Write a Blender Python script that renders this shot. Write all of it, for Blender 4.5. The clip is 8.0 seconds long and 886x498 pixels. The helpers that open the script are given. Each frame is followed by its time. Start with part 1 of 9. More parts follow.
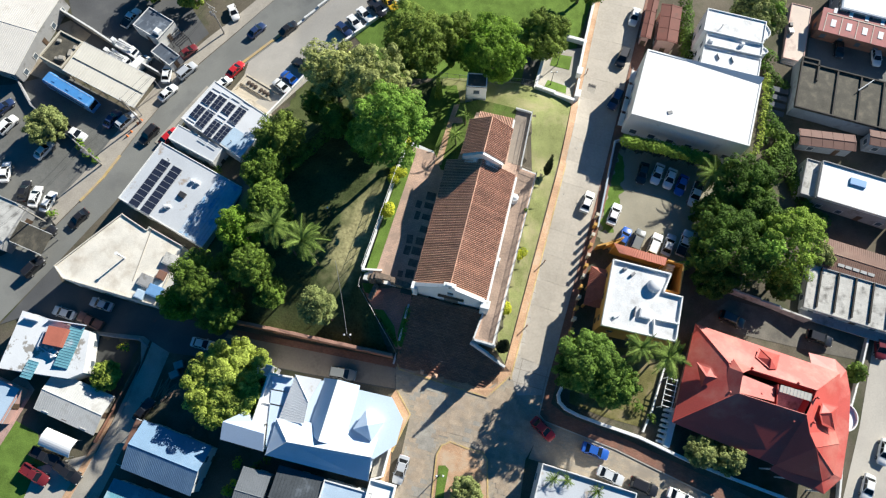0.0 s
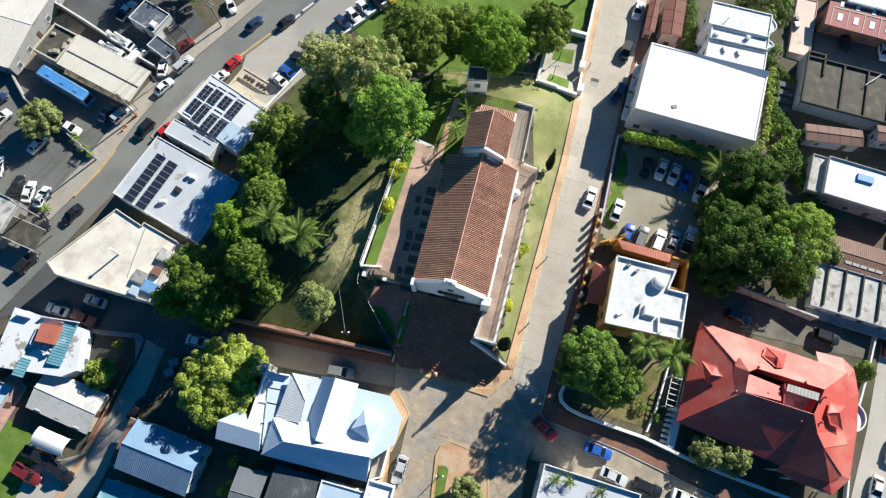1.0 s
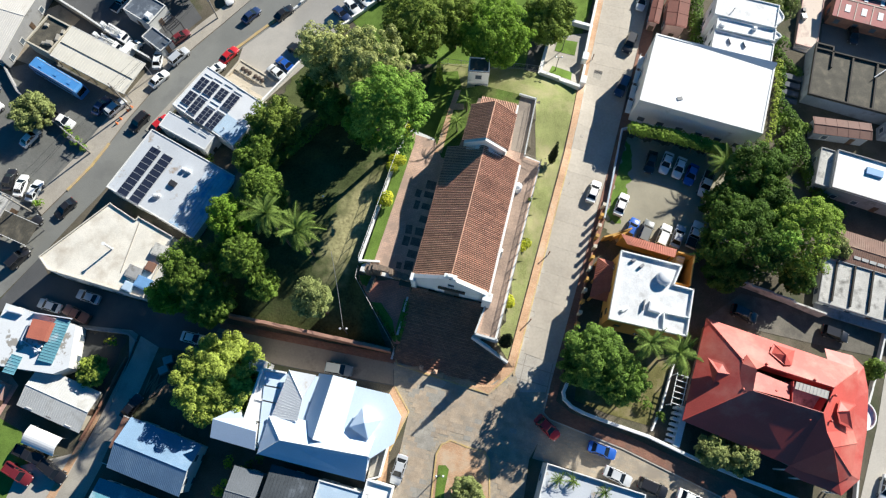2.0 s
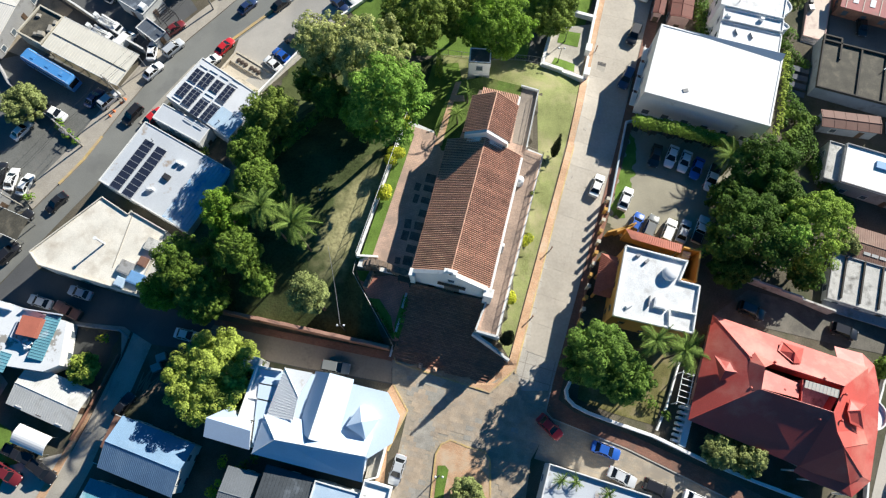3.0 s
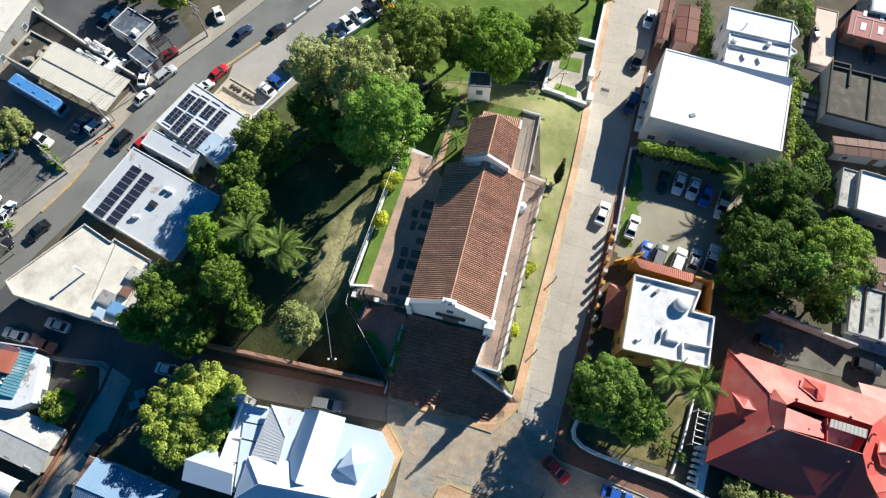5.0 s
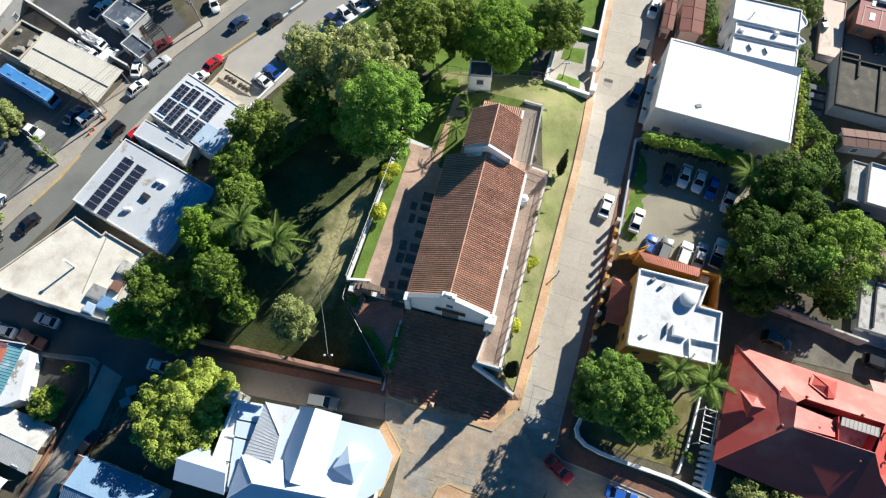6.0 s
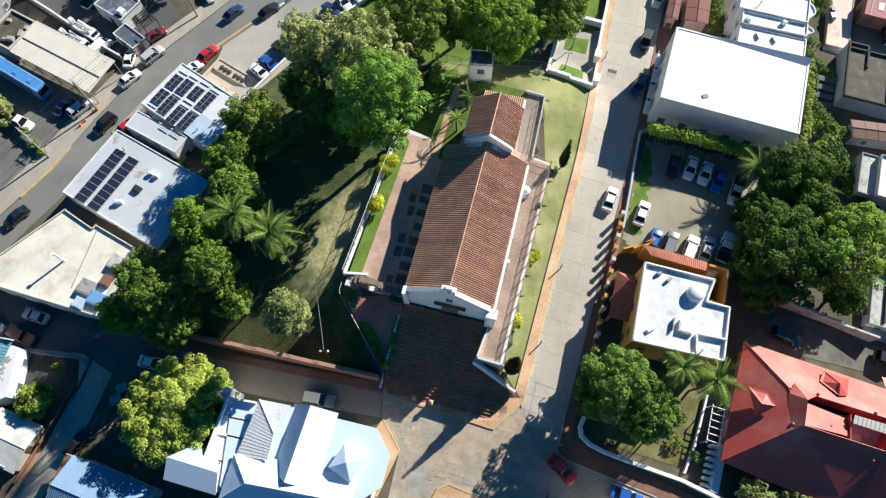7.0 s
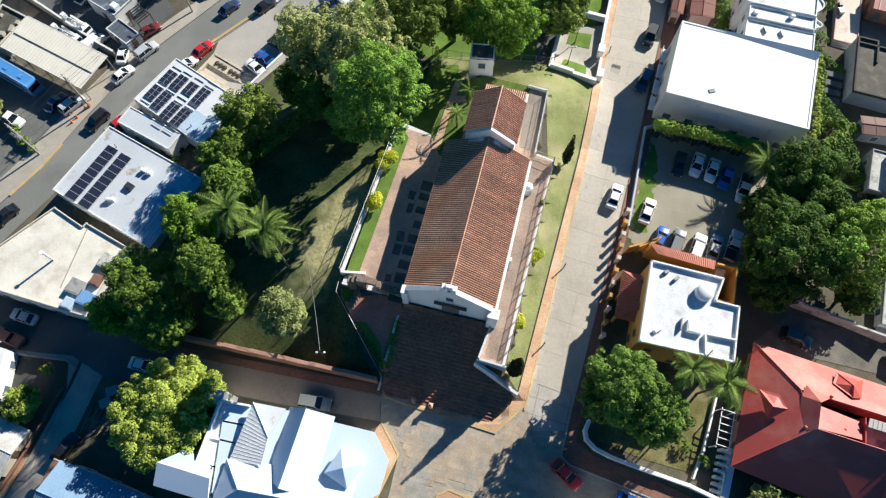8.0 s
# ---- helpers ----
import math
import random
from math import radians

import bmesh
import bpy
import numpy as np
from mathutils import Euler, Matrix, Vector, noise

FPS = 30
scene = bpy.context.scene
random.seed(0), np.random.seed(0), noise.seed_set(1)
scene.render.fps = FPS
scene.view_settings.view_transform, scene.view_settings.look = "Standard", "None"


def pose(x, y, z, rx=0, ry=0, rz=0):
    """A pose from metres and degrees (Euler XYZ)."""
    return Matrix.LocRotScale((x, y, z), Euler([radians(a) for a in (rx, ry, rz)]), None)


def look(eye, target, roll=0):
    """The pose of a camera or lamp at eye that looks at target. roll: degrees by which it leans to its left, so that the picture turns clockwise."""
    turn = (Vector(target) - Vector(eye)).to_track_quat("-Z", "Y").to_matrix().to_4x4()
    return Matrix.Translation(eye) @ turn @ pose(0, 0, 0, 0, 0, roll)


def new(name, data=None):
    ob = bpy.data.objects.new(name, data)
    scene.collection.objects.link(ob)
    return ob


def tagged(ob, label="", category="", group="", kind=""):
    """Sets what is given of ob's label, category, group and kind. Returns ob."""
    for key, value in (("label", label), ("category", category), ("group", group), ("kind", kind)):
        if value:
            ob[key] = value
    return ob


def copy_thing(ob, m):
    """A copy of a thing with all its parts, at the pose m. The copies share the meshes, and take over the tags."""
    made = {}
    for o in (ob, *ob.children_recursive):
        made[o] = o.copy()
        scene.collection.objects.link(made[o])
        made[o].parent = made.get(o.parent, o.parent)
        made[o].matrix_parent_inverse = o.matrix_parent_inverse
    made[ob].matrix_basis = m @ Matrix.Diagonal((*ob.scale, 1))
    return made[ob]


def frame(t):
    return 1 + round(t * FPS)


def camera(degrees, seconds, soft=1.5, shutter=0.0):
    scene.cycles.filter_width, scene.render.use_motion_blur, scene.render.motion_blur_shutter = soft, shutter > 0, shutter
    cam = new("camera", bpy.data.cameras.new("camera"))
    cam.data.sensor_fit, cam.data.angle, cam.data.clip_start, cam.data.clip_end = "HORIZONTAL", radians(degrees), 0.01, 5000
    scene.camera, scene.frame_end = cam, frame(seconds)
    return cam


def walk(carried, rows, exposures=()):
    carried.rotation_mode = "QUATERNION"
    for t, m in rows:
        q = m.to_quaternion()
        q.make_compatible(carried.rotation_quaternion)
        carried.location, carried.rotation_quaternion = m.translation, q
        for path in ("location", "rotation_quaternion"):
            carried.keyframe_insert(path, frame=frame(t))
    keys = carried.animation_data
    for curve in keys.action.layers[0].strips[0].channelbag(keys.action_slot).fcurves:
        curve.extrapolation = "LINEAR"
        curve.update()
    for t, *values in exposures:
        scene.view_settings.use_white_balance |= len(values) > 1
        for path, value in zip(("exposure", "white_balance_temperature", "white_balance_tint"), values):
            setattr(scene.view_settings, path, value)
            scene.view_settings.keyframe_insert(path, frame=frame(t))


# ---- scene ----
cam = camera(69.1, 8.0, soft=1.25)
METRES, EYE, TILT, LEAN, TURN = 21.0, 107.0, -72.8, 0.0, 0.0
ROWS = [
    (0.0, 0.0, 0.0, 0.0, 0.0, 0.0, -0.0),
    (0.5, -0.0, 0.0458, -0.014, -0.01, -0.0, -0.05),
    (1.0, -0.0021, 0.0955, -0.0315, -0.01, 0.01, -0.09),
    (1.5, -0.0031, 0.1494, -0.0492, 0.0, -0.02, -0.1),
    (3.0, -0.0019, 0.3259, -0.1033, 0.0, -0.07, -0.19),
    (3.5, -0.0012, 0.3922, -0.1171, -0.02, 0.42, -0.22),
    (4.0, -0.0004, 0.4529, -0.1359, -0.04, 2.48, -0.23),
    (4.5, 0.0009, 0.511, -0.1605, -0.07, 3.51, -0.24),
    (6.0, 0.0032, 0.6974, -0.219, -0.12, 3.52, -0.32),
    (6.5, 0.0038, 0.7617, -0.2387, -0.14, 3.55, -0.35),
    (7.0, 0.0031, 0.8257, -0.2611, -0.17, 3.58, -0.36),
    (7.5, 0.0017, 0.8887, -0.2793, -0.18, 3.57, -0.35),
    (8.0, 0.001, 0.9541, -0.2958, -0.19, 4.01, -0.34),
]
walk(cam, [(t, pose(0, 0, EYE, TILT, LEAN, TURN) @ pose(METRES * x, METRES * y, METRES * z, 90 + pitch, roll, yaw)) for t, x, y, z, yaw, pitch, roll in ROWS])

# ---------------------------------------------------------------- world, sun
SUN_AZ, SUN_EL = 46.0, 27.3          # degrees clockwise from +y, degrees up
world = bpy.data.worlds.new("sky")
scene.world = world
world.use_nodes = True
wn = world.node_tree.nodes
sky = wn.new("ShaderNodeTexSky")
sky.sky_type = "NISHITA"
sky.sun_disc = False
sky.ozone_density, sky.dust_density = 4.0, 0.3
sky.sun_elevation, sky.sun_rotation = radians(SUN_EL), radians(SUN_AZ)
wn["Background"].inputs["Strength"].default_value = 0.047
deep = wn.new("ShaderNodeHueSaturation")
deep.inputs["Saturation"].default_value = 1.75
world.node_tree.links.new(sky.outputs[0], deep.inputs["Color"])
world.node_tree.links.new(deep.outputs[0], wn["Background"].inputs["Color"])
sun = new("sun", bpy.data.lights.new("sun", "SUN"))
sun.data.energy, sun.data.angle, sun.data.color = 5.0, radians(0.5), (1.0, 0.965, 0.865)
ca, sa, ce, se = math.cos(radians(SUN_AZ)), math.sin(radians(SUN_AZ)), math.cos(radians(SUN_EL)), math.sin(radians(SUN_EL))
sun.matrix_world = look((200 * sa * ce, 200 * ca * ce, 200 * se), (0, 0, 0))
scene.view_settings.exposure = 0.85

# ---------------------------------------------------------------- materials
MATS = {}


def mat(name, col, rough=0.7, var=0.15, scale=0.6, stain=None, amount=0.0, stain_scale=0.25, bump=0.0,
        metal=0.0, pick=0.0, fine=6.0, spread=0.12):
    """A procedural surface: base colour broken by two scales of noise, with optional stains and relief."""
    if name in MATS:
        return MATS[name]
    m = bpy.data.materials.new(name)
    m.use_nodes = True
    nt = m.node_tree
    N, L = nt.nodes, nt.links
    b = N["Principled BSDF"]
    geo = N.new("ShaderNodeNewGeometry")
    n1, n2 = N.new("ShaderNodeTexNoise"), N.new("ShaderNodeTexNoise")
    n1.inputs["Scale"].default_value, n2.inputs["Scale"].default_value = scale, fine
    n1.inputs["Detail"].default_value = n2.inputs["Detail"].default_value = 4
    L.new(geo.outputs["Position"], n1.inputs["Vector"])
    L.new(geo.outputs["Position"], n2.inputs["Vector"])
    add = N.new("ShaderNodeMath")
    add.operation = "ADD"
    L.new(n1.outputs["Fac"], add.inputs[0])
    L.new(n2.outputs["Fac"], add.inputs[1])
    source = add.outputs[0]
    if pick:
        info = N.new("ShaderNodeObjectInfo")
        more = N.new("ShaderNodeMath")
        more.operation = "MULTIPLY_ADD"
        more.inputs[1].default_value = pick
        L.new(info.outputs["Random"], more.inputs[0])
        L.new(source, more.inputs[2])
        source = more.outputs[0]
    ramp = N.new("ShaderNodeMapRange")
    ramp.inputs["From Min"].default_value, ramp.inputs["From Max"].default_value = 0.7, 1.3 + pick
    ramp.inputs["To Min"].default_value, ramp.inputs["To Max"].default_value = 1 - var, 1 + var
    L.new(source, ramp.inputs["Value"])
    mul = N.new("ShaderNodeVectorMath")
    mul.operation = "SCALE"
    mul.inputs[0].default_value = col
    L.new(ramp.outputs[0], mul.inputs["Scale"])
    colour = mul.outputs[0]
    if stain:
        n3 = N.new("ShaderNodeTexNoise")
        n3.inputs["Scale"].default_value, n3.inputs["Detail"].default_value = stain_scale, 6
        n3.inputs["Roughness"].default_value = 0.65
        L.new(geo.outputs["Position"], n3.inputs["Vector"])
        edge = N.new("ShaderNodeMapRange")
        edge.inputs["From Min"].default_value = 0.62 - 0.25 * amount
        edge.inputs["From Max"].default_value = 0.62 - 0.25 * amount + spread
        edge.inputs["To Max"].default_value = 0.85
        L.new(n3.outputs["Fac"], edge.inputs["Value"])
        mix = N.new("ShaderNodeMix")
        mix.data_type = "RGBA"
        L.new(edge.outputs[0], mix.inputs["Factor"])
        L.new(colour, mix.inputs[6])
        mix.inputs[7].default_value = (*stain, 1)
        colour = mix.outputs[2]
    L.new(colour, b.inputs["Base Color"])
    b.inputs["Roughness"].default_value, b.inputs["Metallic"].default_value = rough, metal
    if bump:
        bp = N.new("ShaderNodeBump")
        bp.inputs["Strength"].default_value, bp.inputs["Distance"].default_value = 0.6, bump
        L.new(n2.outputs["Fac"], bp.inputs["Height"])
        L.new(bp.outputs[0], b.inputs["Normal"])
    if any(w in name for w in ("grass", "lawn", "meadow", "earth", "litter")):
        b.inputs["Specular IOR Level"].default_value = 0.1
    MATS[name] = m
    return m


def paving(name, col1, col2, joint, size=0.5, turn=0.0, rough=0.8, stain=None, amount=0.0, row=0.5):
    """Bricks or slabs laid in bond, with tinted pieces, joints and stains."""
    m = mat(name, col1, rough, 0.2, 0.35, stain, amount, 0.2)
    nt = m.node_tree
    N, L = nt.nodes, nt.links
    geo = N.new("ShaderNodeNewGeometry")
    mp = N.new("ShaderNodeMapping")
    mp.inputs["Rotation"].default_value[2] = radians(-turn)
    br = N.new("ShaderNodeTexBrick")
    br.inputs["Color1"].default_value, br.inputs["Color2"].default_value = (*col1, 1), (*col2, 1)
    br.inputs["Mortar"].default_value = (*joint, 1)
    br.inputs["Scale"].default_value = 1 / size
    br.inputs["Mortar Size"].default_value = 0.03
    br.inputs["Row Height"].default_value = row
    br.inputs["Brick Width"].default_value = 1.0
    if size > 3:
        br.offset, br.inputs["Mortar Size"].default_value = 0.0, 0.015
    L.new(geo.outputs["Position"], mp.inputs["Vector"])
    L.new(mp.outputs[0], br.inputs["Vector"])
    for n in N:
        if n.type == "VECT_MATH":
            L.new(br.outputs["Color"], n.inputs[0])
    return m


def leafy(name, col, var=0.45, tip=None):
    """Leaves: colour differs clump by clump and leaf by leaf, some light comes through."""
    m = bpy.data.materials.new(name)
    m.use_nodes = True
    N, L = m.node_tree.nodes, m.node_tree.links
    b = N["Principled BSDF"]
    geo = N.new("ShaderNodeNewGeometry")
    n1 = N.new("ShaderNodeTexNoise")
    n1.inputs["Scale"].default_value = 0.45
    L.new(geo.outputs["Position"], n1.inputs["Vector"])
    add = N.new("ShaderNodeMath")
    add.operation = "MULTIPLY_ADD"
    add.inputs[1].default_value = 0.28
    L.new(geo.outputs["Random Per Island"], add.inputs[0])
    L.new(n1.outputs["Fac"], add.inputs[2])
    ramp = N.new("ShaderNodeValToRGB")
    dark = tuple(c * (1 - var) for c in col)
    light = tip or tuple(min(1, c * (1 + var)) for c in col)
    ramp.color_ramp.elements[0].position, ramp.color_ramp.elements[0].color = 0.35, (*dark, 1)
    ramp.color_ramp.elements[1].position, ramp.color_ramp.elements[1].color = 0.92, (*light, 1)
    L.new(add.outputs[0], ramp.inputs[0])
    L.new(ramp.outputs[0], b.inputs["Base Color"])
    b.inputs["Roughness"].default_value, b.inputs["Specular IOR Level"].default_value = 0.7, 0.12
    tr = N.new("ShaderNodeBsdfTranslucent")
    L.new(ramp.outputs[0], tr.inputs["Color"])
    sh = N.new("ShaderNodeMixShader")
    sh.inputs[0].default_value = 0.2
    L.new(b.outputs[0], sh.inputs[1])
    L.new(tr.outputs[0], sh.inputs[2])
    L.new(sh.outputs[0], N["Material Output"].inputs["Surface"])
    return m


def glass(name, col):
    m = bpy.data.materials.new(name)
    m.use_nodes = True
    b = m.node_tree.nodes["Principled BSDF"]
    b.inputs["Base Color"].default_value = (*col, 1)
    b.inputs["Roughness"].default_value = 0.08
    b.inputs["IOR"].default_value = 1.5
    return m


GRASS = mat("lawn grass", (0.10, 0.15, 0.035), 0.9, 0.45, 0.35, (0.15, 0.15, 0.06), 0.35, 0.3, 0.05, fine=5, spread=0.2)
LUSH = mat("lush lawn", (0.125, 0.20, 0.04), 0.9, 0.35, 0.5, (0.085, 0.14, 0.03), 0.3, 0.4, 0.05, fine=7, spread=0.25)
# meadow base colour lowered to carry the shade of trees and church
MEADOW = mat("shade dark mown meadow grass", (0.068, 0.088, 0.034), 0.9, 0.45, 0.3, (0.115, 0.12, 0.055), 0.3, 0.16, 0.07, fine=3, spread=0.25)


def lit_straw_patch(m, x, y, turn, long, wide, col):
    """A mown-out, straw coloured stretch, sunlight put into its colour, with ragged soft ends inside a grass material.
    """
    N, L = m.node_tree.nodes, m.node_tree.links
    b = N["Principled BSDF"]
    geo, mp, noise = N.new("ShaderNodeNewGeometry"), N.new("ShaderNodeMapping"), N.new("ShaderNodeTexNoise")
    mp.vector_type = "TEXTURE"
    mp.inputs["Location"].default_value = (x, y, 0)
    mp.inputs["Rotation"].default_value[2] = radians(turn)
    mp.inputs["Scale"].default_value = (long, wide, 60)
    L.new(geo.outputs["Position"], mp.inputs["Vector"])
    size = N.new("ShaderNodeVectorMath")
    size.operation = "LENGTH"
    L.new(mp.outputs[0], size.inputs[0])
    noise.inputs["Scale"].default_value, noise.inputs["Detail"].default_value = 0.55, 6
    L.new(geo.outputs["Position"], noise.inputs["Vector"])
    mix_in = N.new("ShaderNodeMath")
    mix_in.operation = "MULTIPLY_ADD"
    mix_in.inputs[1].default_value = 1.5
    L.new(noise.outputs["Fac"], mix_in.inputs[0])
    L.new(size.outputs["Value"], mix_in.inputs[2])
    edge = N.new("ShaderNodeMapRange")
    edge.inputs["From Min"].default_value, edge.inputs["From Max"].default_value = 1.15, 1.95
    edge.inputs["To Min"].default_value, edge.inputs["To Max"].default_value = 1.0, 0.0
    L.new(mix_in.outputs[0], edge.inputs["Value"])
    tuft = N.new("ShaderNodeTexNoise")
    tuft.inputs["Scale"].default_value, tuft.inputs["Detail"].default_value = 2.2, 5
    L.new(geo.outputs["Position"], tuft.inputs["Vector"])
    ramp = N.new("ShaderNodeMapRange")
    ramp.inputs["From Min"].default_value, ramp.inputs["From Max"].default_value = 0.3, 0.7
    ramp.inputs["To Min"].default_value, ramp.inputs["To Max"].default_value = 0.6, 1.35
    L.new(tuft.outputs["Fac"], ramp.inputs["Value"])
    tint = N.new("ShaderNodeVectorMath")
    tint.operation = "SCALE"
    tint.inputs[0].default_value = col
    L.new(ramp.outputs[0], tint.inputs["Scale"])
    mix = N.new("ShaderNodeMix")
    mix.data_type = "RGBA"
    L.new(edge.outputs[0], mix.inputs["Factor"])
    L.new(b.inputs["Base Color"].links[0].from_socket, mix.inputs[6])
    L.new(tint.outputs[0], mix.inputs[7])
    L.new(mix.outputs[2], b.inputs["Base Color"])


# pale straw, brightened to stand in for the sunlit strip by the fence
lit_straw_patch(MEADOW, -15.0, 34.6, 66, 10.5, 3.6, (0.36, 0.33, 0.17))
STRIPG = mat("dry lawn", (0.23, 0.25, 0.10), 0.9, 0.35, 0.3, (0.37, 0.32, 0.19), 0.6, 0.22, 0.04, fine=6, spread=0.25)
EARTH = mat("yard earth", (0.12, 0.105, 0.08), 0.9, 0.35, 0.2, (0.05, 0.065, 0.03), 0.5, 0.12, 0.05, spread=0.2)
GRAVEL = mat("gravel yard", (0.29, 0.265, 0.20), 0.9, 0.22, 0.18, (0.17, 0.18, 0.10), 0.35, 0.12, 0.04, fine=9, spread=0.25)
ASPHALT = mat("worn asphalt", (0.19, 0.192, 0.178), 0.85, 0.16, 0.12, (0.135, 0.135, 0.13), 0.35, 0.13, 0.015, fine=8, spread=0.2)
ASPHALT2 = mat("dark yard asphalt", (0.14, 0.142, 0.132), 0.85, 0.3, 0.2, (0.18, 0.17, 0.155), 0.35, 0.15, 0.015, fine=6, spread=0.2)
ROADCON = mat("concrete roadway", (0.42, 0.39, 0.345), 0.8, 0.12, 0.15, (0.33, 0.30, 0.27), 0.4, 0.12, 0.01, fine=5, spread=0.3)
STREETCON = paving("jointed concrete street", (0.43, 0.395, 0.345), (0.395, 0.365, 0.32), (0.29, 0.26, 0.225), 4.4, -16, 0.8, (0.34, 0.30, 0.265), 0.4)
CONCRETE = mat("weathered concrete", (0.37, 0.34, 0.29), 0.8, 0.18, 0.3, (0.18, 0.165, 0.14), 0.3, 0.25, 0.02, spread=0.2)
KERB = mat("kerb concrete", (0.42, 0.39, 0.34), 0.8, 0.2, 0.5)
YELLOWP = mat("yellow kerb paint", (0.50, 0.36, 0.15), 0.7, 0.25, 0.8, (0.42, 0.32, 0.22), 0.55, 0.7)
ORANGE = paving("orange brick paving", (0.47, 0.27, 0.15), (0.53, 0.34, 0.21), (0.36, 0.24, 0.16), 0.4, -14, 0.8, (0.50, 0.39, 0.28), 0.4)
REDBRICK = paving("dark red brick paving", (0.20, 0.085, 0.055), (0.25, 0.12, 0.08), (0.13, 0.09, 0.07), 0.4, -17, 0.8, (0.12, 0.08, 0.065), 0.35)
COBBLE = paving("stone slab paving", (0.40, 0.325, 0.24), (0.28, 0.26, 0.22), (0.33, 0.265, 0.19), 0.75, -14, 0.8, (0.27, 0.23, 0.185), 0.45, 0.5)
TERRA = paving("terrace brick paving", (0.54, 0.36, 0.27), (0.45, 0.31, 0.24), (0.36, 0.25, 0.20), 0.6, -14, 0.85, (0.33, 0.24, 0.19), 0.4)
STAIRB = paving("old dark brick", (0.43, 0.20, 0.12), (0.28, 0.135, 0.085), (0.11, 0.06, 0.045), 0.5, -14, 0.85, (0.17, 0.095, 0.07), 0.4)
WHITE = mat("white plaster", (0.80, 0.80, 0.78), 0.75, 0.06, 0.4, (0.55, 0.53, 0.48), 0.05, 0.5, 0.01)
WHITEROOF = mat("white roof coating", (0.80, 0.80, 0.79), 0.6, 0.05, 0.2, (0.58, 0.57, 0.54), 0.05, 0.3, 0.01)
# grey blotches: roof stains, and on the curved roofs painted branch shadows
STAINSHADOWWHITE = mat("stain and branch shadow white roof", (0.66, 0.67, 0.68), 0.65, 0.16, 0.6, (0.34, 0.33, 0.32), 0.42, 0.45, 0.02, spread=0.25)
CREAMROOF = mat("cream roof with rust stains", (0.70, 0.66, 0.58), 0.75, 0.14, 0.4, (0.40, 0.33, 0.25), 0.5, 0.3, 0.02, spread=0.3)
GREYROOF = mat("pale grey roof", (0.50, 0.53, 0.57), 0.6, 0.1, 0.25, (0.30, 0.22, 0.15), 0.1, 0.3, 0.01, spread=0.08)
DARKROOF = mat("weathered dark roof", (0.082, 0.075, 0.058), 0.85, 0.4, 0.6, (0.17, 0.145, 0.105), 0.4, 0.6, 0.02, spread=0.22)
SLABROOF = mat("mouldy concrete roof", (0.50, 0.49, 0.46), 0.85, 0.25, 0.5, (0.085, 0.08, 0.07), 0.42, 0.55, 0.02, spread=0.18)
ZINC = mat("zinc roof sheet", (0.56, 0.56, 0.54), 0.45, 0.12, 0.3, (0.36, 0.34, 0.31), 0.3, 0.3, spread=0.2)
BLUEZINC = mat("blue grey roof sheet", (0.42, 0.54, 0.66), 0.45, 0.12, 0.3, (0.62, 0.68, 0.73), 0.22, 0.25, spread=0.15)
BLUEROOF = mat("blue roof sheet", (0.16, 0.33, 0.58), 0.5, 0.12, 0.3, (0.42, 0.50, 0.60), 0.12, 0.3)
TEAL = mat("teal roof sheet", (0.12, 0.30, 0.37), 0.5, 0.2, 0.4, (0.36, 0.46, 0.52), 0.35, 0.3)
RUSTROOF = mat("brown rusty roof sheet", (0.20, 0.105, 0.075), 0.7, 0.2, 0.4, (0.28, 0.18, 0.13), 0.3, 0.3, spread=0.2)
REDROOF = mat("red painted roof", (0.50, 0.088, 0.07), 0.52, 0.12, 0.2, (0.66, 0.36, 0.28), 0.48, 0.14, 0.01, spread=0.4)
REDROOF.node_tree.nodes["Principled BSDF"].inputs["Specular IOR Level"].default_value = 0.42
PINK = mat("pink painted roof", (0.63, 0.52, 0.44), 0.75, 0.12, 0.3, (0.40, 0.28, 0.24), 0.25, 0.3)
TILE = mat("terracotta barrel tile", (0.62, 0.355, 0.25), 0.8, 0.3, 0.5, (0.24, 0.13, 0.095), 0.25, 0.35, 0.02, pick=0.5, fine=3, spread=0.25)
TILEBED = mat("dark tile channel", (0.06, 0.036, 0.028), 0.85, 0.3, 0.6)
WALLW = mat("house wall white", (0.66, 0.66, 0.64), 0.8, 0.1, 0.4, (0.40, 0.38, 0.34), 0.15, 0.4, 0.01)
WALLC = mat("house wall cream", (0.55, 0.50, 0.40), 0.8, 0.12, 0.4, (0.35, 0.31, 0.26), 0.2, 0.4, 0.01)
WALLG = mat("house wall grey", (0.32, 0.32, 0.32), 0.85, 0.15, 0.4, (0.18, 0.17, 0.16), 0.3, 0.4, 0.02)
WALLY = mat("ochre house wall", (0.52, 0.29, 0.07), 0.8, 0.12, 0.5, (0.40, 0.24, 0.10), 0.15, 0.4)
WALLB = mat("blue grey house wall", (0.32, 0.36, 0.41), 0.85, 0.15, 0.4, (0.22, 0.22, 0.22), 0.3, 0.4, 0.01)
WALLP = mat("pink house wall", (0.52, 0.33, 0.29), 0.8, 0.12, 0.5)
BRICKW = mat("old brick wall", (0.27, 0.135, 0.09), 0.85, 0.3, 0.6, (0.15, 0.10, 0.08), 0.3, 0.5, 0.03, fine=4)
RUIN = mat("ruined rubble masonry", (0.22, 0.165, 0.125), 0.9, 0.35, 0.6, (0.10, 0.085, 0.07), 0.4, 0.6, 0.05, fine=3)
PLASTERB = mat("pale retaining wall plaster", (0.62, 0.63, 0.62), 0.8, 0.1, 0.5, (0.36, 0.34, 0.31), 0.2, 0.5)
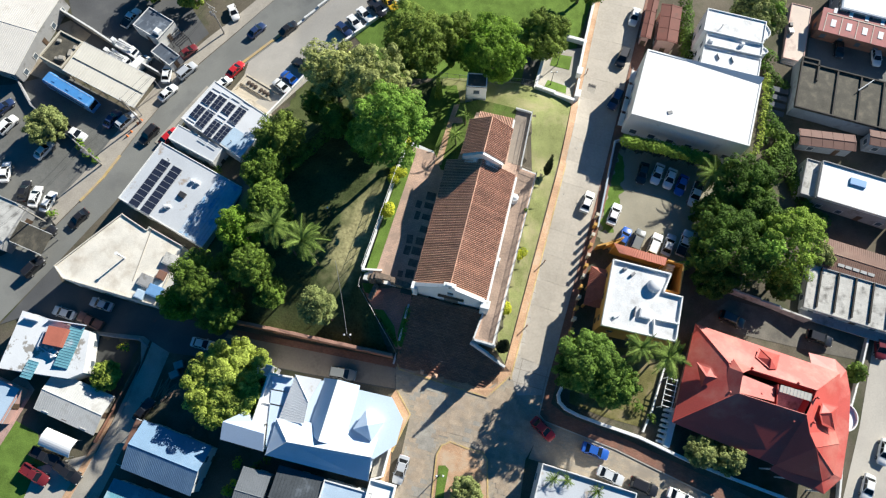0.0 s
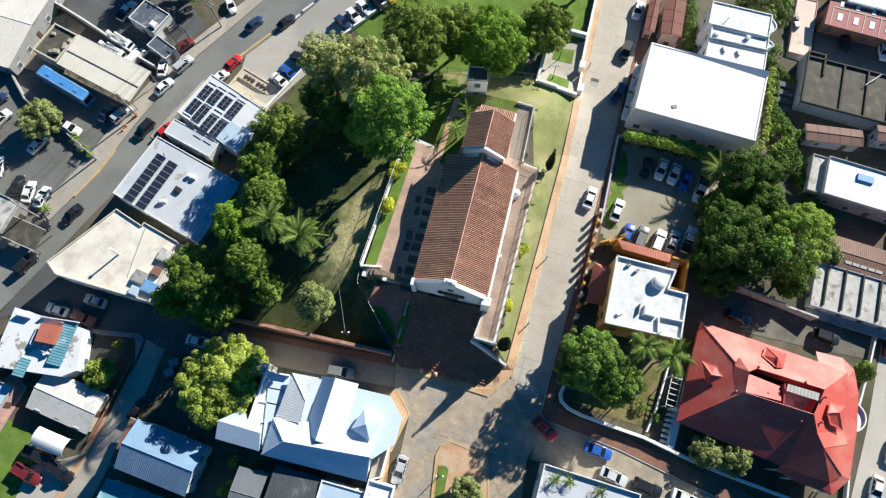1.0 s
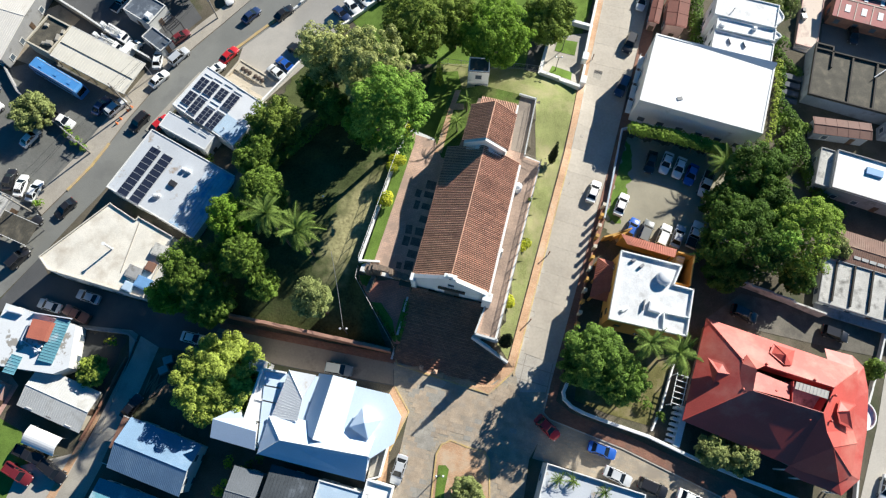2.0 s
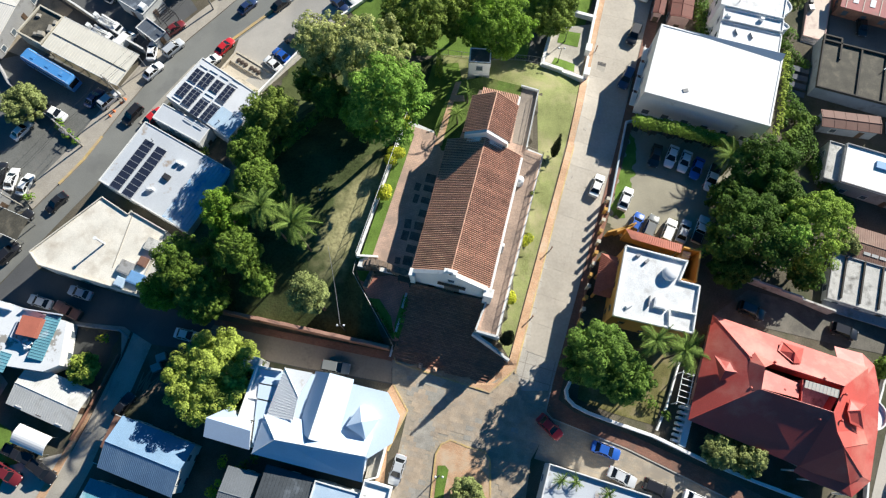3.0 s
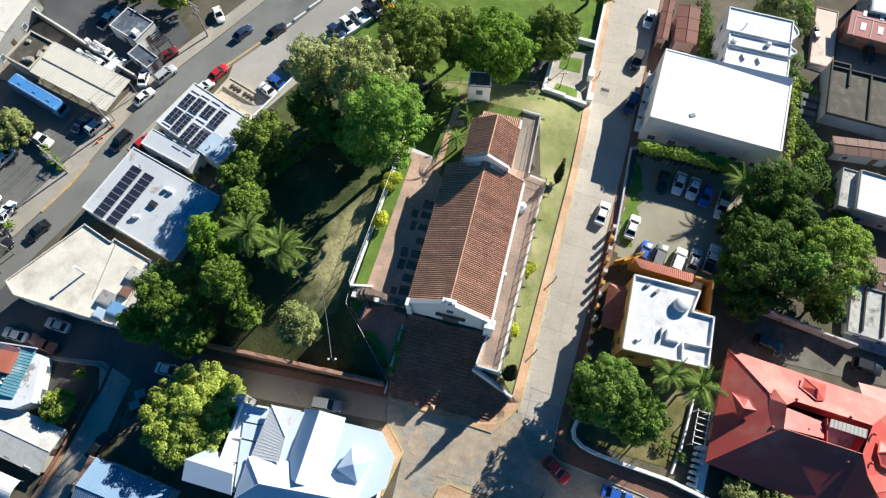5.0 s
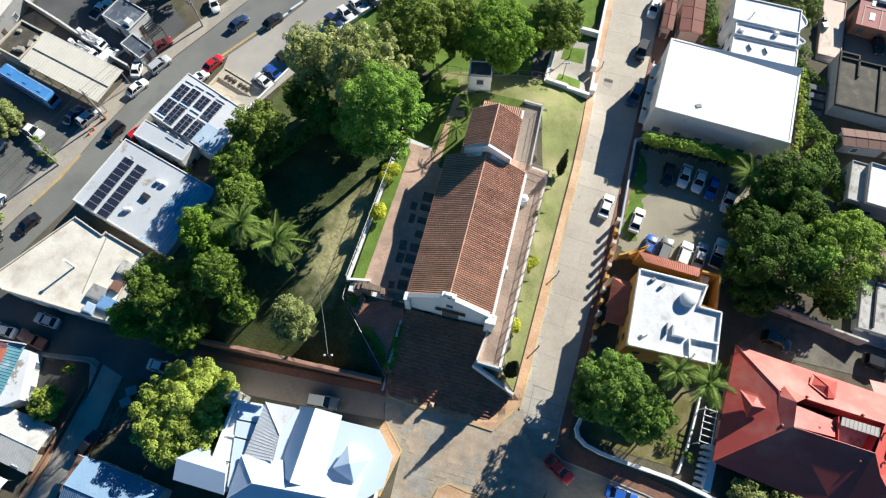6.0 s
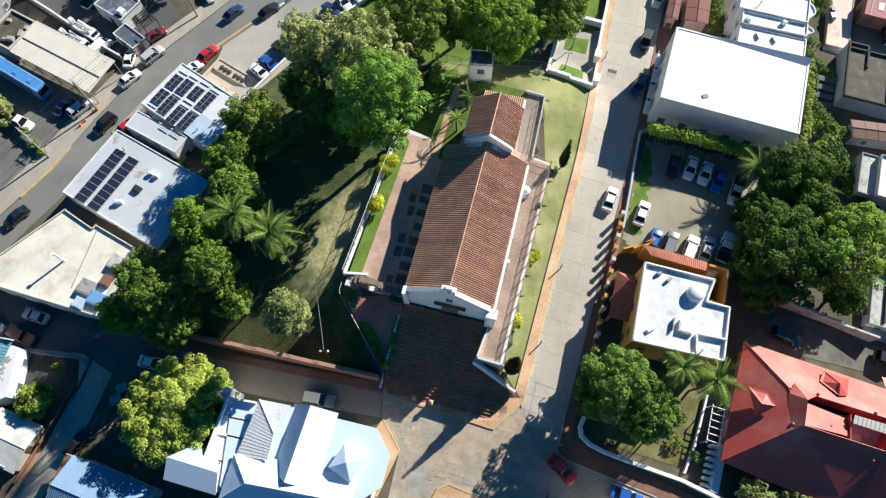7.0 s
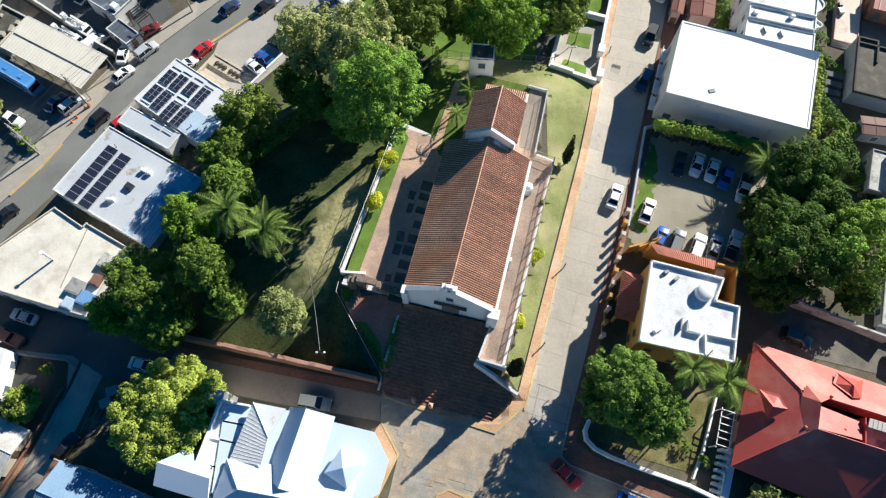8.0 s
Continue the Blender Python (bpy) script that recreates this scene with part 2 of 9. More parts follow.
STEEL = mat("dull steel", (0.32, 0.32, 0.33), 0.45, 0.1, 1.0, metal=0.6)
DARKMET = mat("dark metal", (0.05, 0.05, 0.055), 0.5, 0.1, 1.0, metal=0.3)
RUBBER = mat("tyre rubber", (0.02, 0.02, 0.02), 0.8, 0.1, 1.0)
PANEL = mat("solar cell glass", (0.022, 0.028, 0.05), 0.2, 0.15, 2.0, pick=0.3)
WOOD = mat("dark stained wood", (0.11, 0.07, 0.045), 0.7, 0.25, 0.8)
BARK = mat("tree bark", (0.13, 0.10, 0.075), 0.9, 0.3, 1.2, bump=0.04)
POLE = mat("grey utility pole", (0.30, 0.275, 0.24), 0.8, 0.15, 1.0)
GLASS = glass("window glass", (0.10, 0.13, 0.16))
PLASTIC = mat("white plastic", (0.75, 0.76, 0.77), 0.5, 0.05, 1.0)
L_DARK = leafy("dark broad leaves", (0.06, 0.125, 0.022), tip=(0.24, 0.36, 0.06))
L_MID = leafy("mid green leaves", (0.085, 0.175, 0.022), tip=(0.29, 0.48, 0.055))
L_FLAM = leafy("bright feathery leaves", (0.10, 0.225, 0.03), tip=(0.33, 0.55, 0.09))
L_PALE = leafy("pale flowering leaves", (0.115, 0.175, 0.035), tip=(0.62, 0.65, 0.25))
L_YEL = leafy("yellow green leaves", (0.16, 0.24, 0.035), tip=(0.50, 0.60, 0.11))
L_ALMOND = leafy("almond leaves", (0.19, 0.28, 0.045), tip=(0.56, 0.66, 0.13))
L_LIME = leafy("lime shrub leaves", (0.36, 0.44, 0.025), tip=(0.74, 0.74, 0.07))
L_PALM = leafy("palm leaflets", (0.075, 0.155, 0.03), tip=(0.29, 0.40, 0.09))
L_MANGO = leafy("deep mango leaves", (0.06, 0.125, 0.026), tip=(0.24, 0.39, 0.07))
L_GREY = leafy("grey green leaves", (0.18, 0.21, 0.075), tip=(0.39, 0.45, 0.16))
L_DEEP = leafy("deep green leaves", (0.04, 0.09, 0.016), tip=(0.14, 0.25, 0.042))
L_HEDGE = leafy("bright hedge leaves", (0.14, 0.24, 0.035), tip=(0.36, 0.52, 0.08))
L_OLIVE = leafy("olive green leaves", (0.095, 0.155, 0.028), tip=(0.31, 0.41, 0.08))
L_BLACK = leafy("deep purple green leaves", (0.02, 0.028, 0.012), tip=(0.04, 0.055, 0.02))

SCRUB = mat("shaded leaf litter and weeds", (0.11, 0.13, 0.05), 0.95, 0.4, 0.4, (0.14, 0.125, 0.075), 0.3, 0.3, 0.05, spread=0.25)

# ---------------------------------------------------------------- the lie of the land
XS = (-110, -75, -58, -48, -36, -22, -8, 20, 40, 52, 62, 80)
ZS = (-8, -7.2, -6.5, -5, -3.6, -1.6, 0, 0, -0.6, -2, -3.6, -4.5)
TERRACE_Z = 4.4
CHURCH = pose(3.7, 34.0, 0, 0, 0, -14)
FROM_CHURCH = CHURCH.inverted()
TERRACE = [(-13.2, 26.6), (-5.9, 51.7), (-1.4, 49.6), (1.6, 58.5), (6.7, 59.6), (15.9, 57.1), (13.5, 46.6), (16.3, 45.5),
           (8.1, 15.4), (4.6, 16.3), (6.8, 21.6), (-5.4, 24.8)]


def base(x, y):
    z = float(np.interp(x, XS, ZS))
    if y > 40:
        z -= (min(y, 110) - 40) * float(np.interp(x, (-75, -58, -45, -30, -10, 20), (0.02, 0.05, 0.09, 0.10, 0.06, 0.05)))
    return z


def inside(x, y, poly):
    hit = False
    for (x0, y0), (x1, y1) in zip(poly, poly[1:] + poly[:1]):
        if (y0 > y) != (y1 > y) and x < (x1 - x0) * (y - y0) / (y1 - y0) + x0:
            hit = not hit
    return hit


def gap(x, y, poly):
    """Distance from a place to a polygon's outline."""
    best = 1e9
    for (x0, y0), (x1, y1) in zip(poly, poly[1:] + poly[:1]):
        dx, dy = x1 - x0, y1 - y0
        s = max(0, min(1, ((x - x0) * dx + (y - y0) * dy) / (dx * dx + dy * dy)))
        best = min(best, math.hypot(x - x0 - s * dx, y - y0 - s * dy))
    return best


def ease(s):
    s = max(0.0, min(1.0, s))
    return s * s * (3 - 2 * s)


def wall_line(x):
    """Where the retaining wall between meadow and street runs."""
    return 14.3 - 0.231 * (x + 8.2)


def meadow_level(x, y, d=None):
    """The raised meadow: a shelf below the terrace fence that sinks to the west and north."""
    d = gap(x, y, TERRACE) if d is None else d
    d_south = max(0.0, 29.0 - y)
    z = 2.9 - 0.22 * d_south - 0.08 * min(d, 8.0) - 0.12 * max(0.0, d - 8.0) - 0.6 * max(0.0, -33 - x) - 0.32 * max(0.0, y - 46)
    return max(z, base(x, y))


def G(x, y):
    """Height of the ground."""
    z = base(x, y)
    if -40 < x < 32 and 5 < y < 80:
        lx, ly, _ = FROM_CHURCH @ Vector((x, y, 0))
        if inside(x, y, TERRACE):
            return TERRACE_Z - 0.25
        d = gap(x, y, TERRACE)
        north, east = 3.2 - 0.38 * d, 1.9 - 0.42 * d
        k = max(ease((-12.5 - x) / 3), ease((y - 25) / 3))
        west = (4.0 - 0.30 * d) * (1 - k) + k * meadow_level(x, y, d)
        if y < wall_line(x) + 0.9:
            west = -99.0
        if lx < -5.5:
            z = max(z, west)
        elif ly > 12:
            k = ease((lx + 6) / 10)
            j = ease((ly - 12) / 14) if lx > 4 else 1.0
            z = max(z, (west * (1 - k) + north * k) * j + east * (1 - j))
        elif lx > 6.5 and ly > -19.5:
            z = max(z, east)
        elif -6.4 < lx < 10 and -23.0 < ly < -10:
            z -= 0.3
    return z


# ---------------------------------------------------------------- building helpers
def mesh_of(name, bm, material):
    me = bpy.data.meshes.new(name)
    bmesh.ops.recalc_face_normals(bm, faces=bm.faces)
    bm.to_mesh(me)
    bm.free()
    me.materials.append(material)
    return me


def part(name, bm, material, parent, label=""):
    ob = new(name, bm if isinstance(bm, bpy.types.Mesh) else mesh_of(name, bm, material))
    ob.parent = parent
    if label:
        ob["label"] = label
    return ob


def thing(name, m, label, category, group="", kind=""):
    ob = new(name)
    ob.matrix_world = m
    return tagged(ob, label, category, group, kind)


def single(name, bm, material, m, label, category, group="", kind=""):
    ob = new(name, mesh_of(name, bm, material))
    ob.matrix_world = m
    return tagged(ob, label, category, group, kind)


def box(bm, x, y, z, sx, sy, sz, rot=0.0, rx=0.0, ry=0.0, bev=0.0):
    """A block centred at x, y with its foot at z."""
    r = bmesh.ops.create_cube(bm, size=1, matrix=pose(x, y, z + sz / 2, rx, ry, rot) @ Matrix.Diagonal((sx, sy, sz, 1)))
    if bev:
        vs = set(r["verts"])
        es = [e for e in bm.edges if e.verts[0] in vs and e.verts[1] in vs]
        bmesh.ops.bevel(bm, geom=es, offset=bev, segments=1, affect="EDGES")
    return bm


def rod(bm, a, b, r0, r1=None, n=6):
    a, b = Vector(a), Vector(b)
    m = Matrix.Translation((a + b) / 2) @ (b - a).to_track_quat("Z", "Y").to_matrix().to_4x4()
    bmesh.ops.create_cone(bm, cap_ends=True, segments=n, radius1=r0, radius2=r0 if r1 is None else r1, depth=(b - a).length, matrix=m)
    return bm


def prism(bm, poly, z0, z1):
    """A solid on a polygon, from z0 up to z1; either may be a function of x, y."""
    f0 = z0 if callable(z0) else (lambda x, y: z0)
    f1 = z1 if callable(z1) else (lambda x, y: z1)
    lo = [bm.verts.new((x, y, f0(x, y))) for x, y in poly]
    hi = [bm.verts.new((x, y, f1(x, y))) for x, y in poly]
    bm.faces.new(hi)
    bm.faces.new(lo[::-1])
    n = len(poly)
    for i in range(n):
        bm.faces.new((lo[i], lo[(i + 1) % n], hi[(i + 1) % n], hi[i]))
    return bm


def face(bm, *pts):
    return bm.faces.new([bm.verts.new(p) for p in pts])


def drape(poly, dz, step=1.0, skirt=0.0, level=None):
    """A sheet on the ground in the outline of poly, dz above it, with side faces down by skirt."""
    bm = bmesh.new()
    bm.faces.new([bm.verts.new((x, y, 0)) for x, y in poly])
    for axis, norm in ((0, (1, 0, 0)), (1, (0, 1, 0))):
        lo, hi = min(p[axis] for p in poly), max(p[axis] for p in poly)
        k = math.ceil(lo / step)
        while k * step < hi:
            co = (k * step, 0, 0) if axis == 0 else (0, k * step, 0)
            bmesh.ops.bisect_plane(bm, geom=bm.verts[:] + bm.edges[:] + bm.faces[:], plane_co=co, plane_no=norm)
            k += 1
    if skirt:
        rim = [e for e in bm.edges if e.is_boundary]
        made = bmesh.ops.extrude_edge_only(bm, edges=rim)
        low = {v for v in made["geom"] if isinstance(v, bmesh.types.BMVert)}
    else:
        low = set()
    f = level or G
    for v in bm.verts:
        v.co.z = f(v.co.x, v.co.y) + dz - (skirt if v in low else 0)
    return bm


def ragged(poly, size=0.45):
    """The outline broken up into short uneven steps, as turf ends."""
    out = []
    for (x0, y0), (x1, y1) in zip(poly, poly[1:] + poly[:1]):
        L = math.hypot(x1 - x0, y1 - y0)
        k = max(1, int(L / 0.45))
        for i in range(k):
            s = i / k
            x, y = x0 + (x1 - x0) * s, y0 + (y1 - y0) * s
            w = size * (math.sin(x * 2.3 + y * 1.7) + 0.7 * math.sin(x * 5.1 - y * 4.3)) if i else 0
            out.append((x - (y1 - y0) / L * w, y + (x1 - x0) / L * w))
    return out


def ground_piece(name, poly, material, dz, label, category, skirt=0.0, step=1.0, kind="structure", level=None):
    if name in ("dry_grass", "scrub", "lot_grass", "lot"):
        poly = ragged(poly, 0.3)
    ob = new(name, mesh_of(name, drape(poly, dz, step, skirt, level), material))
    if not skirt:
        ob.data.polygons.foreach_set("use_smooth", [True] * len(ob.data.polygons))
    return tagged(ob, label, category, "", kind)


def strip(points, half):
    """The outline of a band along a line of places."""
    left, right = [], []
    for i, p in enumerate(points):
        a, b = points[max(0, i - 1)], points[min(len(points) - 1, i + 1)]
        d = math.hypot(b[0] - a[0], b[1] - a[1])
        nx, ny = -(b[1] - a[1]) / d * half, (b[0] - a[0]) / d * half
        left.append((p[0] + nx, p[1] + ny))
        right.append((p[0] - nx, p[1] - ny))
    return left + right[::-1]


# ---------------------------------------------------------------- ground
def build_ground():
    xs = [-2500, -800, -300, -160] + list(np.arange(-110, 111, 1.0)) + [160, 300, 800, 2500]
    ys = [-2500, -800, -300, -120, -60] + list(np.arange(-30, 111, 1.0)) + [160, 300, 800, 2500]
    verts = [(x, y, G(x, y)) for y in ys for x in xs]
    nx = len(xs)
    faces = [(j * nx + i, j * nx + i + 1, (j + 1) * nx + i + 1, (j + 1) * nx + i) for j in range(len(ys) - 1) for i in range(nx - 1)]
    me = bpy.data.meshes.new("ground")
    me.from_pydata(verts, [], faces)
    me.materials.append(EARTH)
    tagged(new("ground", me), "brown bare earth and worn yard ground of the town", "ground", "", "structure")


build_ground()
ground_piece("road", [(-82.1, 33.9), (-72.6, 39.9), (-65.1, 49.7), (-60.1, 59.5), (-52.8, 71.8), (-45.2, 80.8), (-36.6, 90.7), (-30, 98), (-17, 98),
                      (-26.5, 87.9), (-39.7, 75.4), (-45.0, 70.2), (-54.5, 56.8), (-62.5, 44.1), (-71.5, 32.1), (-79.6, 21.7), (-100, 8), (-104, 18)],
             ASPHALT, 0.06, "worn grey asphalt road with two lanes", "road")
ground_piece("street", [(-71.5, 32.1), (-69.5, 28.9), (-50.6, 23.3), (-37.1, 19.5), (-21.3, 15.8), (-7.8, 12.7), (-7.7, 9.1), (-21.1, 11.5), (-31.5, 13.6),
                        (-47.4, 15.8), (-50.9, 17.8), (-52.6, 18.6), (-62.2, 19.5), (-73.7, 23.2), (-79.5, 21.2)],
             mat("dark side street asphalt", (0.085, 0.087, 0.09), 0.85, 0.2, 0.2, (0.12, 0.12, 0.115), 0.3, 0.2, 0.01, fine=8, spread=0.2), 0.064, "narrow dark asphalt side street", "street")
ground_piece("street_slabs", [(-37.0, 19.2), (-21.3, 15.7), (-7.9, 12.6), (-7.8, 9.3), (-21.1, 11.6), (-31.5, 13.7), (-40.0, 14.9)], paving("brown street slabs", (0.25, 0.205, 0.165), (0.215, 0.18, 0.15), (0.15, 0.11, 0.085), 4.6, -13, 0.85, (0.17, 0.145, 0.12), 0.35), 0.075, "brown stained concrete slabs of the street", "street")
ground_piece("alley", [(-50.9, 17.8), (-47.4, 15.8), (-50.7, 5.8), (-57.0, -8.6), (-66, -28), (-71, -28), (-61.8, -8.6), (-55.0, 6.8), (-51.9, 14.4)],
             CONCRETE, 0.056, "pale concrete alley between houses", "alley")
ground_piece("plaza", [(-7.8, 13.2), (6.1, 8.5), (11.2, 11.8), (12.0, 8.2), (16.6, 8.2), (15.9, 2.9), (13.0, -1.8), (11.9, -8.1), (11, -28), (-10, -28),
                       (-8.2, -8.1), (-5.4, 4.6), (-7.7, 9.1)], COBBLE, 0.06, "mottled grey and tan stone paved square", "square")
ground_piece("road", [(40, 118), (32.3, 88.3), (22.3, 49.6), (11.2, 11.8), (12.0, 8.2), (16.6, 7.7), (20.6, 21.2), (29.4, 48.5), (41.7, 88.6), (50, 118)],
             STREETCON, 0.05, "pale concrete street with parked cars", "street")
ground_piece("street", [(16.5, 5.1), (24.9, 1.2), (40.6, -4.8), (49.5, -8.2), (70, -18), (60, -24), (29.5, -8.1), (19.2, -3.1), (13.5, -1.6)],
             COBBLE, 0.052, "stone paved street beside the garden wall", "street")
ground_piece("road", [(90, 58), (73.3, 14.2), (69.1, 3.0), (64.0, -8.4), (58, -28), (72, -28), (78.2, -8.4), (85.0, 22.1), (100, 58)],
             ROADCON, 0.05, "pale concrete street along the garden wall", "street")
ground_piece("pavement", [(38, 118), (40.2, 118), (32.4, 88.3), (22.3, 49.6), (11.2, 11.8), (7.0, 8.2), (5.6, 8.9), (10.2, 12.9), (21.2, 49.6), (30.6, 88.2)],
             ORANGE, 0.16, "orange brick pavement with a raised kerb", "pavement", 0.3)
ground_piece("pavement", [(50, 118), (53, 118), (44.1, 88.9), (31.6, 49.7), (20.8, 17.4), (17.5, 6.9), (15.6, 5.1), (16.7, 9.1), (20.6, 21.2), (29.8, 49.7), (41.7, 88.6)],
             REDBRICK, 0.16, "dark red brick pavement with a raised kerb", "pavement", 0.3)
ground_piece("pavement", [(17.5, 6.9), (19.7, 5.1), (28.6, 1.6), (48.7, -7.5), (68, -16), (67, -18), (45.9, -9.0), (27.5, -0.1), (16.4, 4.2), (15.6, 5.1)],
             REDBRICK, 0.163, "dark red brick pavement along the garden wall", "pavement", 0.3)
ground_piece("pavement", [(-7.7, 9.1), (-5.4, 5.1), (-8.2, -0.6), (-8.7, -7.4), (-10, -24), (-12, -24), (-10.5, -7.5), (-8.9, -0.6), (-7.0, 4.6), (-8.6, 7.8)],
             ORANGE, 0.16, "orange brick pavement round the white house", "pavement", 0.3)
ground_piece("pavement", [(-37.1, 19.8), (-7.8, 13.9), (-7.8, 12.6), (-37.1, 18.8)], REDBRICK, 0.16, "red brick pavement below the meadow wall", "pavement", 0.3)
ground_piece("meadow", [(-35.7, 20.8), (-8.8, 14.6), (-13.6, 26.4), (-6.2, 51.8), (-2, 53), (0, 68), (-19.6, 62.4), (-29.8, 52.5), (-36.8, 38.2)],
             MEADOW, 0.05, "mown rough grass of the raised meadow", "grass", 0, 1.0, "structure", lambda x, y: max(G(x, y), meadow_level(x, y)) if x < -12.5 else G(x, y))
ground_piece("verge", [(9.8, 58.0), (24.2, 62.2), (20.9, 49.6), (10.1, 13.2), (8.3, 15.6), (15.9, 45.1), (15.8, 56.8)],
             STRIPG, 0.03, "dry yellow green lawn strip along the church terrace", "grass", 0, 1.0)
ground_piece("back_lawn", [(-5.0, 53), (-1.4, 50.2), (1.6, 59), (6.7, 60.2), (15.8, 57.2), (24.2, 62.5), (18, 65.5), (5, 68), (-2, 68)],
             STRIPG, 0.036, "lawn behind the church", "grass", 0, 1.0)
ground_piece("lot", [(32.6, 52.8), (29.4, 45.0), (27.2, 36.0), (28.2, 33.4), (38.9, 30.8), (48.0, 31.6), (50.2, 49.2)], GRAVEL, 0.04, "tan gravel car lot with grassy edges", "car lot")
ground_piece("car_park", [(-39.7, 75.4), (-23.0, 91.0), (-14, 99), (0, 97), (-7.4, 88.3), (-18.7, 79.3), (-25.2, 71.2), (-29.5, 67.0), (-34.6, 61.5), (-41.1, 67.2)],
             ROADCON, 0.07, "pale concrete car park beside the road", "car park")
ground_piece("yard", [(-87.8, 70.6), (-77.8, 73.1), (-63.2, 64.6), (-62.2, 58.9), (-65.6, 52.7), (-73.7, 39.9), (-88, 36), (-104, 46), (-104, 70)],
             ASPHALT2, 0.05, "dark stained asphalt yard with cars", "yard")
ground_piece("yard", [(-66.9, 91.5), (-55.1, 91.9), (-49.0, 83.0), (-55.2, 76.0), (-59.2, 71.9), (-76, 81), (-80, 92)], MATS["dark side street asphalt"], 0.045, "dark asphalt yard beside the workshop", "yard")
ground_piece("yard", [(49.4, 24.5), (74.3, 19.1), (72.3, 14.2), (42.7, 20.0)], mat("mould stained yard concrete", (0.125, 0.115, 0.095), 0.85, 0.3, 0.5, (0.06, 0.057, 0.05), 0.5, 0.45, 0.01, spread=0.25), 0.05, "dark mottled concrete yard behind the red house", "yard")
ground_piece("lawn", [(-90, 6), (-73.4, 4.6), (-69.0, 2.4), (-66.6, -3.3), (-69.6, -9), (-90, -20)], LUSH, 0.04, "bright green lawn beside a drive", "grass")
ground_piece("lawn", [(0.7, 86.8), (-8, 88), (-18, 79.5), (-10, 68), (5, 68), (18, 66), (26, 74.4), (30.2, 86.8), (34, 102), (-4, 102)], LUSH, 0.04, "green park lawn under the trees", "grass")
ground_piece("scrub", [(-44.5, 20.6), (-36.6, 21.2), (-31.0, 28.0), (-26.0, 36.0), (-19.0, 43.0), (-13.0, 52.0), (-9.0, 60.0), (-6, 66), (-10, 68), (-18, 76), (-27, 70), (-33, 60), (-33.0, 49.6), (-40, 38), (-45.4, 32.0)],
             SCRUB, 0.045, "dark weeds and leaf litter under the trees", "undergrowth")
ground_piece("yard", [(75.1, 80.4), (95, 77.0), (92, 69.0), (73.4, 74.4)], ASPHALT2, 0.05, "dark asphalt yard with two cars", "yard")


RNG = np.random.default_rng(7)


# ---------------------------------------------------------------- houses
def window(parent, x, y, z, w, h, rot, frame_mat=None):
    """A framed window or door leaf on a wall; local x along the wall, out along -y."""
    bm = bmesh.new()
    for sx in (-1, 1):
        box(bm, sx * w / 2, 0, 0, 0.09, 0.1, h + 0.09)
    box(bm, 0, 0, h, w, 0.1, 0.09)
    box(bm, 0, 0, -0.05, w + 0.2, 0.2, 0.07)
    f = part("window", bm, frame_mat or WALLW, parent)
    f.matrix_local = pose(x, y, z, 0, 0, rot)
    bm = bmesh.new()
    box(bm, 0, 0.0, 0, w - 0.06, 0.05, h)
    part("pane", bm, GLASS, f)
    return f


def door(parent, x, y, z, rot, w=0.95, h=2.05, m=None):
    bm = bmesh.new()
    box(bm, 0, 0, 0, w, 0.1, h)
    for k in (0.25, 1.15):
        box(bm, 0, -0.06, k, w * 0.7, 0.03, 0.75)
    d = part("door", bm, m or WOOD, parent)
    d.matrix_local = pose(x, y, z, 0, 0, rot)
    bm = bmesh.new()
    box(bm, w * 0.38, -0.09, 1.0, 0.04, 0.05, 0.12)
    part("handle", bm, STEEL, d)


def low_ground(cx, cy, w, d, rot):
    m = pose(cx, cy, 0, 0, 0, rot)
    return min(G(*(m @ Vector((sx * w / 2, sy * d / 2, 0))).xy) for sx in (-1, 1) for sy in (-1, 1))


def walls(parent, w, d, h, material, t=0.22, gable=0.0, axis="x"):
    """Four walls butted at the corners, with gable ends where the roof asks for them."""
    for x, y, sx, sy in ((0, -d / 2 + t / 2, w, t), (0, d / 2 - t / 2, w, t), (-w / 2 + t / 2, 0, t, d - 2 * t), (w / 2 - t / 2, 0, t, d - 2 * t)):
        bm = bmesh.new()
        box(bm, x, y, 0, sx, sy, h)
        ends = gable and ((axis == "x" and sx < sy) or (axis == "y" and sy < sx))
        if ends:
            lo = [(x - sx / 2, y - sy / 2), (x + sx / 2, y - sy / 2), (x + sx / 2, y + sy / 2), (x - sx / 2, y + sy / 2)]
            v = [bm.verts.new((px, py, h)) for px, py in lo]
            if axis == "x":
                a, b = bm.verts.new((x - sx / 2, 0, h + gable)), bm.verts.new((x + sx / 2, 0, h + gable))
                bm.faces.new((v[0], v[1], b, a))
                bm.faces.new((v[2], v[3], a, b))
                bm.faces.new((v[1], v[2], b))
                bm.faces.new((v[3], v[0], a))
            else:
                a, b = bm.verts.new((0, y - sy / 2, h + gable)), bm.verts.new((0, y + sy / 2, h + gable))
                bm.faces.new((v[0], v[3], b, a))
                bm.faces.new((v[2], v[1], a, b))
                bm.faces.new((v[1], v[0], a))
                bm.faces.new((v[3], v[2], b))
        part("wall", bm, material, parent)


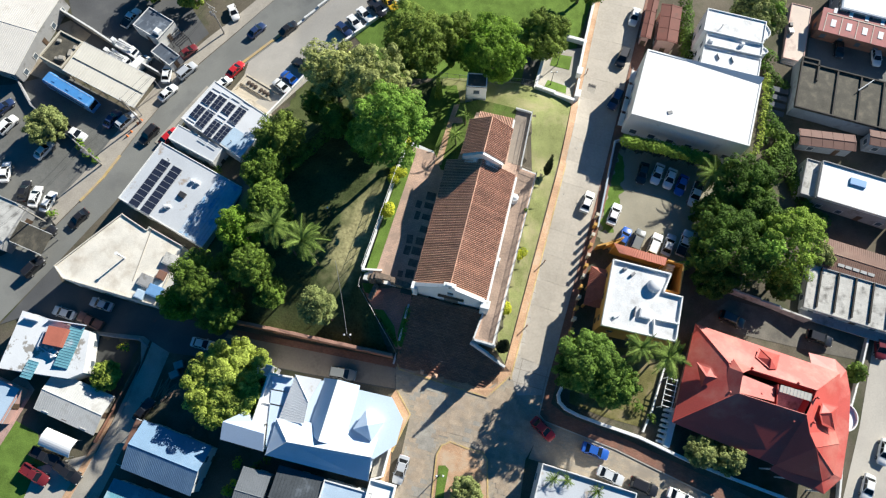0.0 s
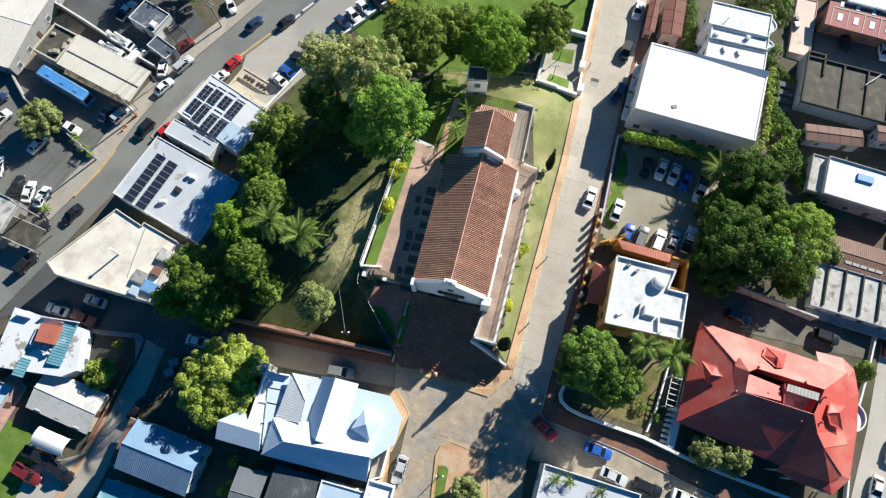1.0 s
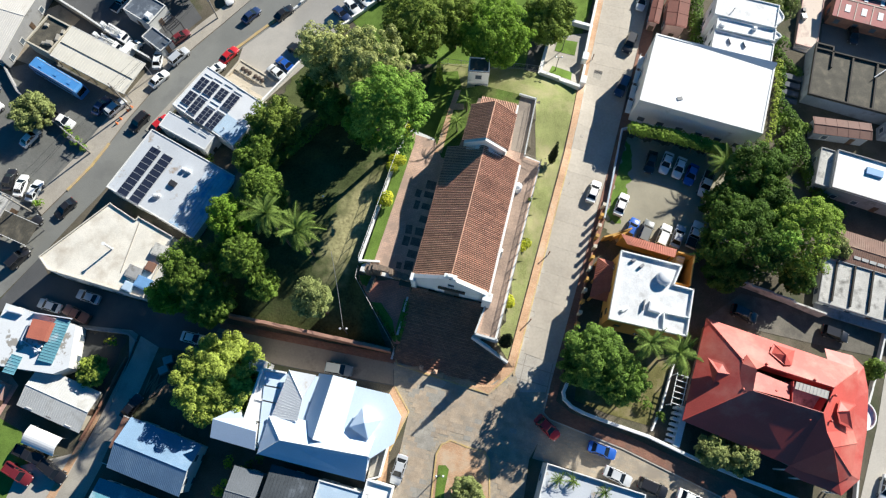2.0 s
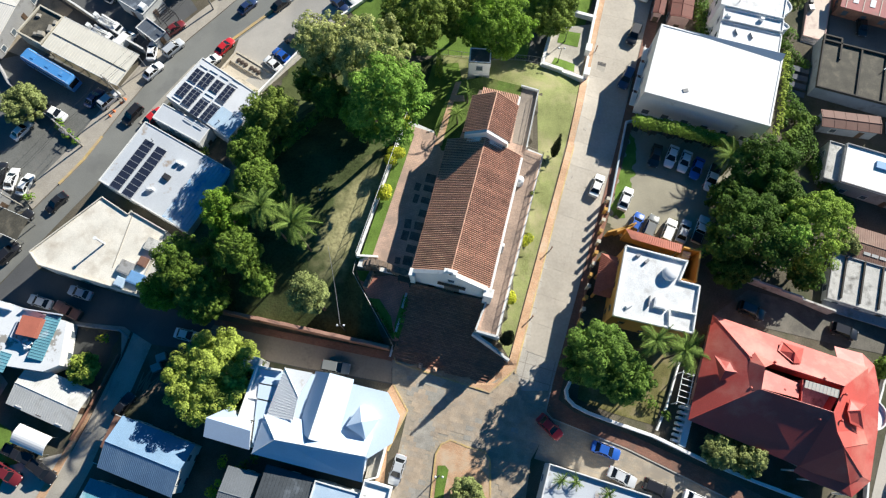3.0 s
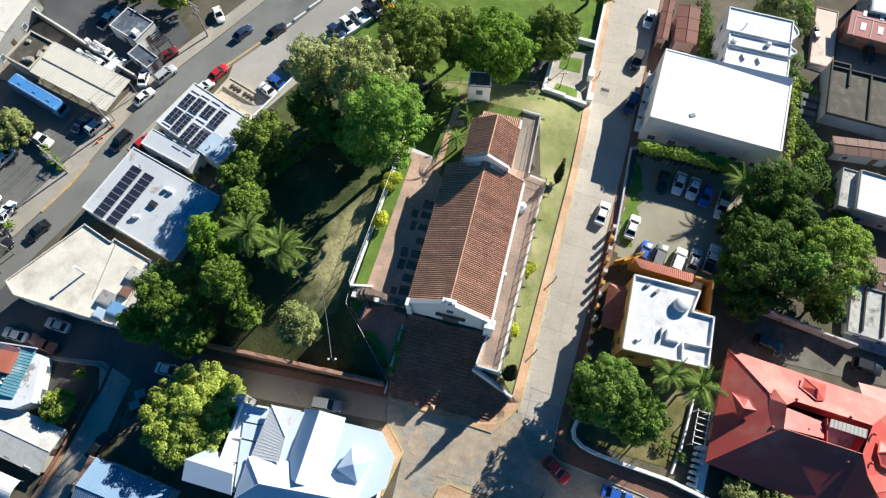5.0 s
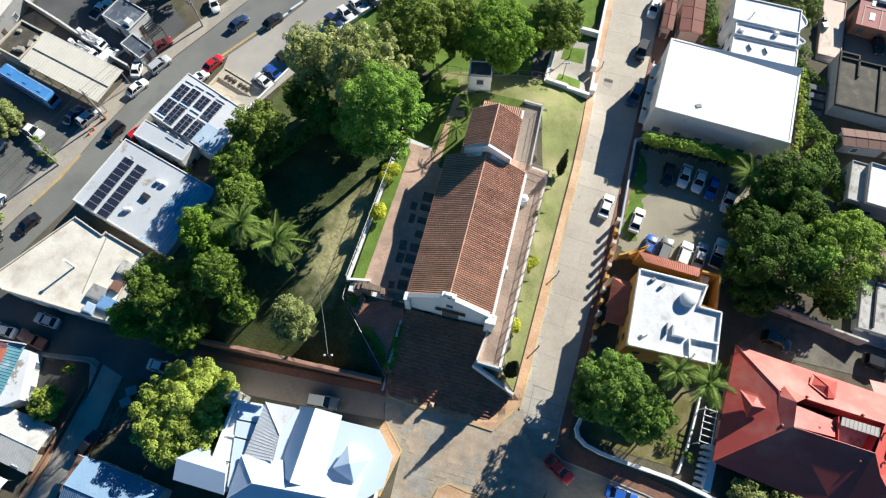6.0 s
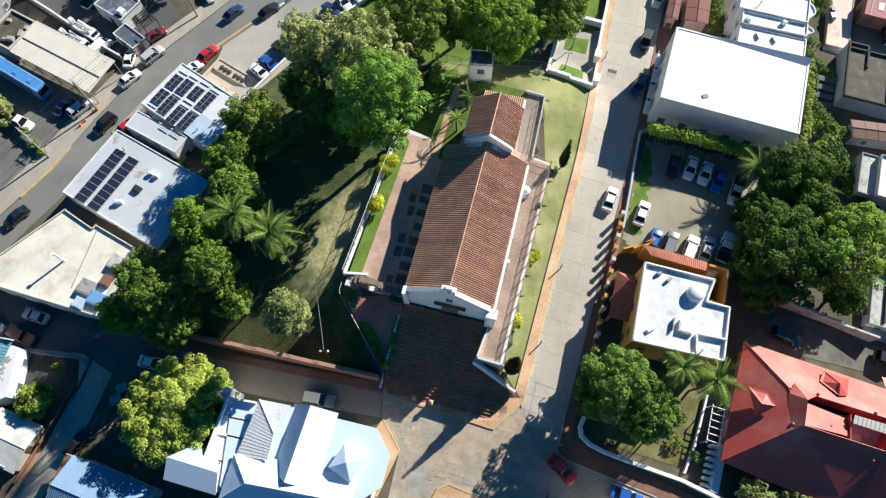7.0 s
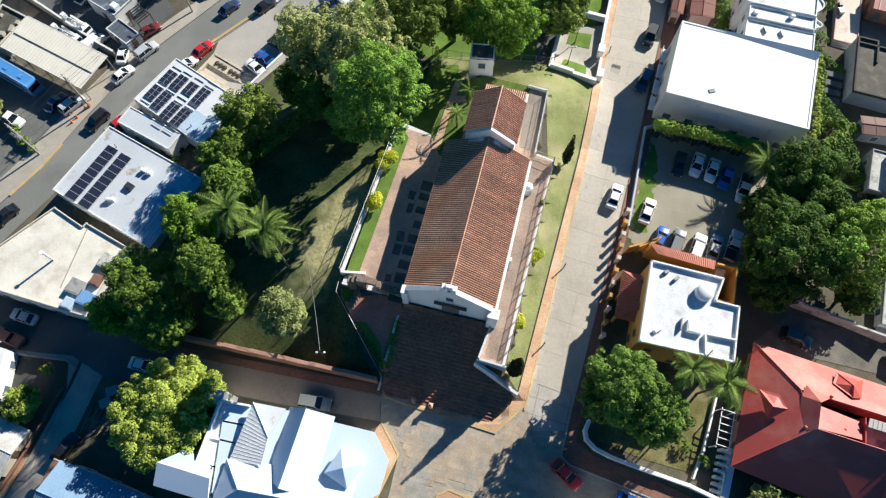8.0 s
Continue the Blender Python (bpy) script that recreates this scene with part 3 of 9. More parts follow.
def openings(parent, w, d, h, frame_mat=None, storey=3.0, spacing=3.4):
    k = 0
    for s in range(max(1, int((h + 0.6) // storey))):
        for side, length, off in ((0, w, d / 2), (90, d, w / 2), (180, w, d / 2), (270, d, w / 2)):
            n = max(1, int(length // spacing))
            for i in range(n):
                u = (i + 0.5) * length / n - length / 2
                q = pose(0, 0, 0, 0, 0, side) @ Vector((u, -off - 0.02, 0))
                if s == 0 and i == n // 2 and side in (0, 90):
                    door(parent, q.x, q.y, 0.35, side)
                else:
                    window(parent, q.x, q.y, s * storey + 1.25, 1.1, 1.15, side, frame_mat)
                k += 1


def ribs(parent, p0, p1, p2, p3, pitch, high=0.035, wide=0.06, material=None):
    """Raised seams on a roof plane p0 p1 (eave) p2 p3 (ridge), running up the slope, one part each."""
    p0, p1, p2, p3 = map(Vector, (p0, p1, p2, p3))
    n = max(2, int((p1 - p0).length / pitch))
    normal = (p1 - p0).cross(p3 - p0).normalized()
    if normal.z < 0:
        normal = -normal
    material = material or parent.data.materials[0]
    shared = None
    for i in range(n + 1):
        a, b = p0.lerp(p1, (i + 0.1) / (n + 0.2)), p3.lerp(p2, (i + 0.1) / (n + 0.2))
        L = (b - a).length
        if L < 0.2:
            continue
        if shared is None or abs(shared[0] - L) > 0.02:
            bm = bmesh.new()
            v = [bm.verts.new(q) for q in ((-wide / 2, 0, 0), (-wide * 0.3, 0, high), (wide * 0.3, 0, high), (wide / 2, 0, 0), (-wide / 2, L, 0), (-wide * 0.3, L, high), (wide * 0.3, L, high), (wide / 2, L, 0))]
            for k in range(3):
                bm.faces.new((v[k], v[k + 1], v[k + 5], v[k + 4]))
            bm.faces.new(v[:4][::-1])
            bm.faces.new(v[4:])
            shared = (L, mesh_of("seam", bm, material))
        up = (b - a).normalized()
        seam = part("seam", shared[1], material, parent)
        seam.matrix_local = Matrix.Translation(a) @ Matrix((up.cross(normal), up, normal)).transposed().to_4x4()


def plate(bm, pts, thick):
    """A roof plane with thickness, straight down."""
    hi = [bm.verts.new(p) for p in pts]
    lo = [bm.verts.new((p[0], p[1], p[2] - thick)) for p in pts]
    bm.faces.new(hi)
    bm.faces.new(lo[::-1])
    for i in range(len(pts)):
        j = (i + 1) % len(pts)
        bm.faces.new((lo[i], lo[j], hi[j], hi[i]))


def flat_house(label, cx, cy, w, d, rot, z1, roof_mat, wall_mat=WALLW, parapet=0.35, name="house", windows=True, rim=0.18, edge=None, z0=None):
    g = low_ground(cx, cy, w, d, rot) - 0.15 if z0 is None else z0
    h = z1 - g
    t = thing(name, pose(cx, cy, g, 0, 0, rot), label, "house")
    walls(t, w, d, h - 0.2, wall_mat)
    bm = bmesh.new()
    box(bm, 0, 0, h - 0.2, w, d, 0.2)
    part("roof", bm, roof_mat, t)
    if parapet:
        for x, y, sx, sy in ((0, -d / 2 + rim / 2, w, rim), (0, d / 2 - rim / 2, w, rim), (-w / 2 + rim / 2, 0, rim, d - 2 * rim), (w / 2 - rim / 2, 0, rim, d - 2 * rim)):
            bm = bmesh.new()
            box(bm, x, y, h, sx, sy, parapet, bev=0.02)
            part("parapet", bm, edge or wall_mat, t)
    if windows:
        openings(t, w, d, h)
    return t, h


def gable_house(label, cx, cy, w, d, rot, z1, rise, roof_mat, wall_mat=WALLW, axis="x", over=0.35, pitch=0.5, name="house", windows=True, split=0.5):
    """A house whose eaves stand at z1 and whose ridge runs along the local axis."""
    g = low_ground(cx, cy, w, d, rot) - 0.15
    h = z1 - g
    t = thing(name, pose(cx, cy, g, 0, 0, rot), label, "house")
    walls(t, w - 2 * over, d - 2 * over, h, wall_mat, gable=rise * 0.93, axis=axis)
    a, b = w / 2, d / 2
    if axis == "x":
        sides = [((-a, -b, h), (a, -b, h), (a, 0, h + rise), (-a, 0, h + rise)), ((a, b, h), (-a, b, h), (-a, 0, h + rise), (a, 0, h + rise))]
        ends = ((-a, 0, h + rise), (a, 0, h + rise))
    else:
        sides = [((-a, b, h), (-a, -b, h), (0, -b, h + rise), (0, b, h + rise)), ((a, -b, h), (a, b, h), (0, b, h + rise), (0, -b, h + rise))]
        ends = ((0, -b, h + rise), (0, b, h + rise))
    for s in sides:
        bm = bmesh.new()
        plate(bm, [(p[0], p[1], p[2] + 0.1) for p in s], 0.1)
        slope = part("roof_slope", bm, roof_mat, t)
        ribs(slope, *[(p[0], p[1], p[2] + 0.1) for p in s], pitch)
    bm = bmesh.new()
    rod(bm, (ends[0][0], ends[0][1], ends[0][2] + 0.1), (ends[1][0], ends[1][1], ends[1][2] + 0.1), 0.09, n=6)
    part("ridge_cap", bm, roof_mat, t)
    if windows:
        openings(t, w - 2 * over, d - 2 * over, h)
    return t, h


# ---------------------------------------------------------------- the church
def barrel_rows(parent, eave_a, eave_b, ridge_a, ridge_b, pitch=0.285):
    """Courses of barrel tile running up a slope, one object a row on one shared mesh."""
    ea, eb, ra, rb = map(Vector, (eave_a, eave_b, ridge_a, ridge_b))
    up = ra - ea
    length = up.length
    n = max(1, int(round((eb - ea).length / pitch)))
    side = (eb - ea).normalized()
    normal = side.cross(up.normalized())
    if normal.z < 0:
        normal = -normal
    bm = bmesh.new()
    steps = max(2, int(length / 0.42))
    r = (eb - ea).length / n * 0.29
    prof = [(-r, 0.0), (-r * 0.75, r * 0.9), (0, r * 1.5), (r * 0.75, r * 0.95), (r, 0.0)]
    last = None
    for k in range(steps):
        lo = [bm.verts.new((u, length * k / steps, v + 0.03)) for u, v in prof]
        hi = [bm.verts.new((u * 0.88, length * (k + 1) / steps, v * 0.88)) for u, v in prof]
        for i in range(4):
            bm.faces.new((lo[i], lo[i + 1], hi[i + 1], hi[i]))
            if last:
                bm.faces.new((last[i], last[i + 1], lo[i + 1], lo[i]))
        last = hi
    me = mesh_of("barrel_tile", bm, TILE)
    rotm = Matrix((side, up.normalized(), normal)).transposed().to_4x4()
    for i in range(n):
        o = ea.lerp(eb, (i + 0.5) / n)
        row = part("barrel_tile", me, TILE, parent)
        row.matrix_local = Matrix.Translation(o + normal * 0.02) @ rotm
    return n


def tiled_gable(parent, x0, x1, y0, y1, eave, ridge, over=0.35, front=0.2):
    """Two tiled slopes with their ridge along y."""
    xm = (x0 + x1) / 2
    for s, xe in ((-1, x0 - over), (1, x1 + over)):
        drop = (ridge - eave) / ((x1 - x0) / 2) * over
        a, b = (xe, y0 - front, eave - drop), (xe, y1 + front, eave - drop)
        c, d = (xm, y0 - front, ridge), (xm, y1 + front, ridge)
        bm = bmesh.new()
        plate(bm, [a, b, d, c], 0.14)
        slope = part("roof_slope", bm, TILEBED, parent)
        barrel_rows(slope, a, b, c, d)
    bm = bmesh.new()
    rod(bm, (xm, y0 - front, ridge + 0.03), (xm, y1 + front, ridge + 0.03), 0.1, n=8)
    part("ridge_tiles", bm, TILE, parent)


def build_church():
    z = TERRACE_Z
    t = thing("church", CHURCH @ pose(0, 0, z), "white plastered old church with a long terracotta tiled gable roof", "church")
    X, Y0, Y1, E, R = 5.55, -11.4, 10.8, 4.5, 7.95
    for s in (-1, 1):
        bm = bmesh.new()
        box(bm, s * (X - 0.45), (Y0 + Y1) / 2, -0.3, 0.9, Y1 - Y0, E + 0.3)
        part("wall", bm, WHITE, t)
    # gable ends
    for y in (Y0 + 0.3, Y1 - 0.3):
        bm = bmesh.new()
        up = 0.25 if y < 0 else -0.3
        pts = [(-X, -0.3), (X, -0.3), (X, E + up), (0.9, R + up - 0.05), (-0.9, R + up - 0.05), (-X, E + up)]
        v0 = [bm.verts.new((px, y - 0.3, pz)) for px, pz in pts]
        v1 = [bm.verts.new((px, y + 0.3, pz)) for px, pz in pts]
        bm.faces.new(v0)
        bm.faces.new(v1[::-1])
        for i in range(6):
            bm.faces.new((v0[i], v0[(i + 1) % 6], v1[(i + 1) % 6], v1[i]))
        part("gable_wall", bm, WHITE, t)
    tiled_gable(t, -X, X, Y0 + 0.9, Y1 - 0.1, E, R, 0.3, 0.3)
    for s in (-1, 1):
        bm = bmesh.new()
        box(bm, s * (X + (0.3 if s > 0 else 0.0)), (Y0 + Y1) / 2, E - 0.75, 0.75 if s > 0 else 0.3, Y1 - Y0 - 0.1, 0.4, bev=0.05)
        part("eave_coping", bm, WHITE, t)
    # bell gable over the front
    bm = bmesh.new()
    for s in (-1, 1):
        box(bm, s * 0.62, Y0 + 0.3, R, 0.5, 0.6, 1.1)
    box(bm, 0, Y0 + 0.3, R + 1.1, 1.9, 0.7, 0.22, bev=0.05)
    box(bm, 0, Y0 + 0.3, R + 1.32, 1.0, 0.5, 0.35, bev=0.08)
    b = part("bell_gable", bm, WHITE, t)
    bm = bmesh.new()
    bmesh.ops.create_cone(bm, cap_ends=True, segments=10, radius1=0.28, radius2=0.12, depth=0.5, matrix=pose(0, Y0 + 0.3, R + 0.6))
    part("bell", bm, mat("bronze bell", (0.15, 0.12, 0.06), 0.5, metal=0.7), b)
    # front door, its lintel beam and the window over it
    bm = bmesh.new()
    box(bm, 0.35, Y0 - 0.03, -0.2, 2.3, 0.12, 3.5)
    leaf = part("door", bm, mat("grey green door boards", (0.12, 0.13, 0.12), 0.7, 0.25, 0.8), t)
    for k in range(6):
        bm = bmesh.new()
        box(bm, 0.35 - 0.95 + k * 0.38, Y0 - 0.121, -0.15, 0.3, 0.06, 3.35)
        part("board", bm, MATS["grey green door boards"], leaf)
    bm = bmesh.new()
    box(bm, 0.35, Y0 - 0.3, 3.55, 4.2, 0.4, 0.2)
    beam = part("door_canopy", bm, WOOD, t, "grey wooden beam canopy over the door")
    for k in range(5):
        bm = bmesh.new()
        box(bm, -1.45 + k * 0.9, Y0 - 0.2, 3.35, 0.14, 0.4, 0.2)
        part("bracket", bm, WOOD, beam)
    window(t, 0.2, Y0 - 0.02, 4.7, 1.0, 1.3, 0, WHITE)
    # corner piers
    for x, y, sx, sy, h in ((X + 0.3, Y0 - 0.2, 1.3, 1.2, E + 0.2), (-X - 0.1, Y0 + 0.1, 0.8, 1.0, E + 0.3)):
        bm = bmesh.new()
        box(bm, x, y, -0.3, sx, sy, h, bev=0.06)
        box(bm, x, y, h - 0.3, sx + 0.16, sy + 0.16, 0.18, bev=0.05)
        part("pier", bm, WHITE, t)
    # side buttresses and the side door
    for y, w, h in ((-3.6, 1.1, 3.6), (1.2, 0.5, 3.2)):
        bm = bmesh.new()
        box(bm, X + 0.45, y, -0.2, w, 0.6, h, bev=0.08)
        part("buttress", bm, WHITE, t)
    door(t, X + 0.04, -1.3, 0.05, 90, 1.4, 2.4)
    for y in (-8.5, 5.5):
        window(t, X + 0.02, y, 2.6, 1.0, 1.2, 90, WHITE)
        window(t, -X - 0.02, y, 2.6, 1.0, 1.2, 270, WHITE)
    door(t, -X - 0.04, -1.3, 0.05, 270, 1.4, 2.4)
    # the higher sanctuary behind
    AX0, AX1, AY0, AY1, AE, AR = -3.3, 3.4, 10.8, 17.5, 7.3, 9.7
    for s, x in ((-1, AX0 + 0.3), (1, AX1 - 0.3)):
        bm = bmesh.new()
        box(bm, x, (AY0 + AY1) / 2, -0.3, 0.6, AY1 - AY0, AE + 0.3)
        part("wall", bm, WHITE, t)
    for y in (AY0 + 0.25, AY1 - 0.25):
        bm = bmesh.new()
        xm = (AX0 + AX1) / 2
        up = 0.02 if y < 12 else -0.25
        pts = [(AX0, -0.3), (AX1, -0.3), (AX1, AE + up), (xm, AR + up), (AX0, AE + up)]
        v0 = [bm.verts.new((px, y - 0.25, pz)) for px, pz in pts]
        v1 = [bm.verts.new((px, y + 0.25, pz)) for px, pz in pts]
        bm.faces.new(v0)
        bm.faces.new(v1[::-1])
        for i in range(5):
            bm.faces.new((v0[i], v0[(i + 1) % 5], v1[(i + 1) % 5], v1[i]))
        part("gable_wall", bm, WHITE, t)
    tiled_gable(t, AX0, AX1, AY0 + 0.6, AY1 + 0.1, AE, AR, 0.3, 0.2)
    # lean-to behind the sanctuary
    bm = bmesh.new()
    for x in (-2.2, 3.5):
        box(bm, x, 18.9, -0.3, 0.35, 2.6, 6.0)
    box(bm, 0.65, 20.0, -0.3, 5.35, 0.4, 5.7)
    part("lean_to_wall", bm, WHITE, t)
    bm = bmesh.new()
    a, b2, c, d = (-2.5, 20.4, 5.6), (3.4, 20.4, 5.6), (-2.5, 17.75, 6.5), (3.4, 17.75, 6.5)
    plate(bm, [a, b2, d, c], 0.12)
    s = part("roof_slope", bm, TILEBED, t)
    barrel_rows(s, a, b2, c, d)
    return t


build_church()


def build_terrace():
    top = [p for p in TERRACE]
    t = thing("terrace", pose(0, 0, 0), "raised church terrace with brick paving and retaining walls", "terrace", "", "structure")
    bm = bmesh.new()
    prism(bm, top, lambda x, y: base(x, y) - 0.6, TERRACE_Z)
    part("retaining_wall", bm, PLASTERB, t, "pale plastered retaining wall")
    bm = bmesh.new()
    prism(bm, [(-11.6, 27.6), (-11.2, 28.6), (-5.3, 50.6), (-1.6, 49.3), (2.2, 57.8), (6.7, 59.2), (15.6, 56.9), (13.3, 46.4), (16.0, 45.3), (7.9, 16.0), (5.0, 16.8), (6.8, 22.0), (-5.2, 25.2), (-8.8, 27.0)], TERRACE_Z, TERRACE_Z + 0.04)
    part("paving", bm, TERRA, t, "brown brick paving")
    bm = bmesh.new()
    prism(bm, [(6.9, 21.4), (12.3, 43.0), (13.1, 46.0), (15.8, 45.1), (7.85, 16.3), (5.6, 16.9)], TERRACE_Z + 0.01, TERRACE_Z + 0.046)
    part("paving", bm, mat("stained terrace slabs", (0.31, 0.225, 0.175), 0.85, 0.25, 0.5, (0.17, 0.13, 0.11), 0.45, 0.4, fine=4, spread=0.25), t, "grey brown stained paving")
    bm = bmesh.new()
    prism(bm, [(-12.9, 27.6), (-6.4, 50.0), (-5.8, 50.9), (-4.8, 49.0), (-10.9, 28.4)], TERRACE_Z, TERRACE_Z + 0.06)
    part("lawn", bm, LUSH, t, "green lawn strip inside the fence")
    bm = bmesh.new()
    prism(bm, [(-1.6, 49.9), (1.5, 58.8), (6.7, 59.85), (13.4, 58.0), (12.6, 55.6), (6.0, 57.4), (3.6, 51.0), (1.6, 45.6), (-0.4, 46.2)], TERRACE_Z - 0.02, TERRACE_Z + 0.07)
    part("planting_bed", bm, GRASS, t, "dark grassy planting bed beside the sanctuary")
    bm = bmesh.new()
    prism(bm, [(-1.5, 47.0), (-0.3, 47.0), (0.6, 50.7), (1.7, 55.1), (3.5, 55.1), (3.5, 56.2), (2.1, 56.3), (3.0, 58.9), (2.0, 58.8), (0.6, 54.3)], TERRACE_Z, TERRACE_Z + 0.12)
    part("path", bm, ORANGE, t, "orange brick garden path")
    return t


build_terrace()


def build_stairs():
    """Broad brick stairs from the church front down to the square."""
    t = thing("stairs", CHURCH, "broad dark brick church stairs", "stairs", "", "structure")
    n = 24
    y0, y1 = -11.7, -23.3
    rise = TERRACE_Z / n
    for k in range(n):
        ya = y0 + (y1 - y0) * k / n
        z = TERRACE_Z - k * rise
        yb = ya + (y1 - y0) / n
        left = -5.9 - 0.3 * k / n
        right = 5.5 if ya > -17.0 else 6.4 + 4.4 * min(1, (-17.0 - ya) / 2.2) ** 0.6
        if ya < -20:
            right -= (-20 - ya) * 0.75
        bm = bmesh.new()
        box(bm, (left + right) / 2 + RNG.normal() * 0.02, (ya + yb) / 2, -0.5, right - left, abs(yb - ya), z + 0.5 - rise * 0.45, bev=0.02)
        part("step", bm, STAIRB, t)


build_stairs()


# ---------------------------------------------------------------- roof furniture
def roof_box(t, x, y, z, sx, sy, sz, material=PLASTIC, rot=0, name="vent_box", label=""):
    bm = bmesh.new()
    box(bm, x, y, z, sx, sy, sz, rot, bev=0.04)
    box(bm, x, y, z + sz, sx * 0.8, sy * 0.8, 0.05, rot)
    return part(name, bm, material, t, label)


def roof_pipe(t, x, y, z, h, r=0.08, cap=True):
    bm = bmesh.new()
    rod(bm, (x, y, z), (x, y, z + h), r, n=8)
    if cap:
        rod(bm, (x, y, z + h), (x, y, z + h + 0.12), r * 1.8, r * 0.8, n=8)
    return part("vent_pipe", bm, STEEL, t)


PANEL_MESH = None


def solar_panel(parent, m):
    """One photovoltaic panel: a framed dark glass sheet on the local plane."""
    global PANEL_MESH
    if PANEL_MESH is None:
        bm = bmesh.new()
        box(bm, 0, 0, 0.02, 0.94, 1.56, 0.03)
        PANEL_MESH = mesh_of("solar_panel", bm, PANEL)
        bm = bmesh.new()
        for s in (-1, 1):
            box(bm, s * 0.485, 0, 0, 0.03, 1.62, 0.06)
            box(bm, 0, s * 0.795, 0, 0.94, 0.03, 0.06)
        solar_panel.frame_mesh = mesh_of("panel_frame", bm, mat("aluminium frame", (0.6, 0.61, 0.62), 0.4, 0.05, 1, metal=0.5))
    p = part("solar_panel", PANEL_MESH, PANEL, parent)
    p.matrix_local = m
    part("panel_frame", solar_panel.frame_mesh, PANEL, p)


def solar_field(x, y, z, rot, cols, rows, label, sx=1.0, sy=1.0):
    t = thing("solar_array", pose(x, y, z, 0, 0, rot), label, "solar array", "solar arrays on roofs")
    for i in range(cols):
        for j in range(rows):
            solar_panel(t, pose((i - (cols - 1) / 2) * 1.03 * sx, (j - (rows - 1) / 2) * 1.68 * sy, 0.16, 0, 0, 0) @ Matrix.Diagonal((sx, sy, 1, 1)))
    for j in range(rows):
        bm = bmesh.new()
        for s in (-0.45, 0.45):
            box(bm, 0, (j - (rows - 1) / 2) * 1.68 + s, 0.02, cols * 1.03 * sx, 0.05, 0.13)
        part("rail", bm, STEEL, t)
    return t


def planes_house(name, label, footprint, z_wall, wall_mat, planes, roof_mat, pitch=0.0, thick=0.12, windows=()):
    """A house from its footprint and a set of roof planes in metres; pitch adds seams."""
    cx = sum(p[0] for p in footprint) / len(footprint)
    cy = sum(p[1] for p in footprint) / len(footprint)
    g = min(G(x, y) for x, y in footprint) - 0.15
    t = thing(name, pose(cx, cy, g), label, "house")
    n = len(footprint)
    for i in range(n):
        (x0, y0), (x1, y1) = footprint[i], footprint[(i + 1) % n]
        L = math.hypot(x1 - x0, y1 - y0)
        ang = math.degrees(math.atan2(y1 - y0, x1 - x0))
        bm = bmesh.new()
        box(bm, 0, 0.12, 0, L - 0.01, 0.24, z_wall - g)
        w = part("wall", bm, wall_mat, t)
        w.matrix_local = pose((x0 + x1) / 2 - cx, (y0 + y1) / 2 - cy, 0, 0, 0, ang)
        k = int(L // 3.2)
        for j in range(k):
            for s in range(max(1, int((z_wall - g) // 2.9))):
                window(w, (j + 0.5) * L / k - L / 2, -0.02, 1.1 + s * 2.9, 1.1, 1.2, 0, wall_mat)
    for pl in planes:
        m = roof_mat
        seam = pitch
        if isinstance(pl, dict):
            m, seam, pl = pl.get("mat", roof_mat), pl.get("pitch", pitch), pl["pts"]
        pts = [(x - cx, y - cy, z - g) for x, y, z in pl]
        bm = bmesh.new()
        plate(bm, pts, thick)
        plane = part("roof_plane", bm, m, t)
        if seam and len(pts) == 4:
            ribs(plane, *pts, seam)
    return t, (cx, cy, g)


def at(o, *pts):
    return [(x - o[0], y - o[1], z - o[2]) for x, y, z in pts]


def cap_line(t, o, a, b, material, r=0.08):
    a, b = at(o, a, b)
    bm = bmesh.new()
    rod(bm, a, b, r, n=6)
    part("ridge_cap", bm, material, t)


# ---------------------------------------------------------------- west side of the road
t, h = gable_house("long warehouse with a white ribbed sheet roof", -89.4, 82.6, 16.0, 20.0, -18, -4.6, 0.5, mat("warm white roof sheet", (0.64, 0.61, 0.56), 0.55, 0.06, 0.3, (0.52, 0.48, 0.42), 0.12, 0.4), WALLG, pitch=0.45)
t, h = flat_house("low shop with a dark patched flat roof and junk", -76.6, 76.4, 5.8, 7.0, -29, -4.6, DARKROOF, WALLC, 0.35, windows=False, rim=0.3)
for x, y, sx, sy, sz in ((1.6, -1.6, 1.2, 0.9, 0.7), (0.6, -2.1, 0.7, 0.6, 0.5), (2.2, 0.2, 0.9, 1.5, 0.4), (-1.6, 1.4, 0.8, 0.7, 0.4), (2.4, 1.6, 0.6, 0.9, 0.6)):
    roof_box(t, x, y, h, sx, sy, sz, CONCRETE, 20, "junk_box")
ground_piece("slab", [(-83.4, 83.5), (-78.4, 86.0), (-73.4, 82.4), (-74.6, 80.4), (-79.6, 83.6)], mat("dusty tan slab", (0.30, 0.255, 0.195), 0.9, 0.2, 0.4, (0.17, 0.15, 0.11), 0.3, 0.3), 0.09, "dusty tan concrete slab beside the workshop", "paving")
ground_piece("slab", [(-86.0, 73.6), (-82.6, 77.2), (-75.8, 73.2), (-78.5, 70.6)], MATS["dusty tan slab"], 0.09, "dusty tan concrete slab beside the workshop", "paving")


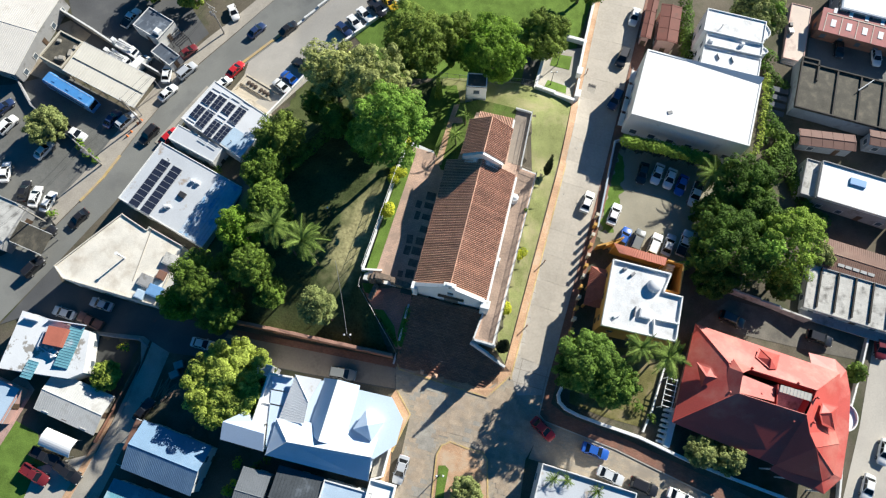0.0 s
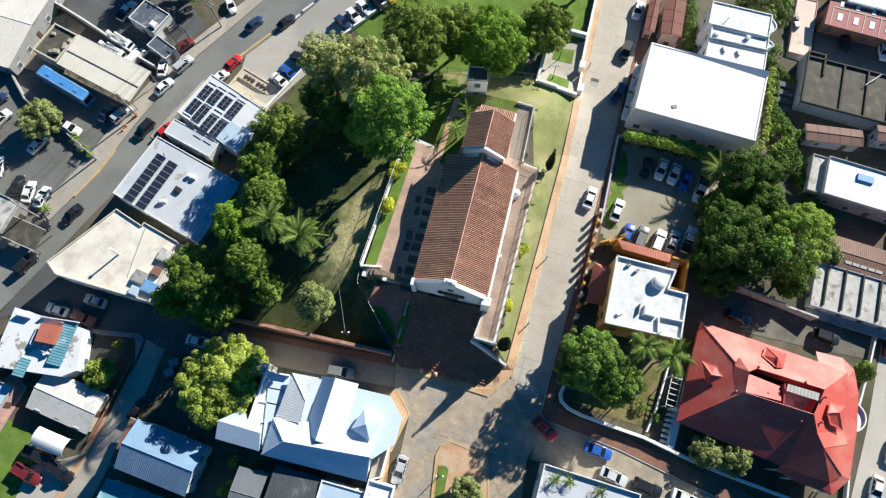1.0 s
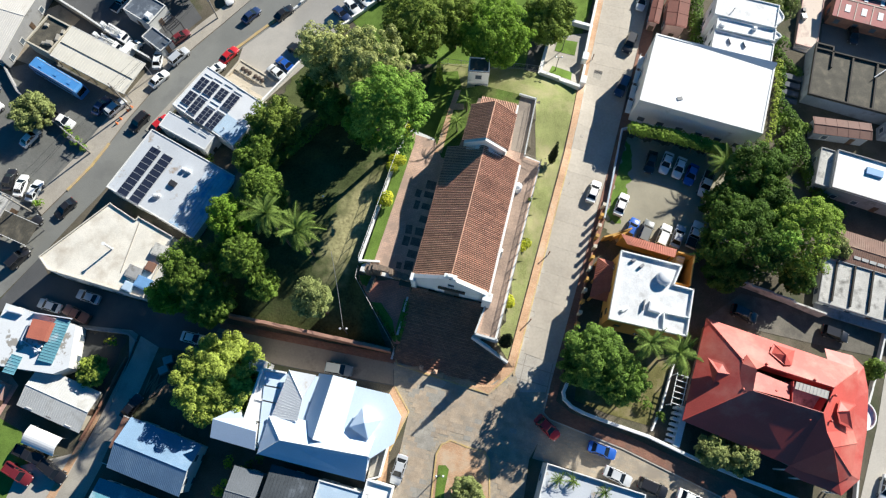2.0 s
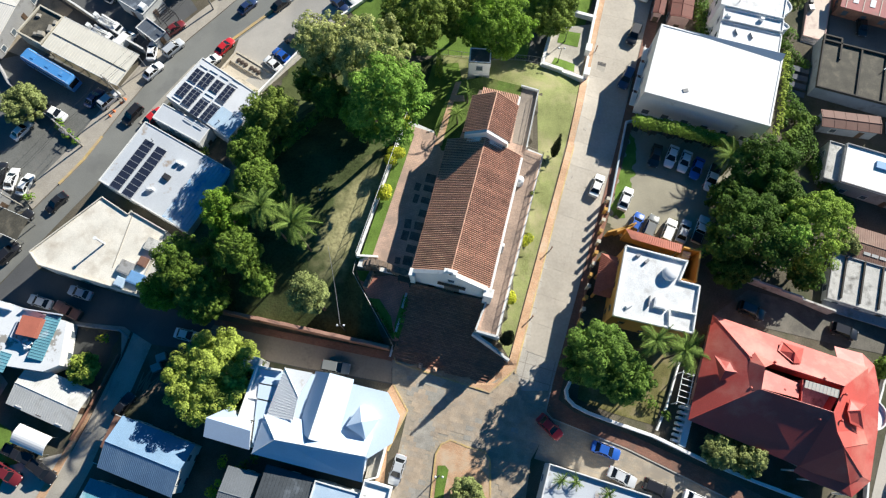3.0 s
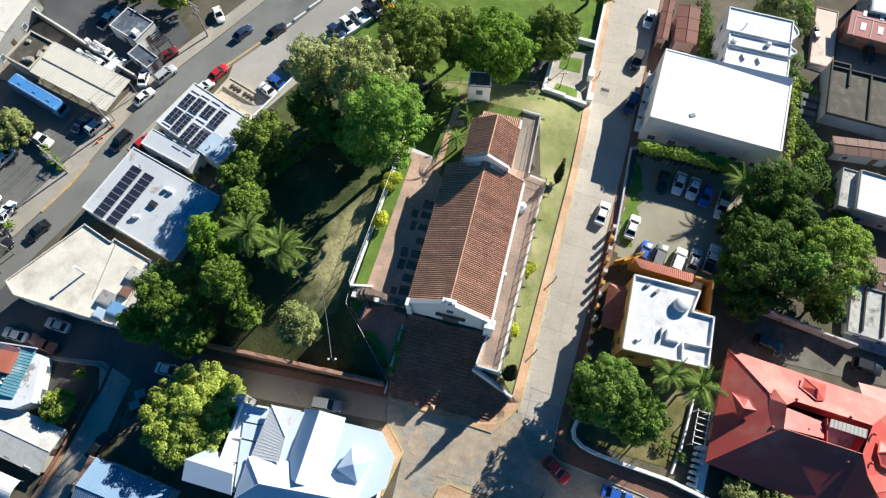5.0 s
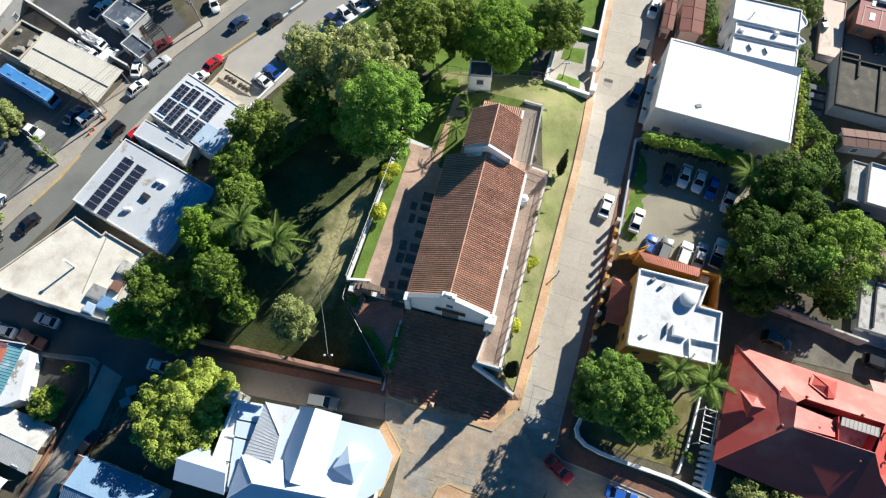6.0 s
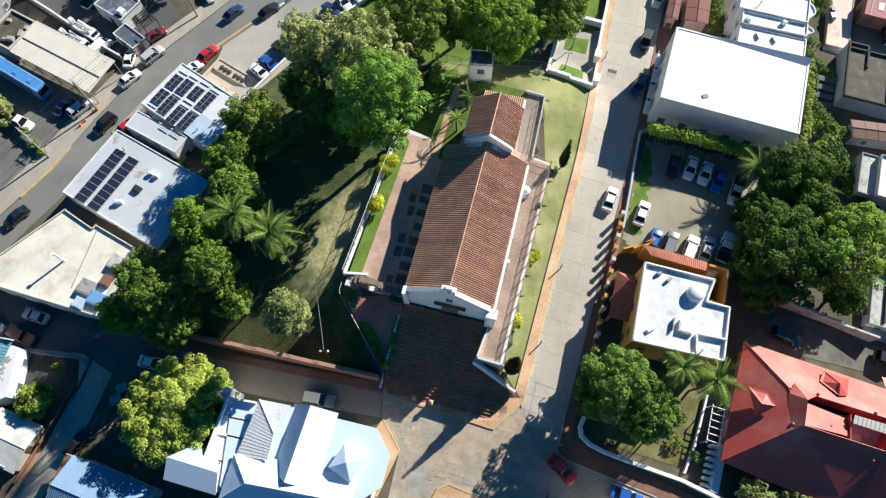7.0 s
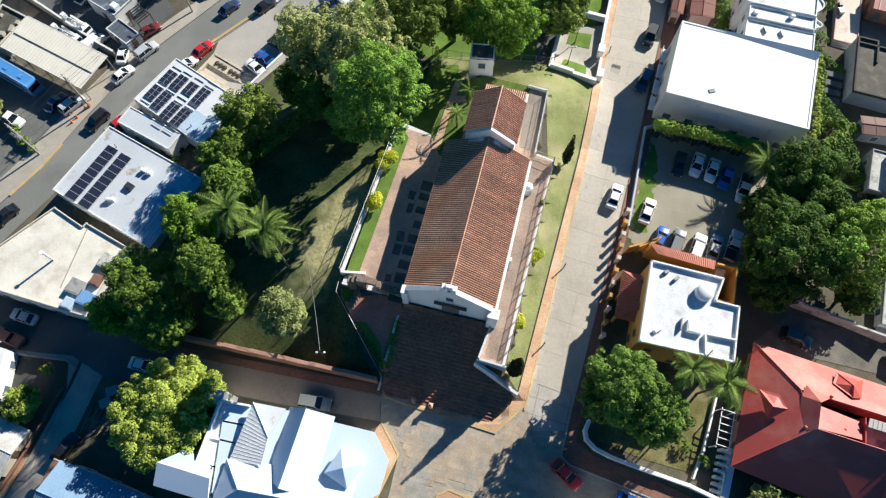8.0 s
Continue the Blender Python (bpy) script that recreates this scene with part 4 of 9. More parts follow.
def open_canopy(label, cx, cy, w, d, rot, z1, material, posts=4, beam=WALLW, pitch=0.6, thick=0.12):
    g = low_ground(cx, cy, w, d, rot)
    t = thing("canopy", pose(cx, cy, g, 0, 0, rot), label, "canopy")
    h = z1 - g
    bm = bmesh.new()
    pts = [(-w / 2, -d / 2, h), (w / 2, -d / 2, h), (w / 2, d / 2, h + 0.35), (-w / 2, d / 2, h + 0.35)]
    plate(bm, pts, thick)
    sheet = part("roof_sheet", bm, material, t)
    ribs(sheet, pts[0], pts[1], pts[2], pts[3], pitch)
    for i in range(posts):
        for s in (-1, 1):
            bm = bmesh.new()
            box(bm, (i / (posts - 1) - 0.5) * (w - 0.6), s * (d / 2 - 0.3), 0, 0.14, 0.14, h - 0.12 + (0.3 if s > 0 else 0))
            part("post", bm, STEEL, t)
    for s in (-1, 1):
        bm = bmesh.new()
        box(bm, 0, s * (d / 2 - 0.05), h - 0.24 + (0.35 if s > 0 else 0), w, 0.1, 0.26)
        part("fascia", bm, beam, t)
    return t


t = open_canopy("cream ribbed sheet canopy over a workshop forecourt", -65.8, 70.3, 17.5, 7.2, -28.5, -3.9, mat("cream roof sheet", (0.70, 0.66, 0.57), 0.55, 0.08, 0.3, (0.58, 0.53, 0.44), 0.15, 0.4), 5)
t.name = "canopy"
bm = bmesh.new()
box(bm, 0, -0.35, -3.9 + 0.2 - t.location.z, 17.0, 0.16, 0.05)
part("seam", bm, mat("black roof seam", (0.05, 0.05, 0.05), 0.8, 0.2, 0.6), t)
t, h = flat_house("two storey white house with a dark flat roof", -59.3, 83.1, 6.6, 5.2, -33, -5.2, mat("blue black stained roof", (0.09, 0.11, 0.14), 0.7, 0.3, 0.4, (0.25, 0.29, 0.34), 0.3, 0.5), WALLW, 0.2)
roof_box(t, 2.4, -1.2, h, 1.3, 1.2, 0.9, PLASTIC, 0, "water_tank", "white plastic water tank")
t = thing("pergola", pose(-53.8, 79.6, G(-53.8, 79.6), 0, 0, -40), "dark metal roof pergola frame beside the house", "pergola")
for i in range(7):
    bm = bmesh.new()
    box(bm, (i / 6 - 0.5) * 3.2, 0, 3.1, 0.1, 2.9, 0.14)
    part("rafter", bm, DARKMET, t)
for s in (-1, 1):
    bm = bmesh.new()
    box(bm, 0, s * 1.35, 2.95, 3.4, 0.12, 0.15)
    part("beam", bm, DARKMET, t)
    for q in (-1, 1):
        bm = bmesh.new()
        box(bm, q * 1.5, s * 1.35, 0, 0.12, 0.12, 2.95)
        part("post", bm, DARKMET, t)
flat_house("low annex with a stained dark flat roof", -56.3, 76.4, 5.4, 3.0, -38, -6.0, MATS["blue black stained roof"], WALLW, 0.2)

t, h = flat_house("white flat roofed house covered with solar panels", -40.8, 59.5, 14.6, 9.8, -35, -2.0, mat("rust streaked white roof", (0.62, 0.64, 0.67), 0.6, 0.1, 0.3, (0.30, 0.19, 0.11), 0.12, 0.35, spread=0.1), WALLW, 0.12)
for x, y in ((3.8, -3.2), (5.2, -1.0)):
    roof_pipe(t, x, y, h, 0.5)
bm = bmesh.new()
pts = [(2.2, -4.6, h + 0.06), (7.2, -4.6, h + 0.06), (7.2, -0.6, h + 0.12), (2.2, -0.6, h + 0.12)]
plate(bm, pts, 0.05)
ribs(part("roof_sheet", bm, BLUEZINC, t, "blue painted corrugated sheet patch"), *pts, 0.45)
for x, y, n, k in ((-44.6, 63.8, 3, 0.54), (-42.7, 62.8, 3, 0.58), (-46.5, 60.9, 3, 0.56), (-45.0, 59.3, 4, 0.5), (-40.7, 61.6, 3, 0.46), (-38.8, 60.2, 4, 0.47), (-43.4, 57.3, 4, 0.5), (-41.5, 56.2, 4, 0.48)):
    solar_field(x, y, -2.0, -33, 2, n, "black solar panels on a white flat roof", 0.9, k)
t, h = flat_house("low grey annex with a plain flat roof", -46.3, 54.5, 10.2, 3.3, -29, -2.15, GREYROOF, WALLW, 0.1)

t, h = flat_house("broad pale grey flat roofed shop with two rows of solar panels", -47.9, 44.6, 19.0, 13.1, -30, -2.6, GREYROOF, WALLW, 0.14)
solar_field(-53.9, 46.6, -2.6, 60.5, 9, 1, "long row of black solar panels on a grey roof", 1.1, 1.28)
solar_field(-51.6, 45.2, -2.6, 60.5, 9, 1, "long row of black solar panels on a grey roof", 1.1, 1.28)
roof_box(t, 0.4, -0.2, h, 1.3, 1.0, 0.5, DARKMET, 0, "hatch", "dark square roof hatch")
roof_box(t, -0.6, -3.4, h, 1.2, 0.5, 0.7, PLASTIC, 30, "air_conditioner")
roof_box(t, 0.5, 3.0, h, 0.8, 0.5, 0.6, PLASTIC, 10, "air_conditioner")
roof_box(t, 1.5, 3.1, h, 0.8, 0.5, 0.6, PLASTIC, 10, "air_conditioner")
roof_pipe(t, -6.0, 4.2, h, 0.7)
bm = bmesh.new()
pts = [(4.0, -6.3, h + 0.08), (9.3, -6.3, h + 0.08), (9.3, 6.2, h + 0.15), (4.0, 6.2, h + 0.15)]
plate(bm, pts, 0.06)
ribs(part("roof_sheet", bm, mat("rusted blue white sheet", (0.48, 0.55, 0.63), 0.5, 0.15, 0.6, (0.13, 0.33, 0.56), 0.42, 0.75, spread=0.1), t, "corroded blue white corrugated roof sheet"), *pts, 0.6, 0.08, 0.09)

# the cream corner shop, with a cut-off corner
foot = [(-67.9, 30.4), (-66.0, 28.1), (-49.3, 23.3), (-45.6, 33.9), (-52.2, 37.6), (-52.6, 37.0), (-57.4, 40.1)]
g0 = min(G(x, y) for x, y in foot) - 0.15
t = thing("house", pose(-57, 32, g0), "cream flat roofed corner shop with rust stained roof", "house")
H0 = -1.2 - g0
loc = [(x + 57, y - 32) for x, y in foot]
for (x0, y0), (x1, y1) in zip(loc, loc[1:] + loc[:1]):
    L, ang = math.hypot(x1 - x0, y1 - y0), math.degrees(math.atan2(y1 - y0, x1 - x0))
    bm = bmesh.new()
    box(bm, 0, 0.13, 0, L - 0.01, 0.25, H0 - 0.2)
    w = part("wall", bm, WALLW, t)
    here = pose((x0 + x1) / 2, (y0 + y1) / 2, 0, 0, 0, ang)
    w.matrix_local = here
    for j in range(int(L // 3.6)):
        window(w, (j + 0.5) * L / int(L // 3.6) - L / 2, -0.02, 1.0, 1.6, 1.5, 0, WALLG)
    bm = bmesh.new()
    box(bm, 0, 0.11, H0, L + 0.1, 0.2, 0.3, bev=0.03)
    e = part("parapet", bm, mat("stained cream coping", (0.60, 0.56, 0.48), 0.8, 0.2, 0.8, (0.30, 0.26, 0.21), 0.35, 0.8), t)
    e.matrix_local = here
bm = bmesh.new()
prism(bm, loc, H0 - 0.2, H0)
part("roof", bm, CREAMROOF, t)
bm = bmesh.new()
rod(bm, (1.2, -0.2, H0), (1.2, -0.2, H0 + 3.0), 0.16, n=10)
rod(bm, (1.2, -0.2, H0 + 3.0), (1.2, -0.2, H0 + 3.12), 0.3, n=10)
part("flue", bm, PLASTIC, t, "tall white flue pipe")
bm = bmesh.new()
box(bm, 4.2, 0.4, H0, 0.12, 9.6, 0.08, -12)
part("roof_joint", bm, CONCRETE, t)
for x, y, sx, sy, m in ((5.6, -4.4, 2.4, 2.2, WALLG), (7.4, -6.2, 2.6, 2.0, BLUEROOF), (5.0, -6.8, 1.6, 1.6, BLUEZINC), (8.2, -3.4, 1.4, 1.6, RUSTROOF), (9.4, -0.6, 2.4, 2.2, SLABROOF)):
    roof_box(t, x, y, H0, sx, sy, 0.7, m, -22, "lean_to", "small patched roof shed")

t, h = flat_house("weathered grey flat roofed house by the road", -83.3, 40.5, 11.0, 8.7, -23, -4.0, SLABROOF, WALLG, 0.25)
t = open_canopy("dark sheet canopy over a parking bay", -75.5, 36.8, 7.5, 4.2, -23, -4.6, DARKROOF, 3)

# white house with teal trim
foot = [(-73.2, 22.9), (-75.5, 13.0), (-63.3, 11.2), (-60.9, 12.2), (-60.9, 19.2)]
t, o = planes_house("house", "white house with a peeling roof terrace and teal sheet trim", foot, -3.3, WALLW,
                    [[(-73.2, 22.9, -3.2), (-75.5, 13.0, -3.2), (-63.3, 11.2, -3.2), (-60.9, 12.2, -3.2), (-60.9, 19.2, -3.2)]], mat("peeling white roof", (0.66, 0.68, 0.70), 0.7, 0.08, 0.3, (0.24, 0.215, 0.18), 0.16, 0.22, spread=0.03))
for pl, m, nm in (([(-64.0, 20.4, -2.7), (-65.9, 13.4, -2.7), (-63.6, 12.8, -3.0), (-61.8, 19.9, -3.0)], TEAL, "teal_sheet"),
                  ([(-70.3, 14.4, -2.8), (-71.3, 11.5, -2.8), (-69.5, 11.0, -3.0), (-68.6, 13.9, -3.0)], TEAL, "teal_sheet"),
                  ([(-67.2, 20.0, -1.6), (-67.8, 16.9, -1.6), (-64.8, 16.3, -1.6), (-64.0, 19.4, -1.6)], mat("faded red roof paint", (0.42, 0.13, 0.085), 0.7, 0.12, 0.5), "red_roof")):
    bm = bmesh.new()
    q = at(o, *pl)
    plate(bm, q, 0.1 if nm != "red_roof" else 1.5)
    sheet = part(nm, bm, m, t)
    if nm == "teal_sheet":
        ribs(sheet, q[0], q[1], q[2], q[3], 0.45, 0.06, 0.12)
for a, b in (((-69.0, 16.6, -3.1), (-66.0, 15.0, -3.1)), ((-68.2, 21.2, -3.1), (-61.6, 20.2, -3.1)), ((-72.6, 21.6, -3.1), (-70.0, 21.0, -3.1)), ((-69.0, 16.6, -3.1), (-68.0, 20.0, -3.1))):
    p, q = at(o, a, b)
    bm = bmesh.new()
    mid = (Vector(p) + Vector(q)) / 2
    box(bm, mid.x, mid.y, mid.z, (Vector(q) - Vector(p)).length, 0.16, 0.7, math.degrees(math.atan2(q[1] - p[1], q[0] - p[0])))
    part("parapet", bm, mat("blue white parapet", (0.55, 0.60, 0.68), 0.7, 0.1, 0.5), t)
for x, y in ((-66.6, 16.0), (-65.9, 15.6), (-66.2, 14.9)):
    q = at(o, (x, y, -3.1))[0]
    roof_box(t, q[0], q[1], q[2], 0.9, 0.5, 0.6, PLASTIC, 20, "air_conditioner")

gable_house("long shed with a weathered zinc sheet roof", -62.5, 7.4, 11.7, 6.9, -22, -4.9, 0.7, ZINC, WALLC, pitch=0.4)
# pale zinc roof coloured blue for the skylit shade of the tree
gable_house("house with a blue grey zinc roof", -43.6, -1.4, 12.1, 7.8, -20, 0.2, 1.5, mat("steel blue roof sheet", (0.19, 0.30, 0.43), 0.5, 0.15, 0.3, (0.30, 0.41, 0.52), 0.25, 0.25, spread=0.2), WALLW, pitch=0.28)
open_canopy("narrow rust red lean-to sheet roof", -51.0, 0.8, 2.0, 7.6, -20, -3.2, RUSTROOF, 2)
gable_house("house with a pale teal corrugated roof", -48.5, -9.6, 11.2, 7.0, -17, -2.6, 0.7, TEAL, WALLW, pitch=0.4)
flat_house("small pale house with patched blue white roof", -77.0, 8.4, 8.5, 6.2, -22, -5.0, BLUEZINC, WALLP, 0.3)
t = thing("carport", pose(-64.1, 0.9, G(-64.1, 0.9), 0, 0, -21), "small carport with a curved white sheet roof", "carport")
bm = bmesh.new()
arc = [(-1.5 + 3.0 * i / 8, 2.0 + 0.55 * math.sin(math.pi * i / 8)) for i in range(9)]
rings = [[bm.verts.new((x, y, z + dz)) for y, z in arc for dz in (0,)] + [bm.verts.new((x, y, z - 0.06)) for y, z in arc[::-1]] for x in (-2.9, 2.9)]
for k in range(18):
    bm.faces.new((rings[0][k], rings[0][(k + 1) % 18], rings[1][(k + 1) % 18], rings[1][k]))
bm.faces.new(rings[0])
bm.faces.new(rings[1][::-1])
part("roof_sheet", bm, WHITEROOF, t)
for x in (-2.7, 2.7):
    for y in (-1.4, 1.4):
        bm = bmesh.new()
        rod(bm, (x, y, 0), (x, y, 2.0), 0.05)
        part("post", bm, STEEL, t)

# ---------------------------------------------------------------- the white corner house
Z = mat("cool white roof sheet", (0.57, 0.685, 0.82), 0.55, 0.06, 0.3, (0.51, 0.61, 0.72), 0.2, 0.3, spread=0.2)
foot = [(-27.0, 10.9), (-27.3, 0.6), (-26.4, -0.9), (-11.6, -4.4), (-10.6, -1.2), (-7.6, 0.6), (-6.5, 4.3), (-8.2, 7.3), (-13.2, 8.7), (-19.0, 10.2)]
t, o = planes_house("house", "large white corner house with hipped and gabled white sheet roofs", foot, 4.3, WHITE, [
    [(-13.2, 8.8, 4.55), (-15.6, 1.0, 4.55), (-10.6, -1.6, 4.55), (-7.2, 0.5, 4.55), (-6.2, 4.3, 4.55), (-8.0, 7.6, 4.55)],
    [(-18.9, 10.7, 4.0), (-21.2, 2.6, 4.0), (-18.7, 1.0, 7.05), (-16.2, 10.1, 7.05)],
    [(-13.0, 9.4, 4.9), (-16.2, 10.1, 7.05), (-18.7, 1.0, 7.05), (-15.3, 0.0, 4.9)],
    [(-27.2, -1.0, 4.6), (-11.3, -4.8, 4.6), (-10.7, -1.3, 6.75), (-23.5, 0.9, 6.75)],
    [(-23.5, 0.9, 6.75), (-10.7, -1.3, 6.75), (-10.0, 1.4, 4.8), (-22.4, 4.2, 4.8)],
    [(-27.2, -1.0, 4.6), (-23.5, 0.9, 6.75), (-25.8, 4.4, 4.8)],
    [(-25.8, 4.4, 4.8), (-23.5, 0.9, 6.75), (-22.0, 3.9, 5.0)],
    {"pts": [(-25.5, 4.3, 4.7), (-21.4, 3.6, 5.5), (-20.8, 6.8, 5.86), (-23.1, 11.0, 5.7)], "mat": mat("pale zinc sheet", (0.74, 0.75, 0.75), 0.5, 0.08, 0.3), "pitch": 0.0},
    {"pts": [(-23.1, 11.0, 5.68), (-20.8, 6.8, 5.84), (-19.1, 10.3, 5.2)], "mat": GREYROOF},
], Z, 0.0)
bm = bmesh.new()
prism(bm, [(x - o[0], y - o[1]) for x, y in foot], 4.1 - o[2], 4.32 - o[2])
part("roof_deck", bm, Z, t)
for i in range(17):
    k = i / 16
    a = Vector((-25.5, 4.3, 4.72)).lerp(Vector((-23.1, 11.0, 5.72)), k)
    b = Vector((-21.4, 3.6, 5.52)).lerp(Vector((-20.8, 6.8, 5.88)), min(1, k * 1.6)).lerp(Vector((-23.1, 11.0, 5.72)), max(0, (k - 0.625) / 0.375))
    a, b = at(o, a, b)
    bm = bmesh.new()
    rod(bm, (a[0], a[1], a[2] + 0.005), (b[0], b[1], b[2] + 0.005), 0.018, n=4)
    part("seam", bm, MATS["pale zinc sheet"], t)
for a, b in (((-16.2, 10.1, 7.05), (-18.7, 1.0, 7.05)), ((-23.5, 0.9, 6.75), (-10.7, -1.3, 6.75)), ((-27.2, -1.0, 4.62), (-23.5, 0.9, 6.75)), ((-25.8, 4.4, 4.82), (-23.5, 0.9, 6.75)), ((-20.8, 6.8, 5.88), (-23.1, 11.0, 5.72))):
    cap_line(t, o, a, b, WHITE)
tx, ty, tz = at(o, (-11.4, 3.3, 4.55))[0]
bm = bmesh.new()
R = pose(tx, ty, tz, 0, 0, -33)
q = [R @ Vector(p) for p in ((-1.7, -1.7, 1.1), (1.7, -1.7, 1.1), (1.7, 1.7, 1.1), (-1.7, 1.7, 1.1), (0, 0, 2.5))]
for i in range(4):
    face(bm, q[i], q[(i + 1) % 4], q[4])
face(bm, *q[3::-1])
part("turret_roof", bm, Z, t, "small white pyramid roof")
bm = bmesh.new()
box(bm, tx, ty, tz, 3.1, 3.1, 1.11, -33)
part("turret_wall", bm, WHITE, t)
for i, (a, b) in enumerate((((-8.2, 0.4), (-9.4, -4.2)), ((-9.4, -4.2), (-11.2, -4.6)))):
    p, r = at(o, (*a, 2.4), (*b, 2.4))
    bm = bmesh.new()
    mid = (Vector(p) + Vector(r)) / 2
    box(bm, mid.x, mid.y, mid.z - 2.4, (Vector(p) - Vector(r)).length, 0.2, 3.2, math.degrees(math.atan2(r[1] - p[1], r[0] - p[0])))
    part("balcony_wall", bm, WHITE, t)
bm = bmesh.new()
prism(bm, [(x - o[0], y - o[1]) for x, y in ((-8.3, 0.3), (-9.5, -4.1), (-11.2, -4.4), (-10.2, 0.4))], 2.2 - o[2] - 0.2, 2.4 - o[2])
part("balcony_floor", bm, CONCRETE, t)
t.location.z -= 0.8
planes_house("house", "low white wing with a sloping sheet roof beside the tree", [(-34.0, 1.5), (-27.7, -0.2), (-27.5, 3.4), (-29.4, 3.9), (-30.4, 5.3), (-33.6, 3.9)], 3.65, WHITE, [
    [(-34.3, 1.3, 3.8), (-27.55, -0.5, 3.8), (-27.3, 2.1, 4.9), (-33.8, 3.9, 4.9)],
    [(-33.8, 3.9, 4.9), (-27.3, 2.1, 4.9), (-27.7, 4.1, 4.3), (-29.5, 4.0, 4.35), (-30.5, 5.5, 4.45)]], Z)
pt = thing("patio", pose(-26.6, 7.4, 0), "white walled roof patio between the wings", "patio")
bm = bmesh.new()
prism(bm, [(x + 26.6, y - 7.4) for x, y in ((-27.5, 11.2), (-23.8, 10.6), (-25.4, 4.4), (-27.5, 3.6), (-29.3, 3.9))], G(-27, 8) - 0.2, 3.3)
part("patio_floor", bm, WHITEROOF, pt)
for a, b, hh, w in (((-27.45, 11.3), (-29.4, 3.9), 0.9, 0.3), ((-27.4, 11.3), (-23.8, 10.7), 0.9, 0.25), ((-27.8, 9.0), (-24.4, 8.4), 0.22, 0.2), ((-28.3, 6.9), (-25.0, 6.2), 0.22, 0.2)):
    L = math.hypot(b[0] - a[0], b[1] - a[1])
    bm = bmesh.new()
    box(bm, (a[0] + b[0]) / 2 + 26.6, (a[1] + b[1]) / 2 - 7.4, 3.3, L, w, hh, math.degrees(math.atan2(b[1] - a[1], b[0] - a[0])))
    part("patio_wall", bm, WHITE, pt)
flat_house("small pale flat roofed corner room", -28.6, 12.0, 2.4, 1.8, -14, 3.2, GREYROOF, WHITE, 0.1, windows=False)
gable_house("house with dark grey corrugated roof", -29.4, -6.6, 4.6, 7.0, -15, 2.4, 0.5, mat("dark zinc sheet", (0.17, 0.185, 0.20), 0.5, 0.15, 0.3), WALLG, pitch=0.35)
gable_house("house with a black stained flat sheet roof", -22.8, -8.0, 7.4, 9.5, -15, 2.8, 0.5, mat("black stained sheet", (0.06, 0.07, 0.08), 0.6, 0.35, 0.3, (0.20, 0.23, 0.27), 0.25, 0.3, spread=0.2), WALLG, pitch=0.5)
flat_house("pale blue roofed house", -15.4, -9.4, 7.6, 8.0, -15, 3.2, BLUEZINC, WALLW, 0.2)
t, h = flat_house("white parapeted porch beside the corner house", -9.9, -8.0, 4.0, 6.2, -15, 3.4, WHITEROOF, WHITE, 0.4, windows=False)

# ---------------------------------------------------------------- east side of the church street
t, h = flat_house("large plain white block with a bright flat roof", 45.2, 59.7, 20.95, 13.85, -17.5, 5.8, WHITEROOF, WHITE, 0.1, rim=0.3, windows=False)
for i in range(6):
    for s in (1.0, 3.9):
        window(t, -8.6 + i * 3.4, -6.97, s, 1.3, 1.3, 0, WHITE)
        if i % 2:
            bm = bmesh.new()
            box(bm, -8.6 + i * 3.4 + 1.5, -7.2, s - 0.2, 0.9, 0.5, 0.6, bev=0.04)
            part("air_conditioner", bm, PLASTIC, t)
for i in range(4):
    window(t, -10.62, -4.8 + i * 3.2, 1.0, 1.6, 1.9, 270, WHITE)
    window(t, -10.62, -4.8 + i * 3.2, 4.2, 1.6, 1.6, 270, WHITE)
    bm = bmesh.new()
    box(bm, -11.05, -4.8 + i * 3.2, 3.8, 0.9, 2.6, 0.12)
    for k in range(7):
        box(bm, -11.45, -6.0 + i * 3.2 + k * 0.4, 3.9, 0.05, 0.05, 0.8)
    box(bm, -11.45, -4.8 + i * 3.2, 4.7, 0.07, 2.5, 0.06)
    part("balcony", bm, WHITE, t)
# the raised strip along the north edge
bm = bmesh.new()
a, b, c, d, e, f = (-9.8, 6.9, h + 0.02), (10.3, 5.7, h + 0.02), (10.5, 6.9, h + 0.66), (10.5, 6.9, h + 0.02), (-9.8, 6.95, h + 0.1), (10.5, 4.9, h + 0.02)
for tri in ((a, b, c), (a, c, d), (b, d, c), (a, d, b)):
    face(bm, *tri)
part("roof_upstand", bm, WHITEROOF, t, "long wedge of roof rising to the taller house")
bm = bmesh.new()
box(bm, -4.0, -4.6, h, 0.9, 0.6, 0.12, 30)
part("roof_hatch", bm, WALLG, t)
def curved_roof(label, cx, cy, w, d, rot, z1):
    """A flat white house whose east parapet swells out in a round bay."""
    t, h = flat_house(label, cx, cy, w, d, rot, z1, STAINSHADOWWHITE, WHITE, 0.2)
    n = 9
    arc = [(w / 2 - 0.15 + 1.1 * math.sin(math.pi * i / (n - 1)), -d * 0.34 + d * 0.68 * i / (n - 1)) for i in range(n)]
    bm = bmesh.new()
    prism(bm, [(w / 2 - 0.15, d * 0.34)] + [(w / 2 - 0.15, -d * 0.34)] + arc[1:-1], 0.2, h + 0.02)
    part("bay", bm, WHITE, t)
    for (x0, y0), (x1, y1) in zip(arc, arc[1:]):
        bm = bmesh.new()
        box(bm, (x0 + x1) / 2, (y0 + y1) / 2, h, math.hypot(x1 - x0, y1 - y0) + 0.06, 0.18, 0.22, math.degrees(math.atan2(y1 - y0, x1 - x0)))
        part("parapet", bm, WHITE, t)
    return t, h


